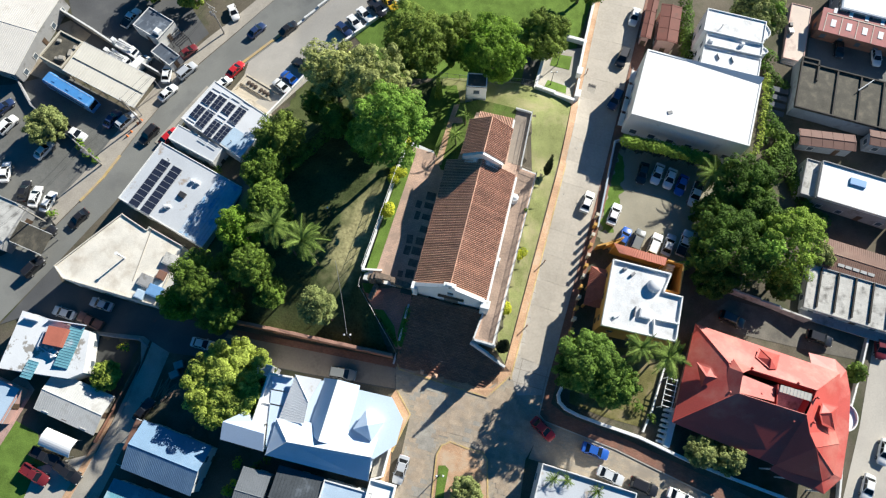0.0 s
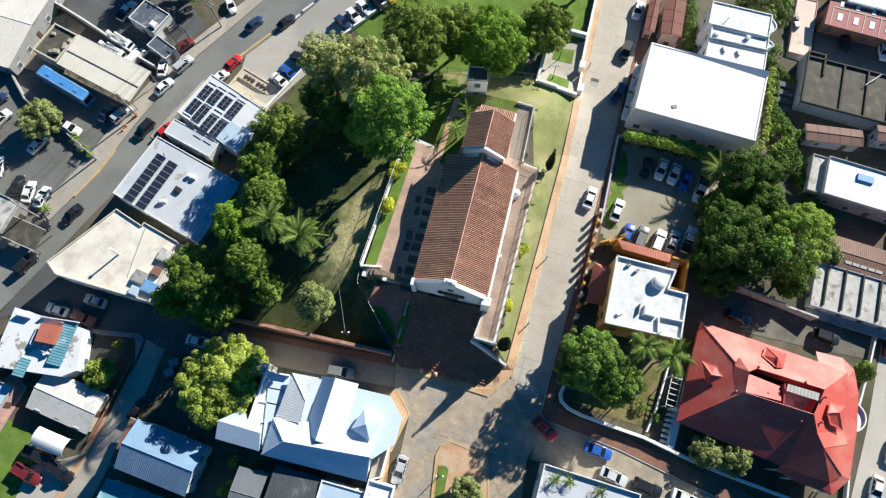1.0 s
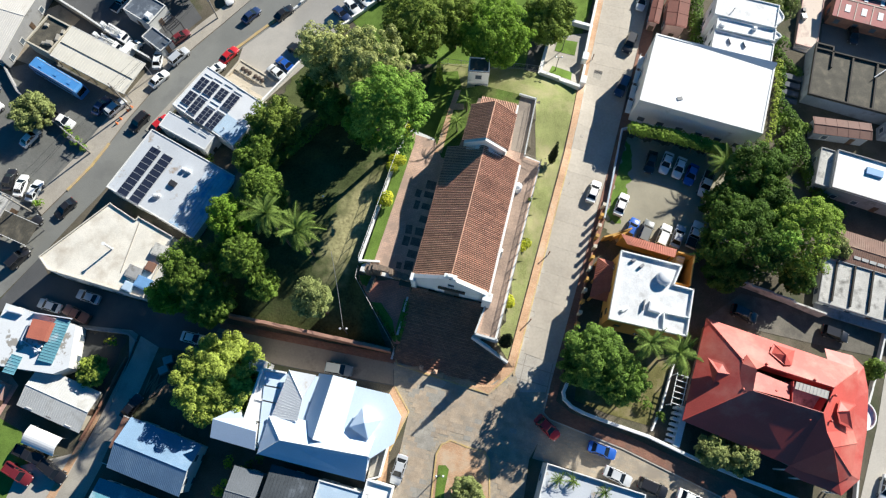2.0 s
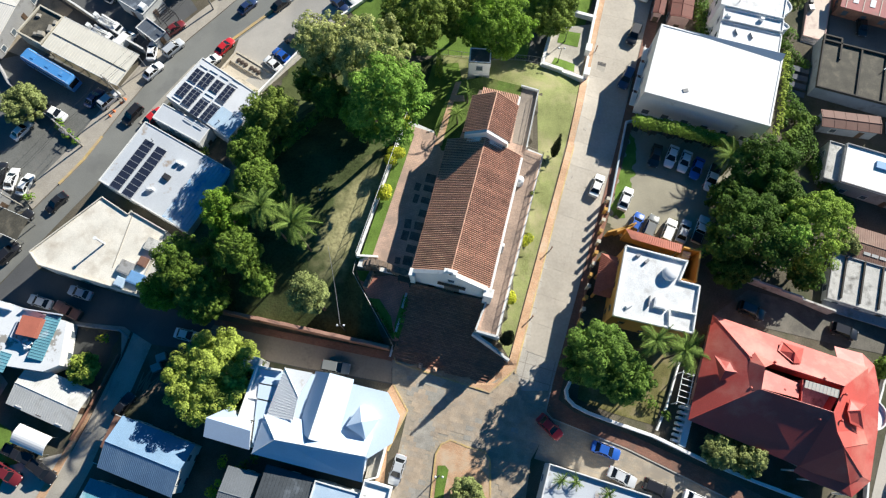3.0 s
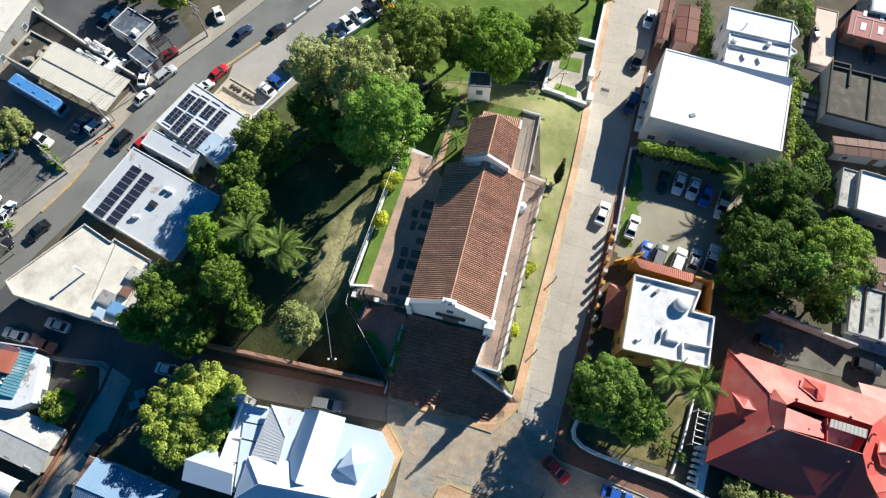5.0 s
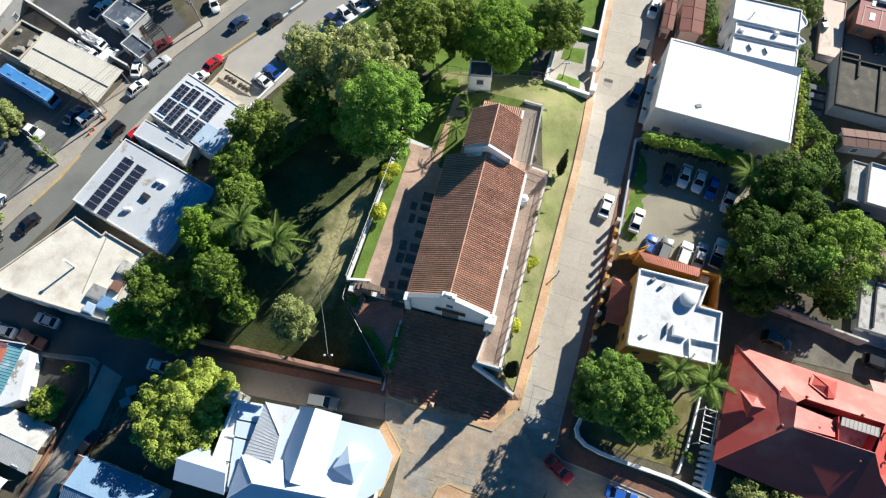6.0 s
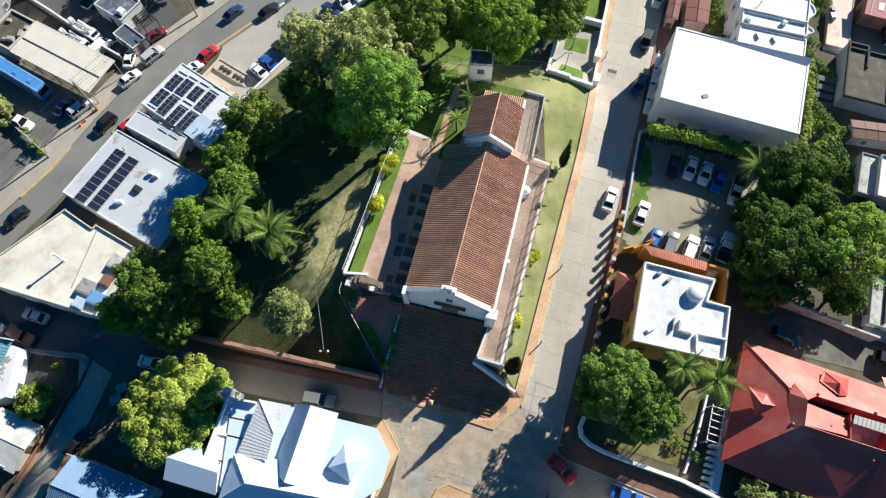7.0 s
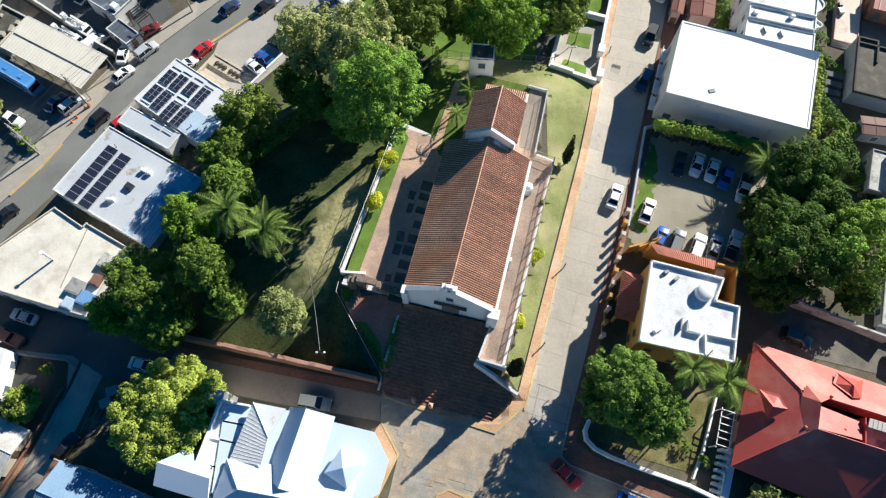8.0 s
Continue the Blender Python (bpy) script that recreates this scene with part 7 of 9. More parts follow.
# stations: x, half width, underside, top edge
SHAPES = {
    "sedan": dict(st=[(-2.2, .70, .40, .78), (-2.08, .82, .30, .92), (-1.4, .88, .24, .98), (0, .89, .24, .96), (1.0, .88, .24, .92), (1.8, .84, .28, .80), (2.1, .74, .34, .66), (2.2, .62, .40, .56)],
                  cab=(-1.62, -1.02, 0.22, 1.02, .80, .60, .95, 1.43), axle=(-1.32, 1.33), r=.31),
    "suv": dict(st=[(-2.25, .78, .45, .95), (-2.15, .88, .36, 1.08), (-1.4, .92, .32, 1.12), (0, .93, .32, 1.12), (1.0, .92, .32, 1.08), (1.9, .88, .36, .98), (2.15, .80, .42, .85), (2.25, .70, .5, .72)],
                cab=(-2.1, -1.85, 0.35, 1.05, .86, .68, 1.10, 1.72), axle=(-1.38, 1.40), r=.36),
    "van": dict(st=[(-2.4, .82, .40, 1.0), (-2.3, .92, .34, 1.1), (-1.4, .95, .30, 1.12), (0, .95, .30, 1.12), (1.2, .94, .30, 1.1), (2.0, .90, .34, 1.0), (2.25, .82, .40, .86), (2.35, .72, .46, .74)],
                cab=(-2.36, -2.25, 1.0, 1.75, .93, .80, 1.10, 2.0), axle=(-1.45, 1.5), r=.34),
    "pickup": dict(st=[(-2.6, .82, .48, .98), (-2.5, .90, .42, 1.02), (-1.4, .92, .36, 1.02), (0, .93, .36, 1.02), (1.2, .92, .36, 1.0), (2.2, .88, .40, .94), (2.5, .80, .44, .84), (2.6, .70, .5, .74)],
                   cab=(-0.75, -0.55, 0.55, 1.15, .84, .68, 1.0, 1.68), axle=(-1.6, 1.62), r=.38),
}
CARS = {}


def loft(bm, rings):
    rows = [[bm.verts.new(p) for p in r] for r in rings]
    n = len(rows[0])
    for a, b in zip(rows, rows[1:]):
        for i in range(n):
            bm.faces.new((a[i], a[(i + 1) % n], b[(i + 1) % n], b[i]))
    bm.faces.new(rows[0][::-1])
    bm.faces.new(rows[-1])


def car(kind, colour):
    """A vehicle that looks along +x and stands on z = 0, with its parts."""
    S = SHAPES[kind]
    pm = PAINT_MATS[colour]
    t = thing("pickup_truck" if kind == "pickup" else "van" if kind == "van" else "car", pose(0, 0, 0), f"{WORDS[colour]} {'pickup truck' if kind == 'pickup' else 'panel van' if kind == 'van' else 'family car' if kind == 'sedan' else 'sport utility car'} ", "pickup" if kind == "pickup" else "van" if kind == "van" else "car", "town vehicles")
    bm = bmesh.new()
    rings = []
    for x, w, z0, z1 in S["st"]:
        m = z0 + (z1 - z0) * 0.55
        rings.append([(x, -w * .9, z0), (x, -w, m), (x, -w * .96, z1 - .05), (x, -w * .85, z1), (x, w * .85, z1), (x, w * .96, z1 - .05), (x, w, m), (x, w * .9, z0)])
    loft(bm, rings)
    b = part("body", bm, pm, t)
    b.data.polygons.foreach_set("use_smooth", [True] * len(b.data.polygons))
    b.data.set_sharp_from_angle(angle=radians(28))
    x0, x1, x2, x3, wb, wr, zb, zr = S["cab"]
    B = [(x0, -wb, zb), (x3, -wb, zb), (x3, wb, zb), (x0, wb, zb)]
    T = [(x1, -wr, zr), (x2, -wr, zr), (x2, wr, zr), (x1, wr, zr)]
    for name, q in (("side_window", (B[0], B[1], T[1], T[0])), ("windscreen", (B[1], B[2], T[2], T[1])), ("side_window", (B[2], B[3], T[3], T[2])), ("rear_window", (B[3], B[0], T[0], T[3]))):
        bm = bmesh.new()
        c = sum((Vector(p) for p in q), Vector()) / 4
        inner = [Vector(p).lerp(Vector((0, 0, 0.9)), 0.05) for p in q]
        o4, i4 = [bm.verts.new(p) for p in q], [bm.verts.new(p) for p in inner]
        bm.faces.new(o4)
        bm.faces.new(i4[::-1])
        for i in range(4):
            bm.faces.new((o4[i], o4[(i + 1) % 4], i4[(i + 1) % 4], i4[i]))
        part(name, bm, pm if (kind == "van" and name != "windscreen") else CAR_GLASS, t)
    bm = bmesh.new()
    rr = [[(x1 - .06, -wr * 1.03, zr - .03), (x2 + .05, -wr * 1.03, zr - .03), (x2 + .05, wr * 1.03, zr - .03), (x1 - .06, wr * 1.03, zr - .03)],
          [(x1, -wr * .97, zr + .03), (x2 - .02, -wr * .97, zr + .03), (x2 - .02, wr * .97, zr + .03), (x1, wr * .97, zr + .03)]]
    loft(bm, rr)
    part("roof", bm, pm, t)
    for s in (-1, 1):
        xm = (x1 + x2) / 2
        for a, b in ((B[1], T[1]), (B[0], T[0]), ((xm, wb, zb), (xm, wr, zr))):
            bm = bmesh.new()
            rod(bm, (a[0], s * abs(a[1]), a[2]), (b[0], s * abs(b[1]), b[2]), .05, n=4)
            part("pillar", bm, pm, t)
        bm = bmesh.new()
        box(bm, x3 - .25, s * (wb + .14), zb, .12, .2, .14, bev=.03)
        part("wing_mirror", bm, pm, t)
        xa, za = S["st"][-2][0], S["st"][-2][3]
        bm = bmesh.new()
        box(bm, xa - .02, s * S["st"][-2][1] * .78, za - .14, .16, .3, .13, s * -20, bev=.03)
        part("headlight", bm, LAMP_W, t)
        bm = bmesh.new()
        box(bm, S["st"][0][0] + .06, s * S["st"][0][1] * .85, S["st"][0][3] - .1, .12, .24, .16, bev=.03)
        part("tail_light", bm, LAMP_R, t)
        for ax in S["axle"]:
            bm = bmesh.new()
            wy = s * (S["st"][3][1] - .08)
            bmesh.ops.create_cone(bm, cap_ends=True, segments=14, radius1=S["r"], radius2=S["r"], depth=.22, matrix=pose(ax, wy, S["r"], 90))
            w = part("wheel", bm, RUBBER, t)
            bm = bmesh.new()
            bmesh.ops.create_cone(bm, cap_ends=True, segments=10, radius1=S["r"] * .62, radius2=S["r"] * .55, depth=.05, matrix=pose(ax, wy + s * .12, S["r"], 90))
            part("rim", bm, STEEL, w)
    if kind == "pickup":
        bm = bmesh.new()
        box(bm, -1.68, 0, .985, 1.66, 1.4, .05)
        for x, y, sx, sy in ((-1.68, .78, 1.8, .1), (-1.68, -.78, 1.8, .1), (-2.52, 0, .1, 1.46)):
            box(bm, x, y, 1.0, sx, sy, .26)
        part("cargo_bed", bm, DARKMET if colour == "white" else pm, t, "open cargo bed")
    return t


def park(kind, x, y, heading, where="parked by the road"):
    shape, _, colour = kind.rpartition("_")
    shape = shape or "sedan"
    c, s = math.cos(radians(heading)), math.sin(radians(heading))
    zf, zb = G(x + 1.4 * c, y + 1.4 * s), G(x - 1.4 * c, y - 1.4 * s)
    m = pose(x, y, (zf + zb) / 2 + 0.07, 0, -math.degrees(math.atan2(zf - zb, 2.8)), heading)
    key = (shape, colour)
    if key not in CARS:
        c = CARS[key] = car(shape, colour)
        c.matrix_world = m
        c["kind_of_car"] = c["label"]
    else:
        c = copy_thing(CARS[key], m)
    c["label"] = (CARS[key]["kind_of_car"].strip() + " " + where)


for spot in (("darkred", -52.5, 77.9, 44), ("white", -56.1, 72.6, 90), ("white", -55.2, 68.1, 50), ("suv_silver", -52.0, 73.2, 50), ("red", -42.0, 73.2, 53), ("white", -44.3, 69.8, 45),
             ("blue", -30.5, 70.3, 137), ("white", -32.0, 68.5, 137), ("suv_black", -28.3, 73.2, 141), ("black", -31.9, 82.9, 43), ("pickup_white", -65.5, 86.3, 62), ("white", -44.3, 88.0, -65), ("red", -53.4, 58.0, 50)):
    park(*spot, "parked beside the grey asphalt road")
for spot in (("van_white", -61.7, 74.8, 56), ("navy", -65.4, 62.2, 63), ("suv_silver", -62.5, 61.8, 50), ("white", -77.6, 55.4, 56), ("suv_white", -86.0, 61.0, 54), ("navy", -87.6, 65.0, 49),
             ("white", -84.2, 50.8, 94), ("black", -79.7, 46.8, 86), ("white", -77.3, 45.6, 83), ("white", -74.6, 44.5, 73), ("pickup_white", -72.1, 59.0, -28), ("pickup_black", -73.9, 37.4, 53)):
    park(*spot, "parked in the dark asphalt yard")
for spot in (("suv_black", -74.9, 31.7, 51), ("silver", -67.7, 23.1, 163), ("pickup_brown", -62.6, 21.6, 156), ("white", -41.2, 17.1, -13), ("pickup_darkred", -67.7, -4.2, -28), ("pickup_black", -66.5, -1.3, -22),
             ("pickup_black", -62.2, -3.8, -32), ("black", -50.4, 6.2, 55), ("suv_grey", -16.4, 11.7, -10), ("silver", -6.6, -3.2, -107), ("white", 38.2, 82.2, -110), ("suv_black", 34.8, 72.3, -114), ("suv_navy", 32.5, 62.8, -117)):
    park(*spot, "parked in a narrow side street")
for spot in (("white", 25.6, 41.7, 67), ("black", 36.1, 47.5, -109), ("white", 38.8, 47.4, -114), ("white", 41.0, 46.5, -115), ("blue", 43.0, 45.3, -117), ("pickup_white", 45.4, 43.5, -115), ("blue", 31.5, 35.0, 61),
             ("suv_grey", 33.9, 34.5, 64), ("suv_white", 36.8, 33.8, 64), ("silver", 39.3, 33.8, 65), ("pickup_white", 42.2, 34.2, 64), ("white", 30.2, 39.4, 66)):
    park(*spot, "parked on the gravel car lot")
for spot in (("silver", 26.1, -4.1, -25), ("suv_black", 31.2, -5.7, -23), ("white", 36.9, -7.3, -24), ("white", 87.4, 75.4, -100), ("black", 80.3, 77.4, -100), ("darkred", 75.1, 16.6, -100), ("white", 72.2, -0.6, -113), ("white", 68.3, -6.1, -113),
             ("suv_black", 49.0, 20.9, -23), ("suv_black", 64.5, 18.0, -20), ("navy", -19.9, 80.7, -48), ("white", -17.8, 82.1, -54), ("white", -15.8, 83.8, -52), ("pickup_black", -13.2, 84.8, -54), ("pickup_yellow", -10.8, 86.0, -58)):
    park(*spot, "parked beside a garden wall")
for spot in (("suv_black", -57.5, 58.6, -126), ("black", -68.2, 41.0, -130), ("navy", -38.7, 82.9, 49), ("red", 15.9, 2.9, -45), ("blue", 24.0, -0.4, -20), ("silver", -61.1, 24.6, 162)):
    park(*spot, "driving on the open street")


def bucket_truck(x, y, heading):
    t = thing("bucket_truck", pose(x, y, G(x, y) + 0.06, 0, 0, heading), "white utility truck with a folded boom and rear box", "truck", "utility trucks")
    pm = PAINT_MATS["white"]
    bm = bmesh.new()
    loft(bm, [[(1.3, -1, .5), (1.3, -1, 2.0), (1.3, 1, 2.0), (1.3, 1, .5)], [(2.2, -1, .5), (2.1, -.95, 1.9), (2.1, .95, 1.9), (2.2, 1, .5)], [(2.9, -.95, .5), (2.8, -.9, 1.2), (2.8, .9, 1.2), (2.9, .95, .5)]])
    part("cab", bm, pm, t)
    bm = bmesh.new()
    box(bm, 2.3, 0, 1.3, .5, 1.7, .5, 0, 0, 40)
    part("windscreen", bm, CAR_GLASS, t)
    bm = bmesh.new()
    box(bm, -.8, 0, .6, 4.0, 1.9, .35)
    for s in (-1, 1):
        box(bm, -.9, s * .8, .95, 3.4, .35, .6, bev=.04)
    part("service_body", bm, pm, t)
    bm = bmesh.new()
    rod(bm, (-.8, 0, .9), (-.8, 0, 2.0), .25, n=10)
    rod(bm, (-.8, 0, 2.0), (2.2, .2, 2.4), .16, .12, n=8)
    rod(bm, (2.2, .2, 2.4), (-1.8, -.2, 2.7), .12, .1, n=8)
    part("boom", bm, pm, t)
    bm = bmesh.new()
    box(bm, -2.2, -.3, 2.2, .8, .8, 1.0, bev=.05)
    part("bucket", bm, PLASTIC, t)
    for ax in (-1.7, 2.0):
        for s in (-1, 1):
            bm = bmesh.new()
            bmesh.ops.create_cone(bm, cap_ends=True, segments=14, radius1=.45, radius2=.45, depth=.3, matrix=pose(ax, s * .85, .45, 90))
            w = part("wheel", bm, RUBBER, t)
            bm = bmesh.new()
            bmesh.ops.create_cone(bm, cap_ends=True, segments=10, radius1=.25, radius2=.22, depth=.05, matrix=pose(ax, s * 1.02, .45, 90))
            part("rim", bm, STEEL, w)


def bus(x, y, heading, L=11.6, W=2.5, H=3.1):
    """A long single-deck bus that looks along +x."""
    t = thing("bus", pose(x, y, G(x, y) + 0.06, 0, 0, heading), "long bright blue bus parked in the dark asphalt yard", "bus")
    bm = bmesh.new()
    rings = []
    for u, k, top in ((-L / 2, 0.94, H - 0.12), (-L / 2 + 0.2, 1.0, H), (L / 2 - 0.5, 1.0, H), (L / 2, 0.93, H - 0.35)):
        w = W / 2 * k
        rings.append([(u, -w, 0.35), (u, -w, top - 0.3), (u, -w + 0.22, top), (u, w - 0.22, top), (u, w, top - 0.3), (u, w, 0.35)])
    loft(bm, rings)
    part("body", bm, mat("bright blue bus paint", (0.07, 0.26, 0.58), 0.45, 0.12, 0.4, (0.20, 0.38, 0.62), 0.2, 0.5), t)
    bm = bmesh.new()
    for s in (-1, 1):
        box(bm, 0, s * (W / 2 - 0.32), H - 0.03, L - 1.0, 0.05, 0.07)
    part("roof_rail", bm, PLASTIC, t)
    for u in (-3.4, 0.2, 3.6):
        bm = bmesh.new()
        box(bm, u, 0, H, 0.8, 0.7, 0.1, bev=0.02)
        part("roof_hatch", bm, MATS["bright blue bus paint"], t)
    for s in (-1, 1):
        for i in range(8):
            bm = bmesh.new()
            box(bm, -L / 2 + 1.2 + i * 1.25, s * (W / 2 + 0.005), 1.55, 1.1, 0.03, 0.85)
            part("side_window", bm, CAR_GLASS, t)
        for u in (-3.4, 3.6):
            bm = bmesh.new()
            bmesh.ops.create_cone(bm, cap_ends=True, segments=16, radius1=.5, radius2=.5, depth=.3, matrix=pose(u, s * (W / 2 - 0.12), .5, 90))
            w = part("wheel", bm, RUBBER, t)
            bm = bmesh.new()
            bmesh.ops.create_cone(bm, cap_ends=True, segments=10, radius1=.28, radius2=.25, depth=.04, matrix=pose(u, s * (W / 2 + 0.05), .5, 90))
            part("rim", bm, STEEL, w)
    bm = bmesh.new()
    box(bm, L / 2 + 0.0, 0, 1.3, 0.06, W - 0.5, 1.2)
    part("windscreen", bm, CAR_GLASS, t)


bus(-73.9, 67.6, -31)
bucket_truck(-65.0, 78.4, -33)
bucket_truck(-66.0, 75.9, -33)


# ---------------------------------------------------------------- walls, fences, kerbs
def wall_run(name, label, category, points, h, t, material, coping=None, base_z=None, kind="structure", cap=0.1):
    """A free-standing wall along a line, stepping with the ground, one part a bay."""
    x0, y0 = points[0]
    ob = thing(name, pose(x0, y0, 0), label, category, "", kind)
    for (ax, ay), (bx, by) in zip(points, points[1:]):
        L = math.hypot(bx - ax, by - ay)
        n = max(1, round(L / 4))
        ang = math.degrees(math.atan2(by - ay, bx - ax))
        for i in range(n):
            s = (i + 0.5) / n
            px, py = ax + (bx - ax) * s, ay + (by - ay) * s
            g = (G(px, py) if base_z is None else base_z)
            bm = bmesh.new()
            box(bm, px - x0, py - y0, g - 0.6, L / n + (t if n == 1 else 0.0), t, h + 0.6, ang)
            w = part("bay", bm, material, ob)
            if coping:
                bm = bmesh.new()
                box(bm, px - x0, py - y0, g + h, L / n + 0.02, t + 0.12, cap, ang, bev=0.02)
                part("coping", bm, coping, w)
    return ob


def fence_run(label, points, h, gap_m, material, level=None, rails=(0.15, 0.95), post=0.05, plinth=0.0, category="fence", wires=0):
    x0, y0 = points[0]
    f = level or G
    ob = thing("fence", pose(x0, y0, 0), label, category)
    for (ax, ay), (bx, by) in zip(points, points[1:]):
        L = math.hypot(bx - ax, by - ay)
        n = max(1, round(L / gap_m))
        for i in range(n + 1):
            px, py = ax + (bx - ax) * i / n, ay + (by - ay) * i / n
            bm = bmesh.new()
            rod(bm, (px - x0, py - y0, f(px, py) - 0.1), (px - x0, py - y0, f(px, py) + h), post, n=6)
            part("post", bm, material, ob)
            if i == n:
                continue
            qx, qy = ax + (bx - ax) * (i + 1) / n, ay + (by - ay) * (i + 1) / n
            for r in rails:
                bm = bmesh.new()
                rod(bm, (px - x0, py - y0, f(px, py) + h * r), (qx - x0, qy - y0, f(qx, qy) + h * r), 0.035, n=5)
                part("rail", bm, material, ob)
            if wires:
                bm = bmesh.new()
                for k in range(wires):
                    s = (k + 0.5) / wires
                    wx, wy = px + (qx - px) * s, py + (qy - py) * s
                    rod(bm, (wx - x0, wy - y0, f(wx, wy) + h * rails[0]), (wx - x0, wy - y0, f(wx, wy) + h * rails[-1]), 0.012, n=3)
                part("mesh_panel", bm, material, ob)
            if plinth:
                bm = bmesh.new()
                box(bm, (px + qx) / 2 - x0, (py + qy) / 2 - y0, f((px + qx) / 2, (py + qy) / 2) - 0.5, L / n, 0.25, plinth + 0.5, math.degrees(math.atan2(by - ay, bx - ax)))
                part("plinth", bm, WHITE, ob)
    return ob


def kerb(points, material, label, half=0.11, high=0.2, name="kerb"):
    ob = ground_piece(name, strip(points, half), material, high, label, "kerb", 0.35)
    return ob


fence_run("white post fence on a low white plinth along the terrace", [(-13.3, 28.2), (-6.0, 51.9)], 2.2, 2.3, WHITE, lambda x, y: TERRACE_Z - 0.1, (0.5, 0.97), 0.05, 0.35, wires=8)
wall_run("garden_wall", "low white wall across the lawn end", "wall", [(-13.3, 28.2), (-10.2, 28.0)], 0.5, 0.3, WHITE, None, TERRACE_Z)
fence_run("grey wire fence beside the terrace patio", [(-7.7, 14.9), (-13.9, 25.6), (-13.6, 27.6)], 1.5, 1.9, STEEL, None, (0.1, 0.97), wires=8)
fence_run("weathered timber rail fence on the terrace edge", [(8.3, 15.8), (16.1, 45.2), (13.6, 46.3)], 1.3, 2.0, mat("weathered grey timber", (0.30, 0.26, 0.21), 0.85, 0.25, 0.8), lambda x, y: TERRACE_Z, (0.45, 0.95), 0.07, wires=12)
ground_piece("patio", [(-13.5, 26.6), (-13.4, 25.2), (-7.7, 15.5), (-6.9, 15.5), (-5.0, 22.4), (-5.4, 24.6)], paving("red brick patio", (0.56, 0.22, 0.15), (0.46, 0.19, 0.13), (0.2, 0.12, 0.1), 0.5, -14, 0.85, (0.3, 0.13, 0.1), 0.4), 0.06, "brown red brick patio in front of the ruined wall", "patio", 0, 1.0)
ground_piece("patio_grass", [(-11.3, 21.9), (-9.8, 21.7), (-8.0, 19.1), (-7.4, 15.8), (-7.8, 15.9)], LUSH, 0.12, "thin grass wedge beside the patio", "grass", 0, 1.0)
ground_piece("patio_grass", [(-6.1, 22.3), (-5.0, 22.2), (-5.8, 18.8), (-6.8, 15.8), (-7.2, 16.0), (-7.5, 17.7)], LUSH, 0.12, "thin grass wedge beside the stairs", "grass", 0, 1.0)
ground_piece("patio_grass", [(-13.5, 26.5), (-10.9, 26.4), (-11.5, 24.0), (-12.9, 24.6)], LUSH, 0.12, "small lawn corner of the patio", "grass", 0, 1.0)
# the pale stair walls
for a, b, hh in (((-6.25, -12.0), (-6.5, -23.0), 0.22), ((5.6, -11.8), (5.3, -17.0), 0.5)):
    st = wall_run("stair_wall", "low grey side wall of the church stairs", "wall", [tuple((CHURCH @ Vector((*a, 0))).xy), tuple((CHURCH @ Vector((*b, 0))).xy)], hh, 0.3, PLASTERB, None, None)
bm = bmesh.new()
a, b = CHURCH @ Vector((5.0, -17.0, 0)), CHURCH @ Vector((11.3, -19.3, 0))
for k in range(6):
    p, q = a.lerp(b, k / 6), a.lerp(b, (k + 1) / 6)
    m = (p + q) / 2
    top = 4.4 - 2.4 * max(0, (k - 2) / 3.5)
    box(bm, m.x, m.y, -0.4, (q - p).length + 0.01, 0.35, top + 0.4, math.degrees(math.atan2(q.y - p.y, q.x - p.x)))
single("retaining_wall", bm, PLASTERB, pose(0, 0, 0), "pale plastered retaining wall stepping down beside the stairs", "wall", "", "structure")

# parapet added to block the sun from the church stairs
wall_run("terrace_parapet", "pale parapet added at the terrace end to shade the stairs", "wall", [(8.2, 15.5), (4.8, 16.5), (6.7, 21.4)], 0.9, 0.25, PLASTERB, None, TERRACE_Z)

# ruined masonry beside the church front
t = thing("ruined_wall", CHURCH @ pose(-9.8, -11.1, TERRACE_Z), "ruined brown rubble wall with a broken arch", "ruin")
bm = bmesh.new()
for k in range(12):
    x = -3.4 + k * 0.6
    h = 2.2 + 0.9 * math.sin(k * 0.55 + 0.4) + RNG.normal() * 0.12
    y = 0.5 * math.sin(k * 0.28)
    if 4 <= k <= 5:
        box(bm, x, y, 1.9, 0.62, 0.9, h - 1.9, bev=0.05)
    else:
        box(bm, x, y, -0.6, 0.62, 0.9 + RNG.random() * 0.2, h + 0.6, RNG.normal() * 4, bev=0.05)
part("masonry", bm, RUIN, t)
bm = bmesh.new()
for k in range(5):
    box(bm, -2.3 - 0.12 * k, -0.9 - k * 0.5, -1.0, 0.6, 0.55, 2.2 - k * 0.2, RNG.normal() * 5, bev=0.05)
part("broken_buttress", bm, RUIN, t)
bm = bmesh.new()
box(bm, 2.9, -0.75, 1.4, 1.9, 0.9, 0.12)
for x in (2.1, 3.7):
    box(bm, x, -1.1, -0.6, 0.1, 0.1, 2.0)
part("lean_to_roof", bm, WOOD, t, "small grey lean-to roof by the church corner")
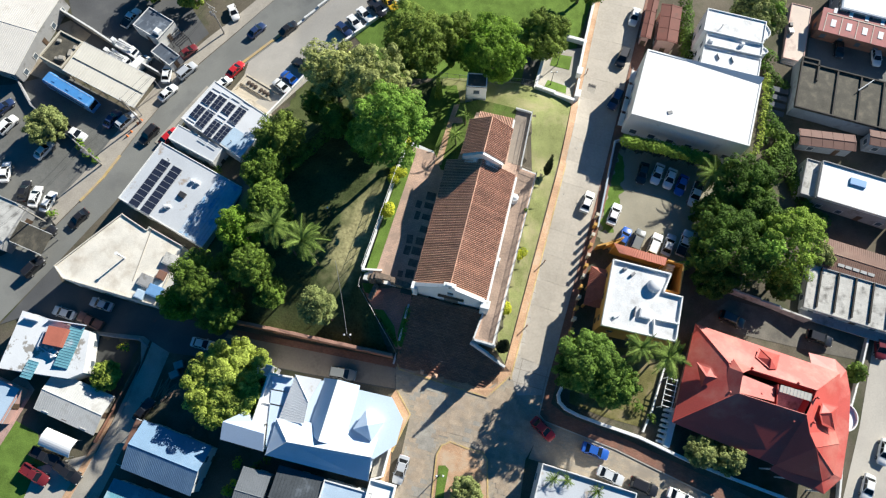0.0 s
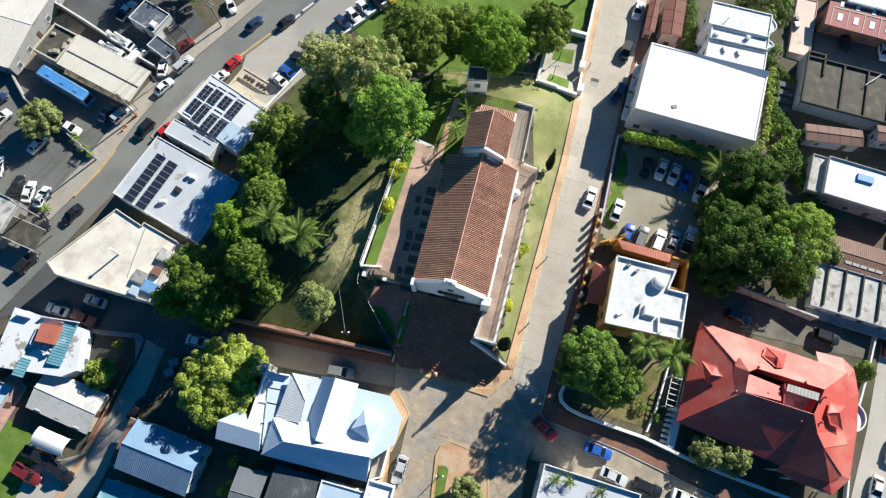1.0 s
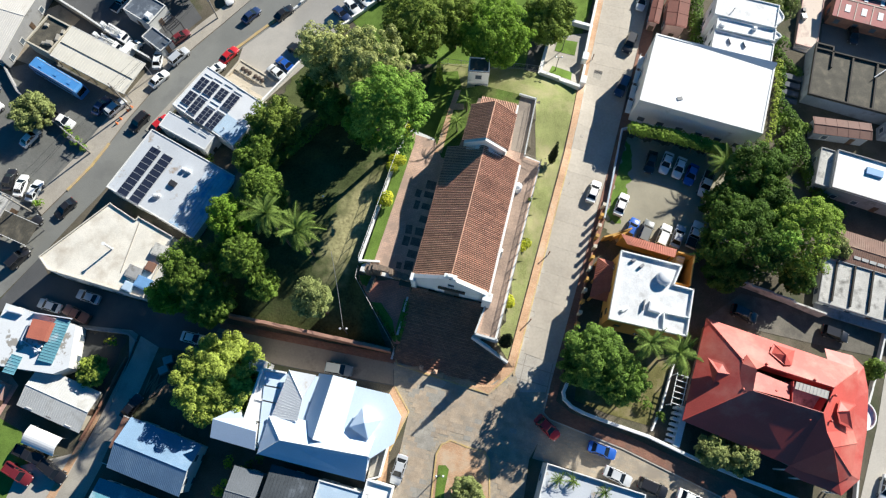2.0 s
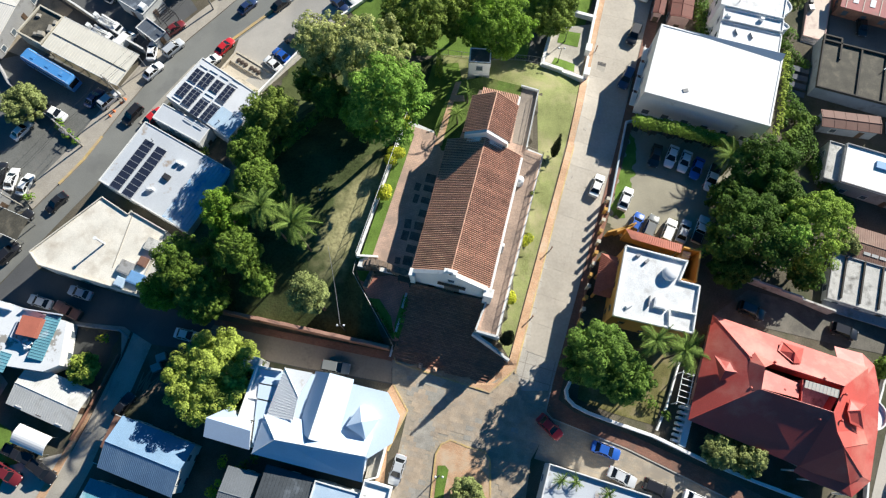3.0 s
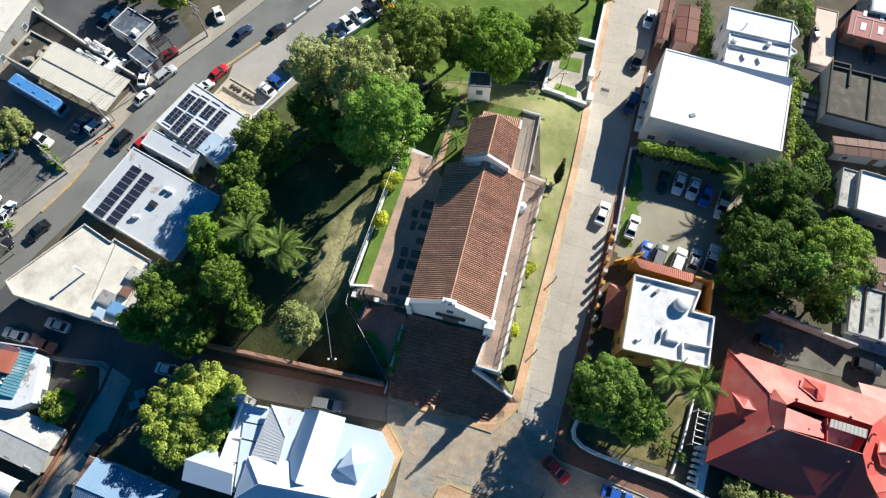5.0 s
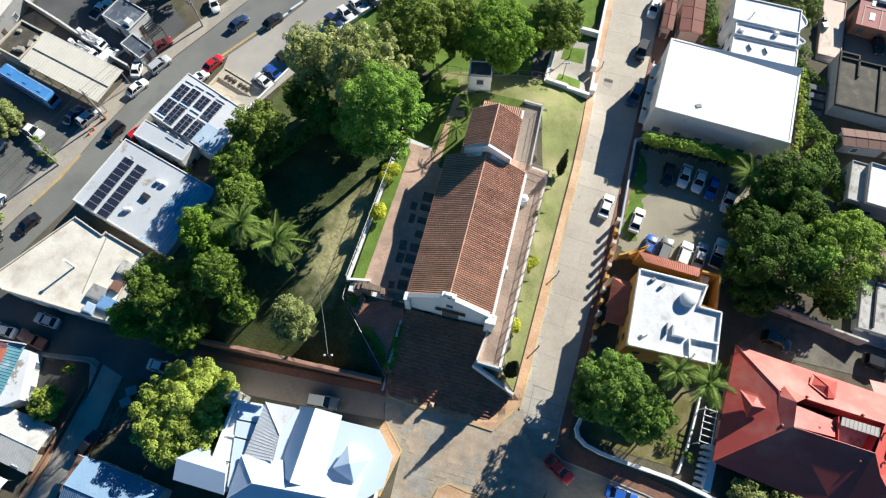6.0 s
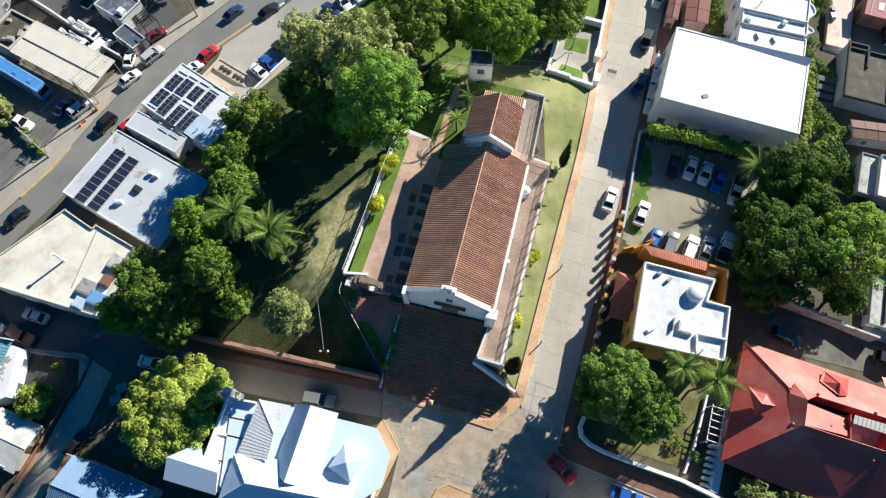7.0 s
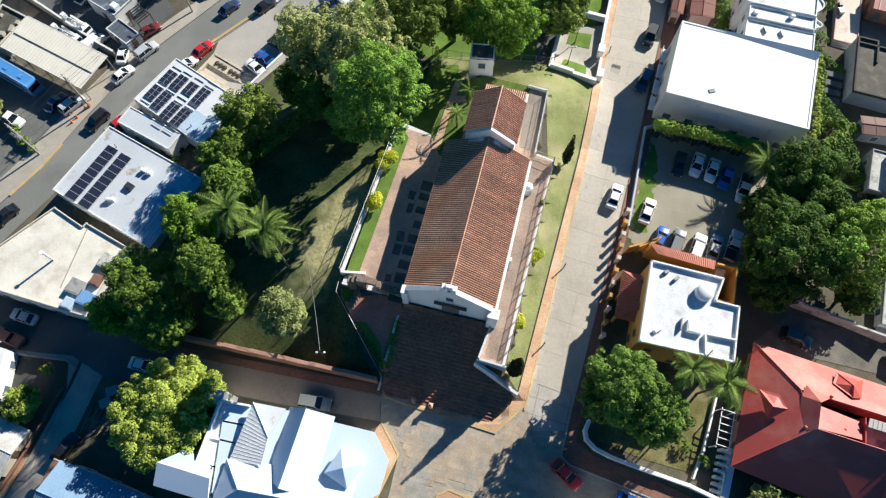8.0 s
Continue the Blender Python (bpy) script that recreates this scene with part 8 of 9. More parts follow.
# foundations of a vanished building, dark on the paving
for k in range(8):
    for j in range(2):
        bm = bmesh.new()
        m = pose(-7.2 - j * 1.7, -9.0 + k * 2.1, TERRACE_Z + 0.04, 0, 0, RNG.normal() * 3)
        if j and k % 3 == 1:
            bm.free()
            continue
        m = m @ pose(RNG.normal() * 0.12, RNG.normal() * 0.2, 0)
        box(bm, 0, 0, 0, 1.3 - 0.5 * j + RNG.random() * 0.3, 1.0 + RNG.random() * 0.6, 0.02, bev=0.005)
        single("floor_slab", bm, mat("moss dark floor slab", (0.13, 0.105, 0.09), 0.9, 0.5, 1.2), CHURCH @ m, "dark mossy slab let into the terrace paving", "slab", "terrace floor slabs")
# water tank and court walls behind
bm = bmesh.new()
rod(bm, (0, 0, 0), (0, 0, 1.7), 0.65, n=16)
rod(bm, (0, 0, 1.7), (0, 0, 1.95), 0.6, 0.2, n=16)
single("water_tank", bm, PLASTIC, CHURCH @ pose(6.6, 8.2, TERRACE_Z + 0.04), "white plastic water tank against the church wall", "tank")
for a, b in (((13.5, 46.5), (15.85, 57.0)), ((15.85, 57.0), (13.1, 57.9))):
    wall_run("court_wall", "pale low wall of the small court beside the sanctuary", "wall", [a, b], 0.6, 0.2, PLASTERB, None, TERRACE_Z)
fence_run("thin grey rail on the court wall", [(13.6, 46.9), (15.85, 56.9)], 1.3, 1.7, STEEL, lambda x, y: TERRACE_Z + 0.3, (0.5, 0.97), 0.03, wires=3)
bm = bmesh.new()
prism(bm, [(11.2, 47.6), (13.4, 46.9), (15.7, 56.9), (13.1, 57.7)], TERRACE_Z + 0.03, TERRACE_Z + 0.07)
single("court_floor", bm, mat("grey brown court concrete", (0.27, 0.225, 0.185), 0.85, 0.2, 0.4, (0.17, 0.14, 0.12), 0.35, 0.3), pose(0, 0, 0), "grey brown concrete floor of the small court", "court", "", "structure")
# path and lawn north west of the church
ground_piece("path", [(2.0, 58.7), (3.1, 58.6), (4.8, 62.2), (3.6, 62.2)], ORANGE, 0.12, "orange brick garden path", "path", 0, 1.0)
ground_piece("lawn", [(-5.0, 53.2), (-1.9, 50.2), (3.4, 62.2), (2.6, 66.4), (-2.0, 66.0)], LUSH, 0.07, "bright green lawn behind the church", "grass", 0, 1.0)

wall_run("meadow_wall", "old brick retaining wall along the street", "wall", [(-36.8, 20.9), (-21.4, 17.35), (-8.2, 14.3)], 3.2, 0.4, BRICKW, mat("brick coping", (0.36, 0.20, 0.15), 0.8, 0.2, 0.8))
wall_run("garden_wall", "curved white garden wall with a pale coping", "wall", [(19.2, 9.4), (18.6, 8.2), (18.7, 7.1), (19.7, 6.0), (21.6, 5.0), (25.1, 3.7), (31.3, 1.6), (39.1, -2.1), (45.3, -4.5), (53.4, -7.4), (62, -10.5)], 1.1, 0.35, WHITE, WHITE)
wall_run("garden_wall", "low white garden wall beside the lawn", "wall", [(32.0, 2.6), (33.8, 6.0), (36.4, 12.6)], 0.7, 0.25, WHITE)
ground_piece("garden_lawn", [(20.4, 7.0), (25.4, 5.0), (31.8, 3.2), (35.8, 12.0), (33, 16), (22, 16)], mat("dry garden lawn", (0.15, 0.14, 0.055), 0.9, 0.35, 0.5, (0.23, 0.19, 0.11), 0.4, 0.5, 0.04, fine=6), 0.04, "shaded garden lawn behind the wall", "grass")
wall_run("park_wall", "low white park boundary wall", "wall", [(24.4, 61.9), (17.3, 64.7), (19.6, 72.8)], 1.0, 0.45, WHITE, WHITE)
wall_run("park_wall", "white street wall of the little park", "wall", [(24.7, 62.2), (25.9, 67.0)], 1.1, 0.35, WHITE, WHITE)
wall_run("park_wall", "white street wall of the park", "wall", [(26.2, 69.6), (27.6, 75.4), (30.0, 84.6), (31.6, 91.0)], 1.2, 0.35, WHITE, WHITE)
ground_piece("path", [(14.6, 65.6), (16.9, 65.0), (19.4, 73.4), (16.4, 73.0)], mat("dark path asphalt", (0.07, 0.07, 0.066), 0.9, 0.25, 0.3, (0.10, 0.09, 0.07), 0.3, 0.4), 0.07, "dark asphalt path behind the park wall", "path")
wall_run("park_wall", "white park gate wall", "wall", [(27.8, 75.8), (24.0, 77.0)], 1.2, 0.5, WHITE, WHITE)
for x, y in ((26.0, 68.6), (25.2, 63.4)):
    bm = bmesh.new()
    box(bm, 0, 0, -0.2, 0.9, 1.4, 2.0, -14, bev=0.06)
    box(bm, 0, 0, 1.8, 1.1, 1.6, 0.15, -14, bev=0.04)
    single("gate_pillar", bm, WHITE, pose(x, y, G(x, y)), "white gate pillar of the little park", "pillar", "park gate pillars")
ground_piece("park_paving", [(17.8, 65.4), (24.4, 62.8), (27.4, 75.0), (19.6, 73.8)], CONCRETE, 0.08, "pale paved little park", "paving")
for pl in ([(20.7, 70.8), (24.4, 69.8), (25.2, 72.9), (21.5, 73.5)], [(19.0, 65.0), (23.2, 64.0), (23.6, 66.0), (20.0, 67.2)]):
    ground_piece("lawn", pl, LUSH, 0.12, "small square park lawn", "grass")
fence_run("grey iron fence behind the church lawn", [(-1.6, 68.4), (8.0, 66.8), (17.4, 65.4)], 1.8, 2.4, STEEL, None, (0.1, 0.95), wires=10)
wall_run("lot_wall", "pale wall with a rail beside the car lot", "wall", [(34.0, 54.6), (31.7, 54.0), (29.3, 45.1), (27.1, 36.9)], 1.0, 0.25, mat("blue grey wall paint", (0.45, 0.52, 0.58), 0.8, 0.12, 0.5))
ground_piece("lot_grass", [(32.4, 52.0), (29.8, 45.0), (27.6, 36.4), (30.0, 36.2), (31.6, 42.0), (33.2, 49.0)], LUSH, 0.06, "grass edge of the car lot", "grass")
wall_run("car_park_wall", "white wall below the car park", "wall", [(-34.6, 61.5), (-27.3, 70.9)], 0.9, 0.3, WHITE)
wall_run("car_park_wall", "white wall beside the car park lawn", "wall", [(-20.5, 77.2), (-9.4, 85.9), (-4, 90)], 0.9, 0.35, WHITE)
wall_run("road_wall", "low pale wall between road and car park", "wall", [(-17, 96), (-23.2, 90.2), (-31.5, 82.6)], 0.7, 0.4, PLASTERB)
TAN = mat("tan bay concrete", (0.50, 0.44, 0.35), 0.85, 0.18, 0.5, (0.22, 0.19, 0.15), 0.3, 0.5)
gb = G(-36.3, 66.9)
bay = thing("loading_bay", pose(-36.4, 66.7, gb, 0, 0, -33), "tan concrete loading bay with a sunken trough", "loading bay")
for nm, x, y, z, sx, sy, sz in (("wall", 0, 2.4, 0, 10.2, 0.35, 0.7), ("wall", 0, -2.35, 0, 10.2, 0.4, 0.9), ("wall", -5.0, 0, 0, 0.4, 4.4, 0.7), ("wall", 5.0, 0, 0, 0.4, 4.4, 0.7),
                                ("platform", 0, 1.2, 0, 9.6, 1.9, 0.55), ("trough_floor", 0, -0.9, 0, 9.6, 2.2, 0.12), ("kerb", 0, -1.9, 0.12, 9.4, 0.5, 0.6)):
    bm = bmesh.new()
    box(bm, x, y, z, sx, sy, sz, bev=0.03)
    part(nm, bm, TAN, bay)
for i in range(6):
    bm = bmesh.new()
    x = -3.4 + i * 0.85 + (0.5 if i > 2 else 0)
    bmesh.ops.create_uvsphere(bm, u_segments=12, v_segments=8, radius=0.42, matrix=pose(x, 1.15, 0.62) @ Matrix.Diagonal((1, 1.15, 0.6, 1)))
    part("fender", bm, mat("dark brown rubber", (0.06, 0.04, 0.03), 0.7, 0.15, 0.6), bay, "dark oval rubber fender")
wall_run("yard_wall", "grey yard wall beside the road", "wall", [(-87.0, 72.6), (-82.1, 65.3), (-74.8, 59.6), (-66.4, 53.0)], 1.2, 0.25, WALLG)
wall_run("yard_wall", "long white yard wall", "wall", [(-84.8, 90.7), (-71.8, 82.2), (-60.7, 74.4), (-57.4, 72.4)], 1.9, 0.25, WALLG, WALLW)
wall_run("garden_wall", "white street wall of the red roofed house", "wall", [(73.4, 18.6), (70.6, 12.2), (66.2, 3.0), (63.2, -7.7), (60, -16)], 1.0, 0.3, WALLW)
wall_run("yard_wall", "mouldy grey wall behind the red roofed house", "wall", [(47.0, 26.6), (57.5, 23.0), (62.6, 21.0)], 2.2, 0.3, SLABROOF)
wall_run("lot_wall", "low wall round the shaded lot", "wall", [(-51.6, 17.0), (-53.2, 18.2), (-61.0, 19.2)], 0.7, 0.25, WALLG)
wall_run("lot_wall", "low wall beside the alley", "wall", [(-52.8, 14.2), (-56.2, 6.2), (-58.6, 1.0)], 0.7, 0.25, BRICKW)
ground_piece("pavement", [(-51.4, 18.0), (-52.6, 18.8), (-62.2, 19.9), (-62.2, 19.2), (-53.0, 18.0), (-52.4, 14.0), (-57.0, 2.0), (-55.6, 2.0)], CONCRETE, 0.16, "narrow concrete pavement round the shaded lot", "pavement", 0.3)
# near-black colour holds the shade lying over this lot
ground_piece("lot", [(-53.4, 17.6), (-61.0, 18.9), (-62.6, 12.0), (-60.2, 6.4), (-57.0, 6.0)], mat("shade black asphalt", (0.05, 0.052, 0.05), 0.9, 0.3, 0.3, (0.08, 0.08, 0.06), 0.3, 0.3), 0.05, "dark shaded empty lot", "lot")
ground_piece("drive", [(-68.0, -3.0), (-58.4, -0.8), (-62.0, -10.0), (-70.0, -10.0)], ROADCON, 0.05, "concrete drive with parked pickups", "drive")
ground_piece("pavement", [(-57.0, 5.0), (-56.0, 5.0), (-62.0, -9.0), (-70, -27), (-71.4, -27), (-63.4, -9.0)], ORANGE, 0.15, "red brick strip along the alley", "pavement", 0.3)
ground_piece("pavement", [(-46.8, 69.2), (-55.6, 56.6), (-56.4, 57.2), (-47.6, 69.8)], CONCRETE, 0.16, "narrow concrete pavement beside the flat roofed shops", "pavement", 0.3)
ground_piece("pavement", [(-72.7, 40.0), (-65.2, 49.8), (-60.2, 59.6), (-52.9, 71.9), (-45.3, 80.9), (-33.5, 94.2), (-35.8, 96), (-49.0, 81.8), (-57.0, 72.4), (-63.9, 60.4), (-68.6, 51.6), (-75.2, 42.6)], mat("tan pavement concrete", (0.36, 0.325, 0.275), 0.85, 0.2, 0.3, (0.21, 0.19, 0.165), 0.4, 0.3, fine=5, spread=0.25), 0.16, "stained concrete pavement beside the road", "pavement", 0.3)
kerb([(-41.6, 74.6), (-36.0, 79.8), (-30.5, 84.8)], YELLOWP, "worn yellow painted kerb", 0.3, 0.2)
kerb([(-68.9, 44.8), (-65.3, 49.7), (-62.8, 54.4)], YELLOWP, "worn yellow painted kerb", 0.25, 0.2)
kerb([(-7.5, 13.2), (-7.2, 12.4), (5.9, 8.3), (7.1, 7.9), (11.3, 11.6)], YELLOWP, "yellow kerb round the foot of the church stairs", 0.12, 0.2)
kerb([(22.4, 49.6), (11.35, 11.9), (11.0, 10.8)], YELLOWP, "yellow painted kerb of the church pavement", 0.1, 0.19)
kerb([(32.45, 88.3), (22.4, 49.6)], KERB, "pale kerb of the church pavement", 0.1, 0.19)
kerb([(-7.6, 9.2), (-5.3, 5.2), (-8.1, -0.6)], YELLOWP, "yellow painted kerb round the white house corner", 0.12, 0.2)
kerb([(16.6, 9.0), (15.5, 5.2), (16.4, 4.1), (27.4, -0.2), (45.8, -9.1)], KERB, "pale concrete kerb beside the pavement", 0.08, 0.2)
ground_piece("walk", [(-77.1, 9.7), (-73.7, 12.6), (-70.9, 9.7), (-73.8, 3.1), (-75.2, 0.3)], mat("pink stained paving", (0.45, 0.29, 0.25), 0.85, 0.25, 0.6, (0.28, 0.2, 0.17), 0.35, 0.6), 0.08, "pinkish stained walk beside the lawn", "paving")
# apron between stairs and square
ground_piece("apron", [(-7.6, 13.4), (-7.3, 12.3), (5.9, 8.3), (7.2, 7.9), (11.3, 11.8), (10.3, 13.2), (8.0, 10.2), (-6.6, 13.8)], ORANGE, 0.15, "orange brick apron below the church stairs", "paving", 0.3)

# drain in the street: two iron gratings with a pale slab between
gz = G(28.2, 65.0) + 0.06
t = thing("street_drain", pose(28.2, 65.0, gz, 0, 0, -17), "street drain with two iron gratings and a pale slab", "drain", "", "structure")
bm = bmesh.new()
box(bm, 0, 0, 0, 1.5, 1.9, 0.03, bev=0.01)
part("slab", bm, CONCRETE, t, "pale concrete slab")
for y in (-1.3, 1.3):
    bm = bmesh.new()
    for k in range(9):
        box(bm, -0.68 + 0.17 * k, y, 0, 0.06, 0.62, 0.03)
    for e in (-1, 1):
        box(bm, 0, y + 0.31 * e, 0, 1.46, 0.06, 0.034)
    part("grating", bm, DARKMET, t, "dark iron grating")

# ---------------------------------------------------------------- the traffic island
ground_piece("island", [(-1.9, -9.0), (-1.0, -1.0), (-0.2, 0.4), (1.2, 1.0), (3.7, 0.0), (6.2, -0.6), (7.0, -1.8), (6.9, -9.0)], ORANGE, 0.17, "orange brick traffic island with rounded corners", "island", 0.3)
kerb([(-1.9, -9.0), (-1.0, -1.0), (-0.2, 0.4), (1.2, 1.0), (3.7, 0.0), (6.2, -0.6), (7.0, -1.8), (6.9, -9.0)], YELLOWP, "yellow kerb of the traffic island", 0.12, 0.22)
ground_piece("island_lawn", [(-1.4, -9.0), (-0.7, -2.6), (0.4, -2.6), (0.9, -3.2), (0.2, -6.4), (0.0, -9.0)], LUSH, 0.21, "grass bed on the traffic island", "grass")
ground_piece("manhole", [(-6.3, -1.6), (-4.9, -1.6), (-4.6, 0.2), (-6.0, 0.3)], CONCRETE, 0.085, "grey concrete patch in the paving", "slab")
ground_piece("manhole", [(27.6, 64.4), (28.8, 64.4), (29.2, 66.8), (28.0, 66.8)], WALLG, 0.075, "grey grating in the roadway", "grating")
ground_piece("paving_patch", [(-3.2, 9.4), (-0.6, 8.4), (0.6, 9.6), (-2.0, 11.2)], CONCRETE, 0.1, "grey patched slab in the square", "paving")


def lamp_post(x, y, h, label, arms=1, group="lamp posts"):
    t = thing("lamp_post", pose(x, y, G(x, y)), label, "lamp post", group)
    bm = bmesh.new()
    rod(bm, (0, 0, 0), (0, 0, 0.5), 0.13, 0.1, 8)
    rod(bm, (0, 0, 0.5), (0, 0, h), 0.07, 0.05, 8)
    part("post", bm, DARKMET, t)
    for i in range(arms):
        s = 1 if i == 0 else -1
        bm = bmesh.new()
        rod(bm, (0, 0, h - 0.1), (s * 0.5, 0, h), 0.035, n=6)
        part("arm", bm, DARKMET, t)
        bm = bmesh.new()
        bmesh.ops.create_uvsphere(bm, u_segments=10, v_segments=7, radius=0.17, matrix=pose(s * 0.5, 0, h + 0.1))
        part("globe", bm, PLASTIC, t)
    return t


lamp_post(-0.5, -4.0, 4.6, "iron lamp post on the traffic island", 2)
lamp_post(-15.4, 17.4, 4.6, "iron lamp post with white globes by the meadow wall", 2)
lamp_post(-19.8, 38.4, 4.2, "thin lamp post on the meadow", 1)
lamp_post(22.1, 71.0, 4.2, "park lamp post with white globes", 2)
lamp_post(20.4, 66.0, 4.2, "park lamp post with white globes", 2)
for x, y in ((17.4, 30.6), (13.9, 19.4), (27.6, 69.0), (15.9, 5.9)):
    bm = bmesh.new()
    rod(bm, (0, 0, 0), (0, 0, 1.5), 0.09, 0.07, 8)
    rod(bm, (0, 0, 1.5), (0, 0, 1.7), 0.13, 0.06, 8)
    single("bollard", bm, BRICKW, pose(x, y, G(x, y) + 0.16), "slim brown bollard post at the kerb", "bollard", "kerb bollards")
t = thing("cable", pose(0, 0, 0), "thin overhead cable across the meadow", "cable")
bm = bmesh.new()
pts = [Vector((-17.2, 28.6, 8.2)).lerp(Vector((-15.4, 17.5, 4.6)), i / 8) - Vector((0, 0, 0.7 * math.sin(math.pi * i / 8))) for i in range(9)]
for a, b in zip(pts, pts[1:]):
    rod(bm, a, b, 0.035, n=4)
part("strand", bm, STEEL, t)


def brick_post(x, y, h, s=0.5):
    bm = bmesh.new()
    box(bm, 0, 0, -0.2, s, s, h + 0.2, -14, bev=0.03)
    box(bm, 0, 0, h, s + 0.12, s + 0.12, 0.12, -14, bev=0.03)
    bmesh.ops.create_cone(bm, cap_ends=True, segments=4, radius1=s * 0.55, radius2=0.05, depth=0.3, matrix=pose(0, 0, h + 0.27, 0, 0, 31))
    single("brick_post", bm, mat("pale orange plaster", (0.58, 0.36, 0.25), 0.8, 0.15, 0.8), pose(x, y, G(x, y) + 0.1), "pale orange gate post at the foot of the stairs", "post", "stair posts")


brick_post(-3.4, 11.8, 1.5)
brick_post(-1.2, 11.2, 1.4)

# pillared wall in front of the ochre house
t = thing("pillared_wall", pose(26.6, 38.6, 0), "low ochre street wall with tall capped pillars", "wall", "", "structure")
for k in range(13):
    s = k / 12
    x, y = 26.9 - 6.2 * s, 38.8 - 22.0 * s
    g = G(x, y)
    bm = bmesh.new()
    box(bm, x - 26.6, y - 38.6, g - 0.3, 0.45, 0.45, 2.5, -15, bev=0.03)
    box(bm, x - 26.6, y - 38.6, g + 2.2, 0.6, 0.6, 0.14, -15, bev=0.03)
    p = part("pillar", bm, WALLY if k % 2 else WALLC, t)
    if k < 12:
        bm = bmesh.new()
        box(bm, x - 26.6 - 0.26, y - 38.6 - 0.92, g - 0.4, 0.25, 1.4, 1.1, -16)
        part("low_wall", bm, BRICKW, t)
for k in range(3):
    bm = bmesh.new()
    box(bm, 1.8 + k * 0.9, -5.0 + k * 0.2, G(28, 33) - 0.2, 0.25, 4.2 - k, 2.6, -75 + 10 * k)
    part("yard_wall", bm, WALLY, t)


def utility_pole(x, y, h, turn, gear=False):
    g = G(x, y)
    t = thing("utility_pole", pose(x, y, g, 0, 0, turn), "grey wooden utility pole with cross arms", "utility pole", "utility poles")
    bm = bmesh.new()
    rod(bm, (0, 0, -0.3), (0, 0, h), 0.17, 0.12, 8)
    part("post", bm, POLE, t)
    for z in (h - 0.4, h - 1.5):
        bm = bmesh.new()
        box(bm, 0, 0.15, z, 2.2, 0.12, 0.14)
        part("cross_arm", bm, POLE, t)
        for s in (-0.95, -0.4, 0.4, 0.95):
            bm = bmesh.new()
            rod(bm, (s, 0.15, z + 0.14), (s, 0.15, z + 0.34), 0.05, 0.03, 6)
            part("insulator", bm, PLASTIC, t)
    if gear:
        for s in (-0.45, 0.45):
            bm = bmesh.new()
            rod(bm, (s, -0.3, h - 2.9), (s, -0.3, h - 1.9), 0.24, n=10)
            part("transformer", bm, STEEL, t)
    return t


def wires(a, b, label, strands=3, spread=0.7, sag=0.5):
    t = thing("power_line", pose(0, 0, 0), label, "cable", "power lines")
    a, b = Vector(a), Vector(b)
    side = Vector((-(b - a).y, (b - a).x, 0)).normalized()
    for k in range(strands):
        off = side * spread * (k - (strands - 1) / 2)
        bm = bmesh.new()
        pts = [a.lerp(b, i / 6) + off - Vector((0, 0, sag * math.sin(math.pi * i / 6))) for i in range(7)]
        rings = [[bm.verts.new(p + side * (0.022 * math.cos(w)) + Vector((0, 0, 0.022 * math.sin(w)))) for w in (0.0, 2.094, 4.189)] for p in pts]
        for u, v in zip(rings, rings[1:]):
            for j in range(3):
                bm.faces.new((u[j], u[(j + 1) % 3], v[(j + 1) % 3], v[j]))
        bm.faces.new(rings[0][::-1])
        bm.faces.new(rings[-1])
        part("strand", bm, DARKMET, t)


UP = [(-88.0, 29.0, 8.5), (-74.6, 40.6, 8.5), (-66.0, 52.4, 8.5), (-59.8, 61.8, 8.5), (-45.8, 83.0, 9.0)]
for i, (x, y, h) in enumerate(UP):
    utility_pole(x, y, h, -35, i in (2, 4))
for (x0, y0, h0), (x1, y1, h1) in zip(UP, UP[1:]):
    wires((x0, y0, G(x0, y0) + h0 - 0.2), (x1, y1, G(x1, y1) + h1 - 0.2), "dark power lines between roadside poles", 2, 1.2)
    wires((x0, y0, G(x0, y0) + h0 - 1.4), (x1, y1, G(x1, y1) + h1 - 1.4), "dark power line below the others", 1, 0.9)
# traffic cones beside the workshop
t0 = thing("traffic_cone", pose(-62.0, 58.6, G(-62.0, 58.6) + 0.16), "orange traffic cone on the pavement", "traffic cone", "traffic cones")
bm = bmesh.new()
bmesh.ops.create_cone(bm, cap_ends=True, segments=10, radius1=0.2, radius2=0.04, depth=0.7, matrix=pose(0, 0, 0.4))
part("cone", bm, mat("orange cone plastic", (0.75, 0.20, 0.06), 0.5, 0.05, 1), t0)
bm = bmesh.new()
box(bm, 0, 0, 0, 0.45, 0.45, 0.05)
part("foot", bm, MATS["orange cone plastic"], t0)
for x, y in ((-61.4, 59.6), (-60.4, 61.4), (-59.8, 62.2)):
    copy_thing(t0, pose(x, y, G(x, y) + 0.16))

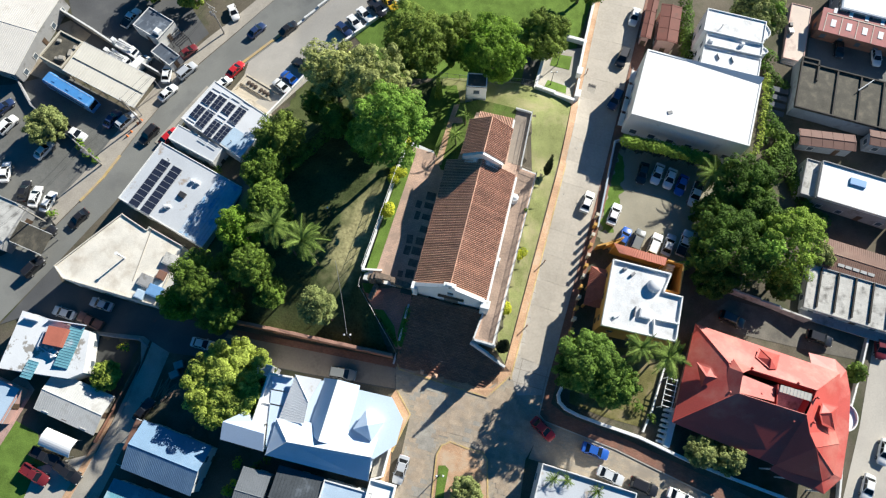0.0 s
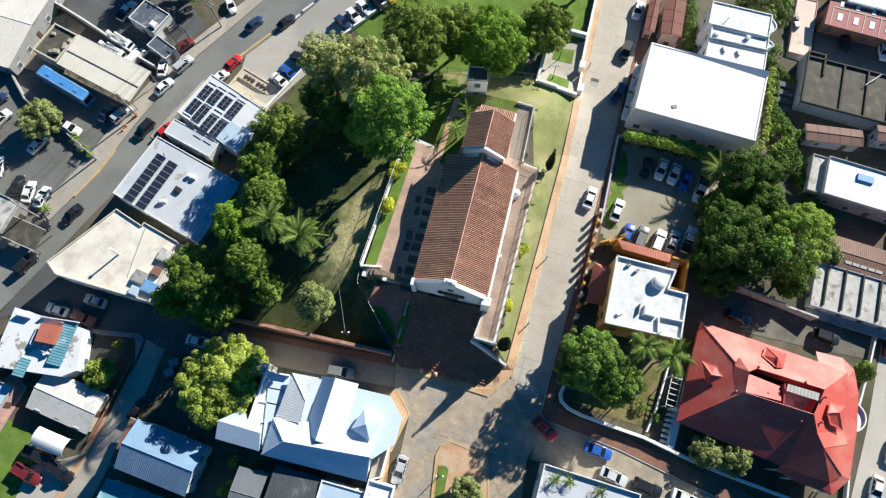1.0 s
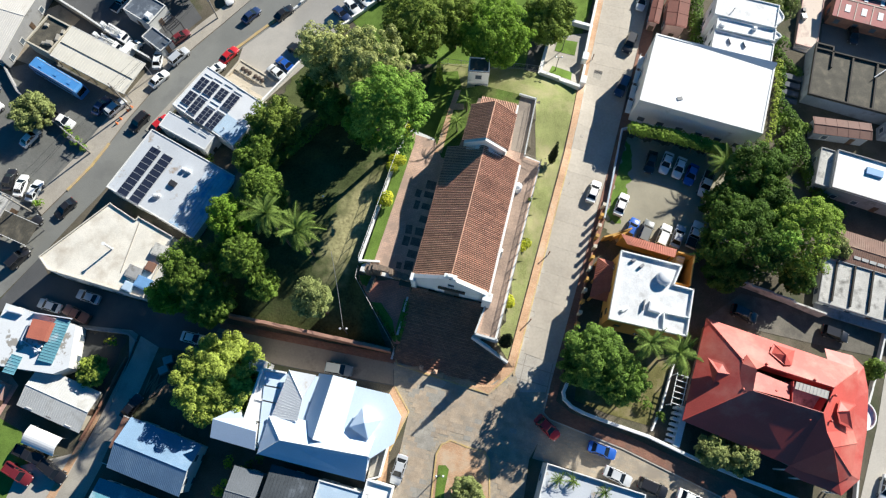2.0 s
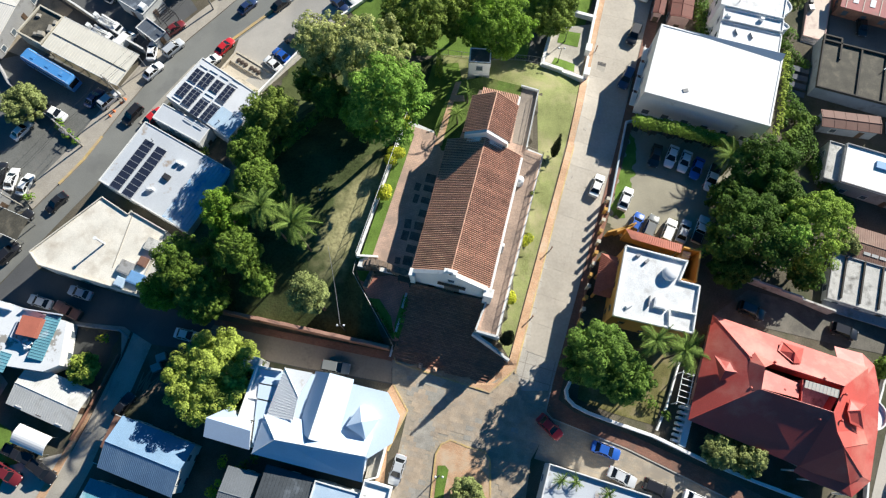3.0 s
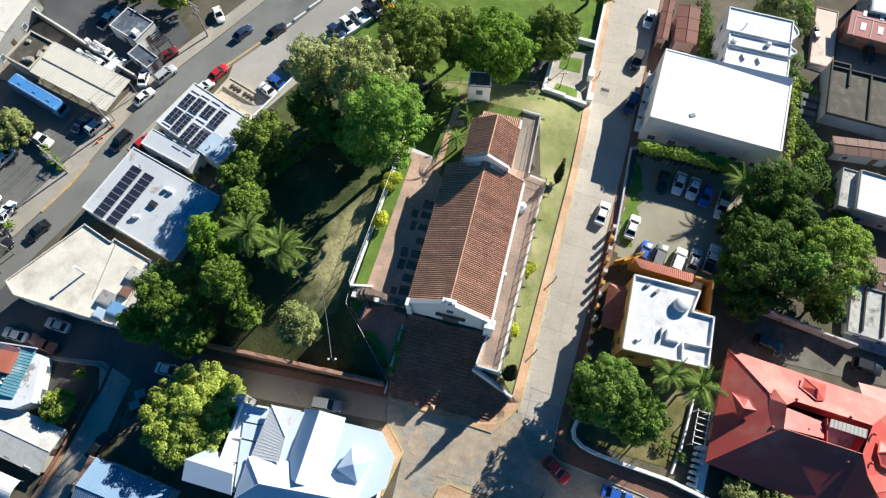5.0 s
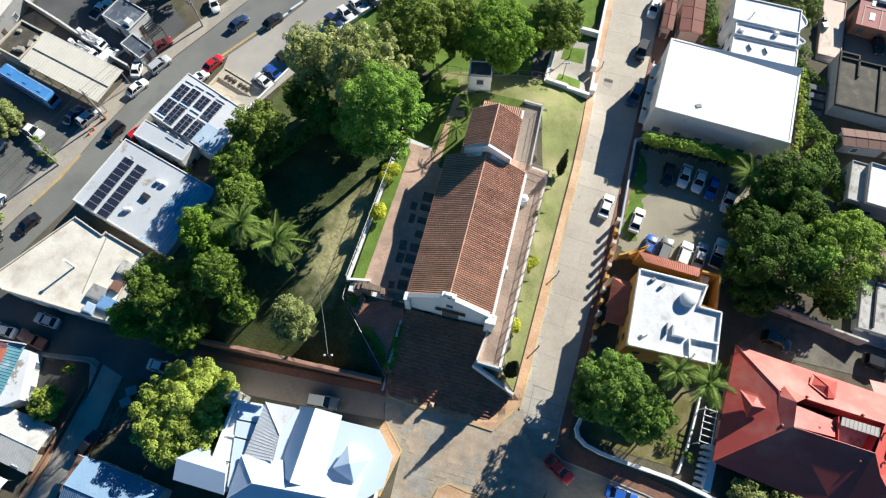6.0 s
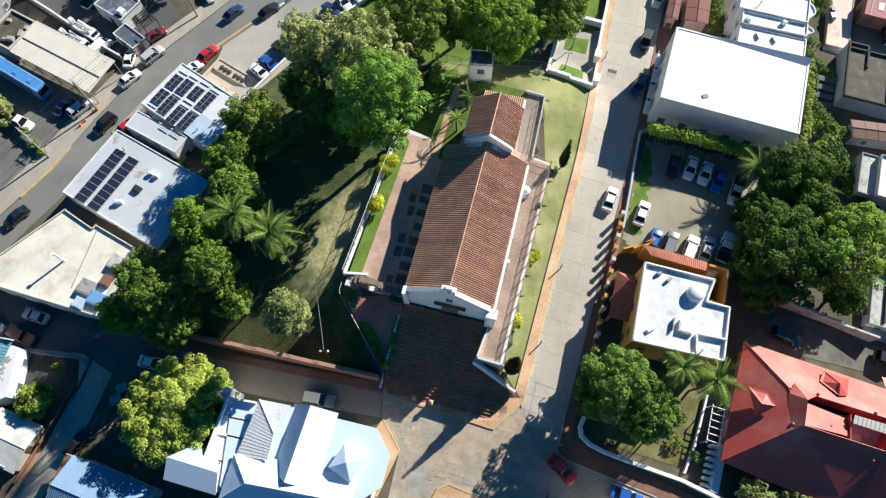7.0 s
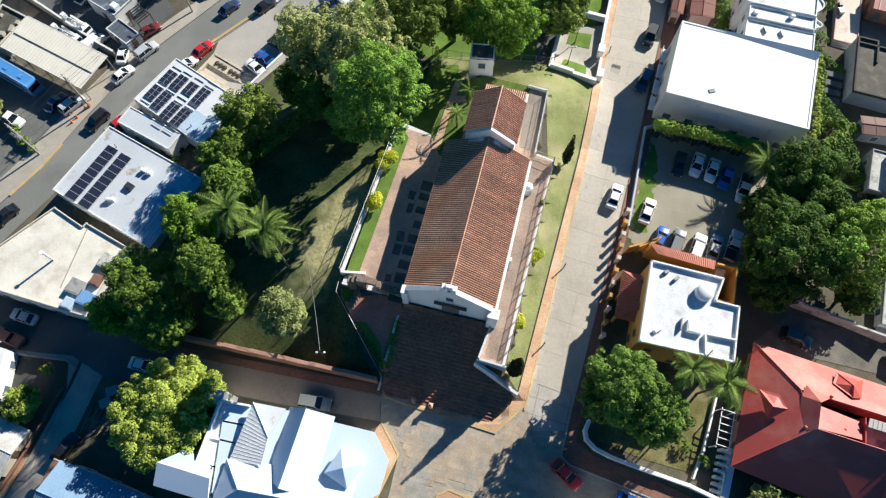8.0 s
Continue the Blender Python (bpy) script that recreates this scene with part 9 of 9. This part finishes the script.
# a heap of old planks and two crates beside the alley
t = thing("plank_pile", pose(-47.0, 9.6, G(-47.0, 9.6), 0, 0, 60), "loose heap of weathered brown planks", "planks")
for k in range(12):
    bm = bmesh.new()
    box(bm, RNG.normal() * 0.5, -1.4 + 0.24 * k, 0.05 + 0.07 * (k % 3), 2.6 + RNG.random() * 1.2, 0.16, 0.06, RNG.normal() * 9)
    part("plank", bm, mat("weathered plank", (0.24, 0.17, 0.12), 0.85, 0.35, 0.8), t)
for x, y, r in ((-45.2, 13.6, 20), (-45.8, 12.0, 26)):
    t = thing("crate", pose(x, y, G(x, y), 0, 0, r), "pale grey metal crate beside the plank heap", "crate", "crates")
    bm = bmesh.new()
    box(bm, 0, 0, 0, 1.5, 1.2, 0.9, bev=0.04)
    part("body", bm, STEEL, t)
    bm = bmesh.new()
    box(bm, 0, 0, 0.9, 1.56, 1.26, 0.06, bev=0.02)
    part("lid", bm, WALLG, t)

# ---------------------------------------------------------------- pieces of the ground
# stone slabs of the square in front of the stairs
plaza = bpy.data.objects["plaza"]
PLAZA = [(-7.2, 11.8), (5.6, 7.8), (11.0, 10.2), (12.0, 7.6), (15.2, 3.0), (12.4, -1.8), (11.4, -7.5), (7.6, -8.0), (7.4, -1.4), (3.9, 0.6), (1.2, 1.6), (-0.8, 0.8), (-1.8, -1.0), (-2.6, -7.5), (-7.8, -7.5), (-4.6, 4.8), (-7.0, 9.3)]
SLABS = []
for k, (col, var) in enumerate((((0.385, 0.305, 0.225), 0.3), ((0.35, 0.29, 0.225), 0.3), ((0.30, 0.28, 0.245), 0.3))):
    bm = bmesh.new()
    box(bm, 0, 0, 0, 1.088, 0.688, 0.05)
    SLABS.append(mesh_of("slab", bm, mat("square slab " + ("tan", "brown", "grey")[k], col, 0.85, var, 0.8, (0.25, 0.24, 0.22), 0.45, 0.5, pick=0.2, fine=7, spread=0.3)))
laid = []
for i in range(-14, 15):
    for j in range(-18, 19):
        p = pose(1.5, 4.0, 0, 0, 0, -14) @ Vector((i * 1.1 + 0.55 * (j % 2), j * 0.7, 0))
        if inside(p.x, p.y, PLAZA) and gap(p.x, p.y, PLAZA) > 0.5:
            laid.append((math.hypot(p.x - 2, p.y - 5), p.x, p.y))
for d, x, y in sorted(laid)[:300]:
    n = 0.5 + 0.5 * math.sin(x * 0.9 + 1.3 * math.sin(y * 0.7)) + RNG.normal() * 0.28 + 0.05 * x
    s = part("slab", SLABS[0 if n > 0.55 else 1 if n > 0.1 else 2], None, plaza)
    s.matrix_local = pose(x, y, G(x, y) + 0.035 + RNG.random() * 0.012, 0, 0, -14 + RNG.normal() * 0.8)


def street_panels(road, left, right, cut, rows, skew, material):
    """Cast concrete panels, two across, laid in rows along a street."""
    def along(line, v):
        return (float(np.interp(v, [p[cut] for p in line], [p[1 - cut] for p in line])), v) if cut else (v, float(np.interp(v, [p[0] for p in line], [p[1] for p in line])))
    for v0, v1 in zip(rows, rows[1:]):
        a, b, c, d = along(left, v0 + skew), along(right, v0 - skew), along(right, v1 - skew), along(left, v1 + skew)
        for s0, s1 in ((0.0, 0.5), (0.5, 1.0)):
            q = [(p[0] + (r[0] - p[0]) * s, p[1] + (r[1] - p[1]) * s) for p, r, s in ((a, b, s0), (a, b, s1), (d, c, s1), (d, c, s0))]
            cx, cy = sum(p[0] for p in q) / 4, sum(p[1] for p in q) / 4
            q = [(cx + (x - cx) * 0.994, cy + (y - cy) * 0.995) for x, y in q]
            ob = part("panel", drape(q, 0.078, 2.0, 0.03), material, road)
            ob.data.polygons.foreach_set("use_smooth", [True] * len(ob.data.polygons))
            ob.data.set_sharp_from_angle(angle=radians(30))


church_street = next(o for o in bpy.data.objects if o.get("label", "") == "pale concrete street with parked cars")
street_panels(church_street, [(11.4, 10.5), (22.4, 49.6), (32.4, 88.3), (34, 95)], [(16.5, 7.7), (20.5, 21.2), (29.3, 48.5), (41.6, 88.6), (43, 95)], 1, [13.4 + 4.5 * i for i in range(18)], 1.0,
              mat("cast street concrete", (0.43, 0.385, 0.325), 0.8, 0.14, 0.25, (0.32, 0.28, 0.235), 0.45, 0.2, pick=0.18, fine=2.5, spread=0.3))
slab_street = bpy.data.objects["street_slabs"]
street_panels(slab_street, [(-36.5, 18.9), (-21.3, 15.5), (-7.9, 12.4)], [(-38.0, 14.7), (-31.5, 13.8), (-21.1, 11.7), (-7.8, 9.4)], 0, [-36.0 + 4.0 * i for i in range(8)], 0.4,
              mat("brown cast concrete", (0.26, 0.215, 0.175), 0.85, 0.15, 0.3, (0.17, 0.14, 0.115), 0.35, 0.3, pick=0.3, fine=3))
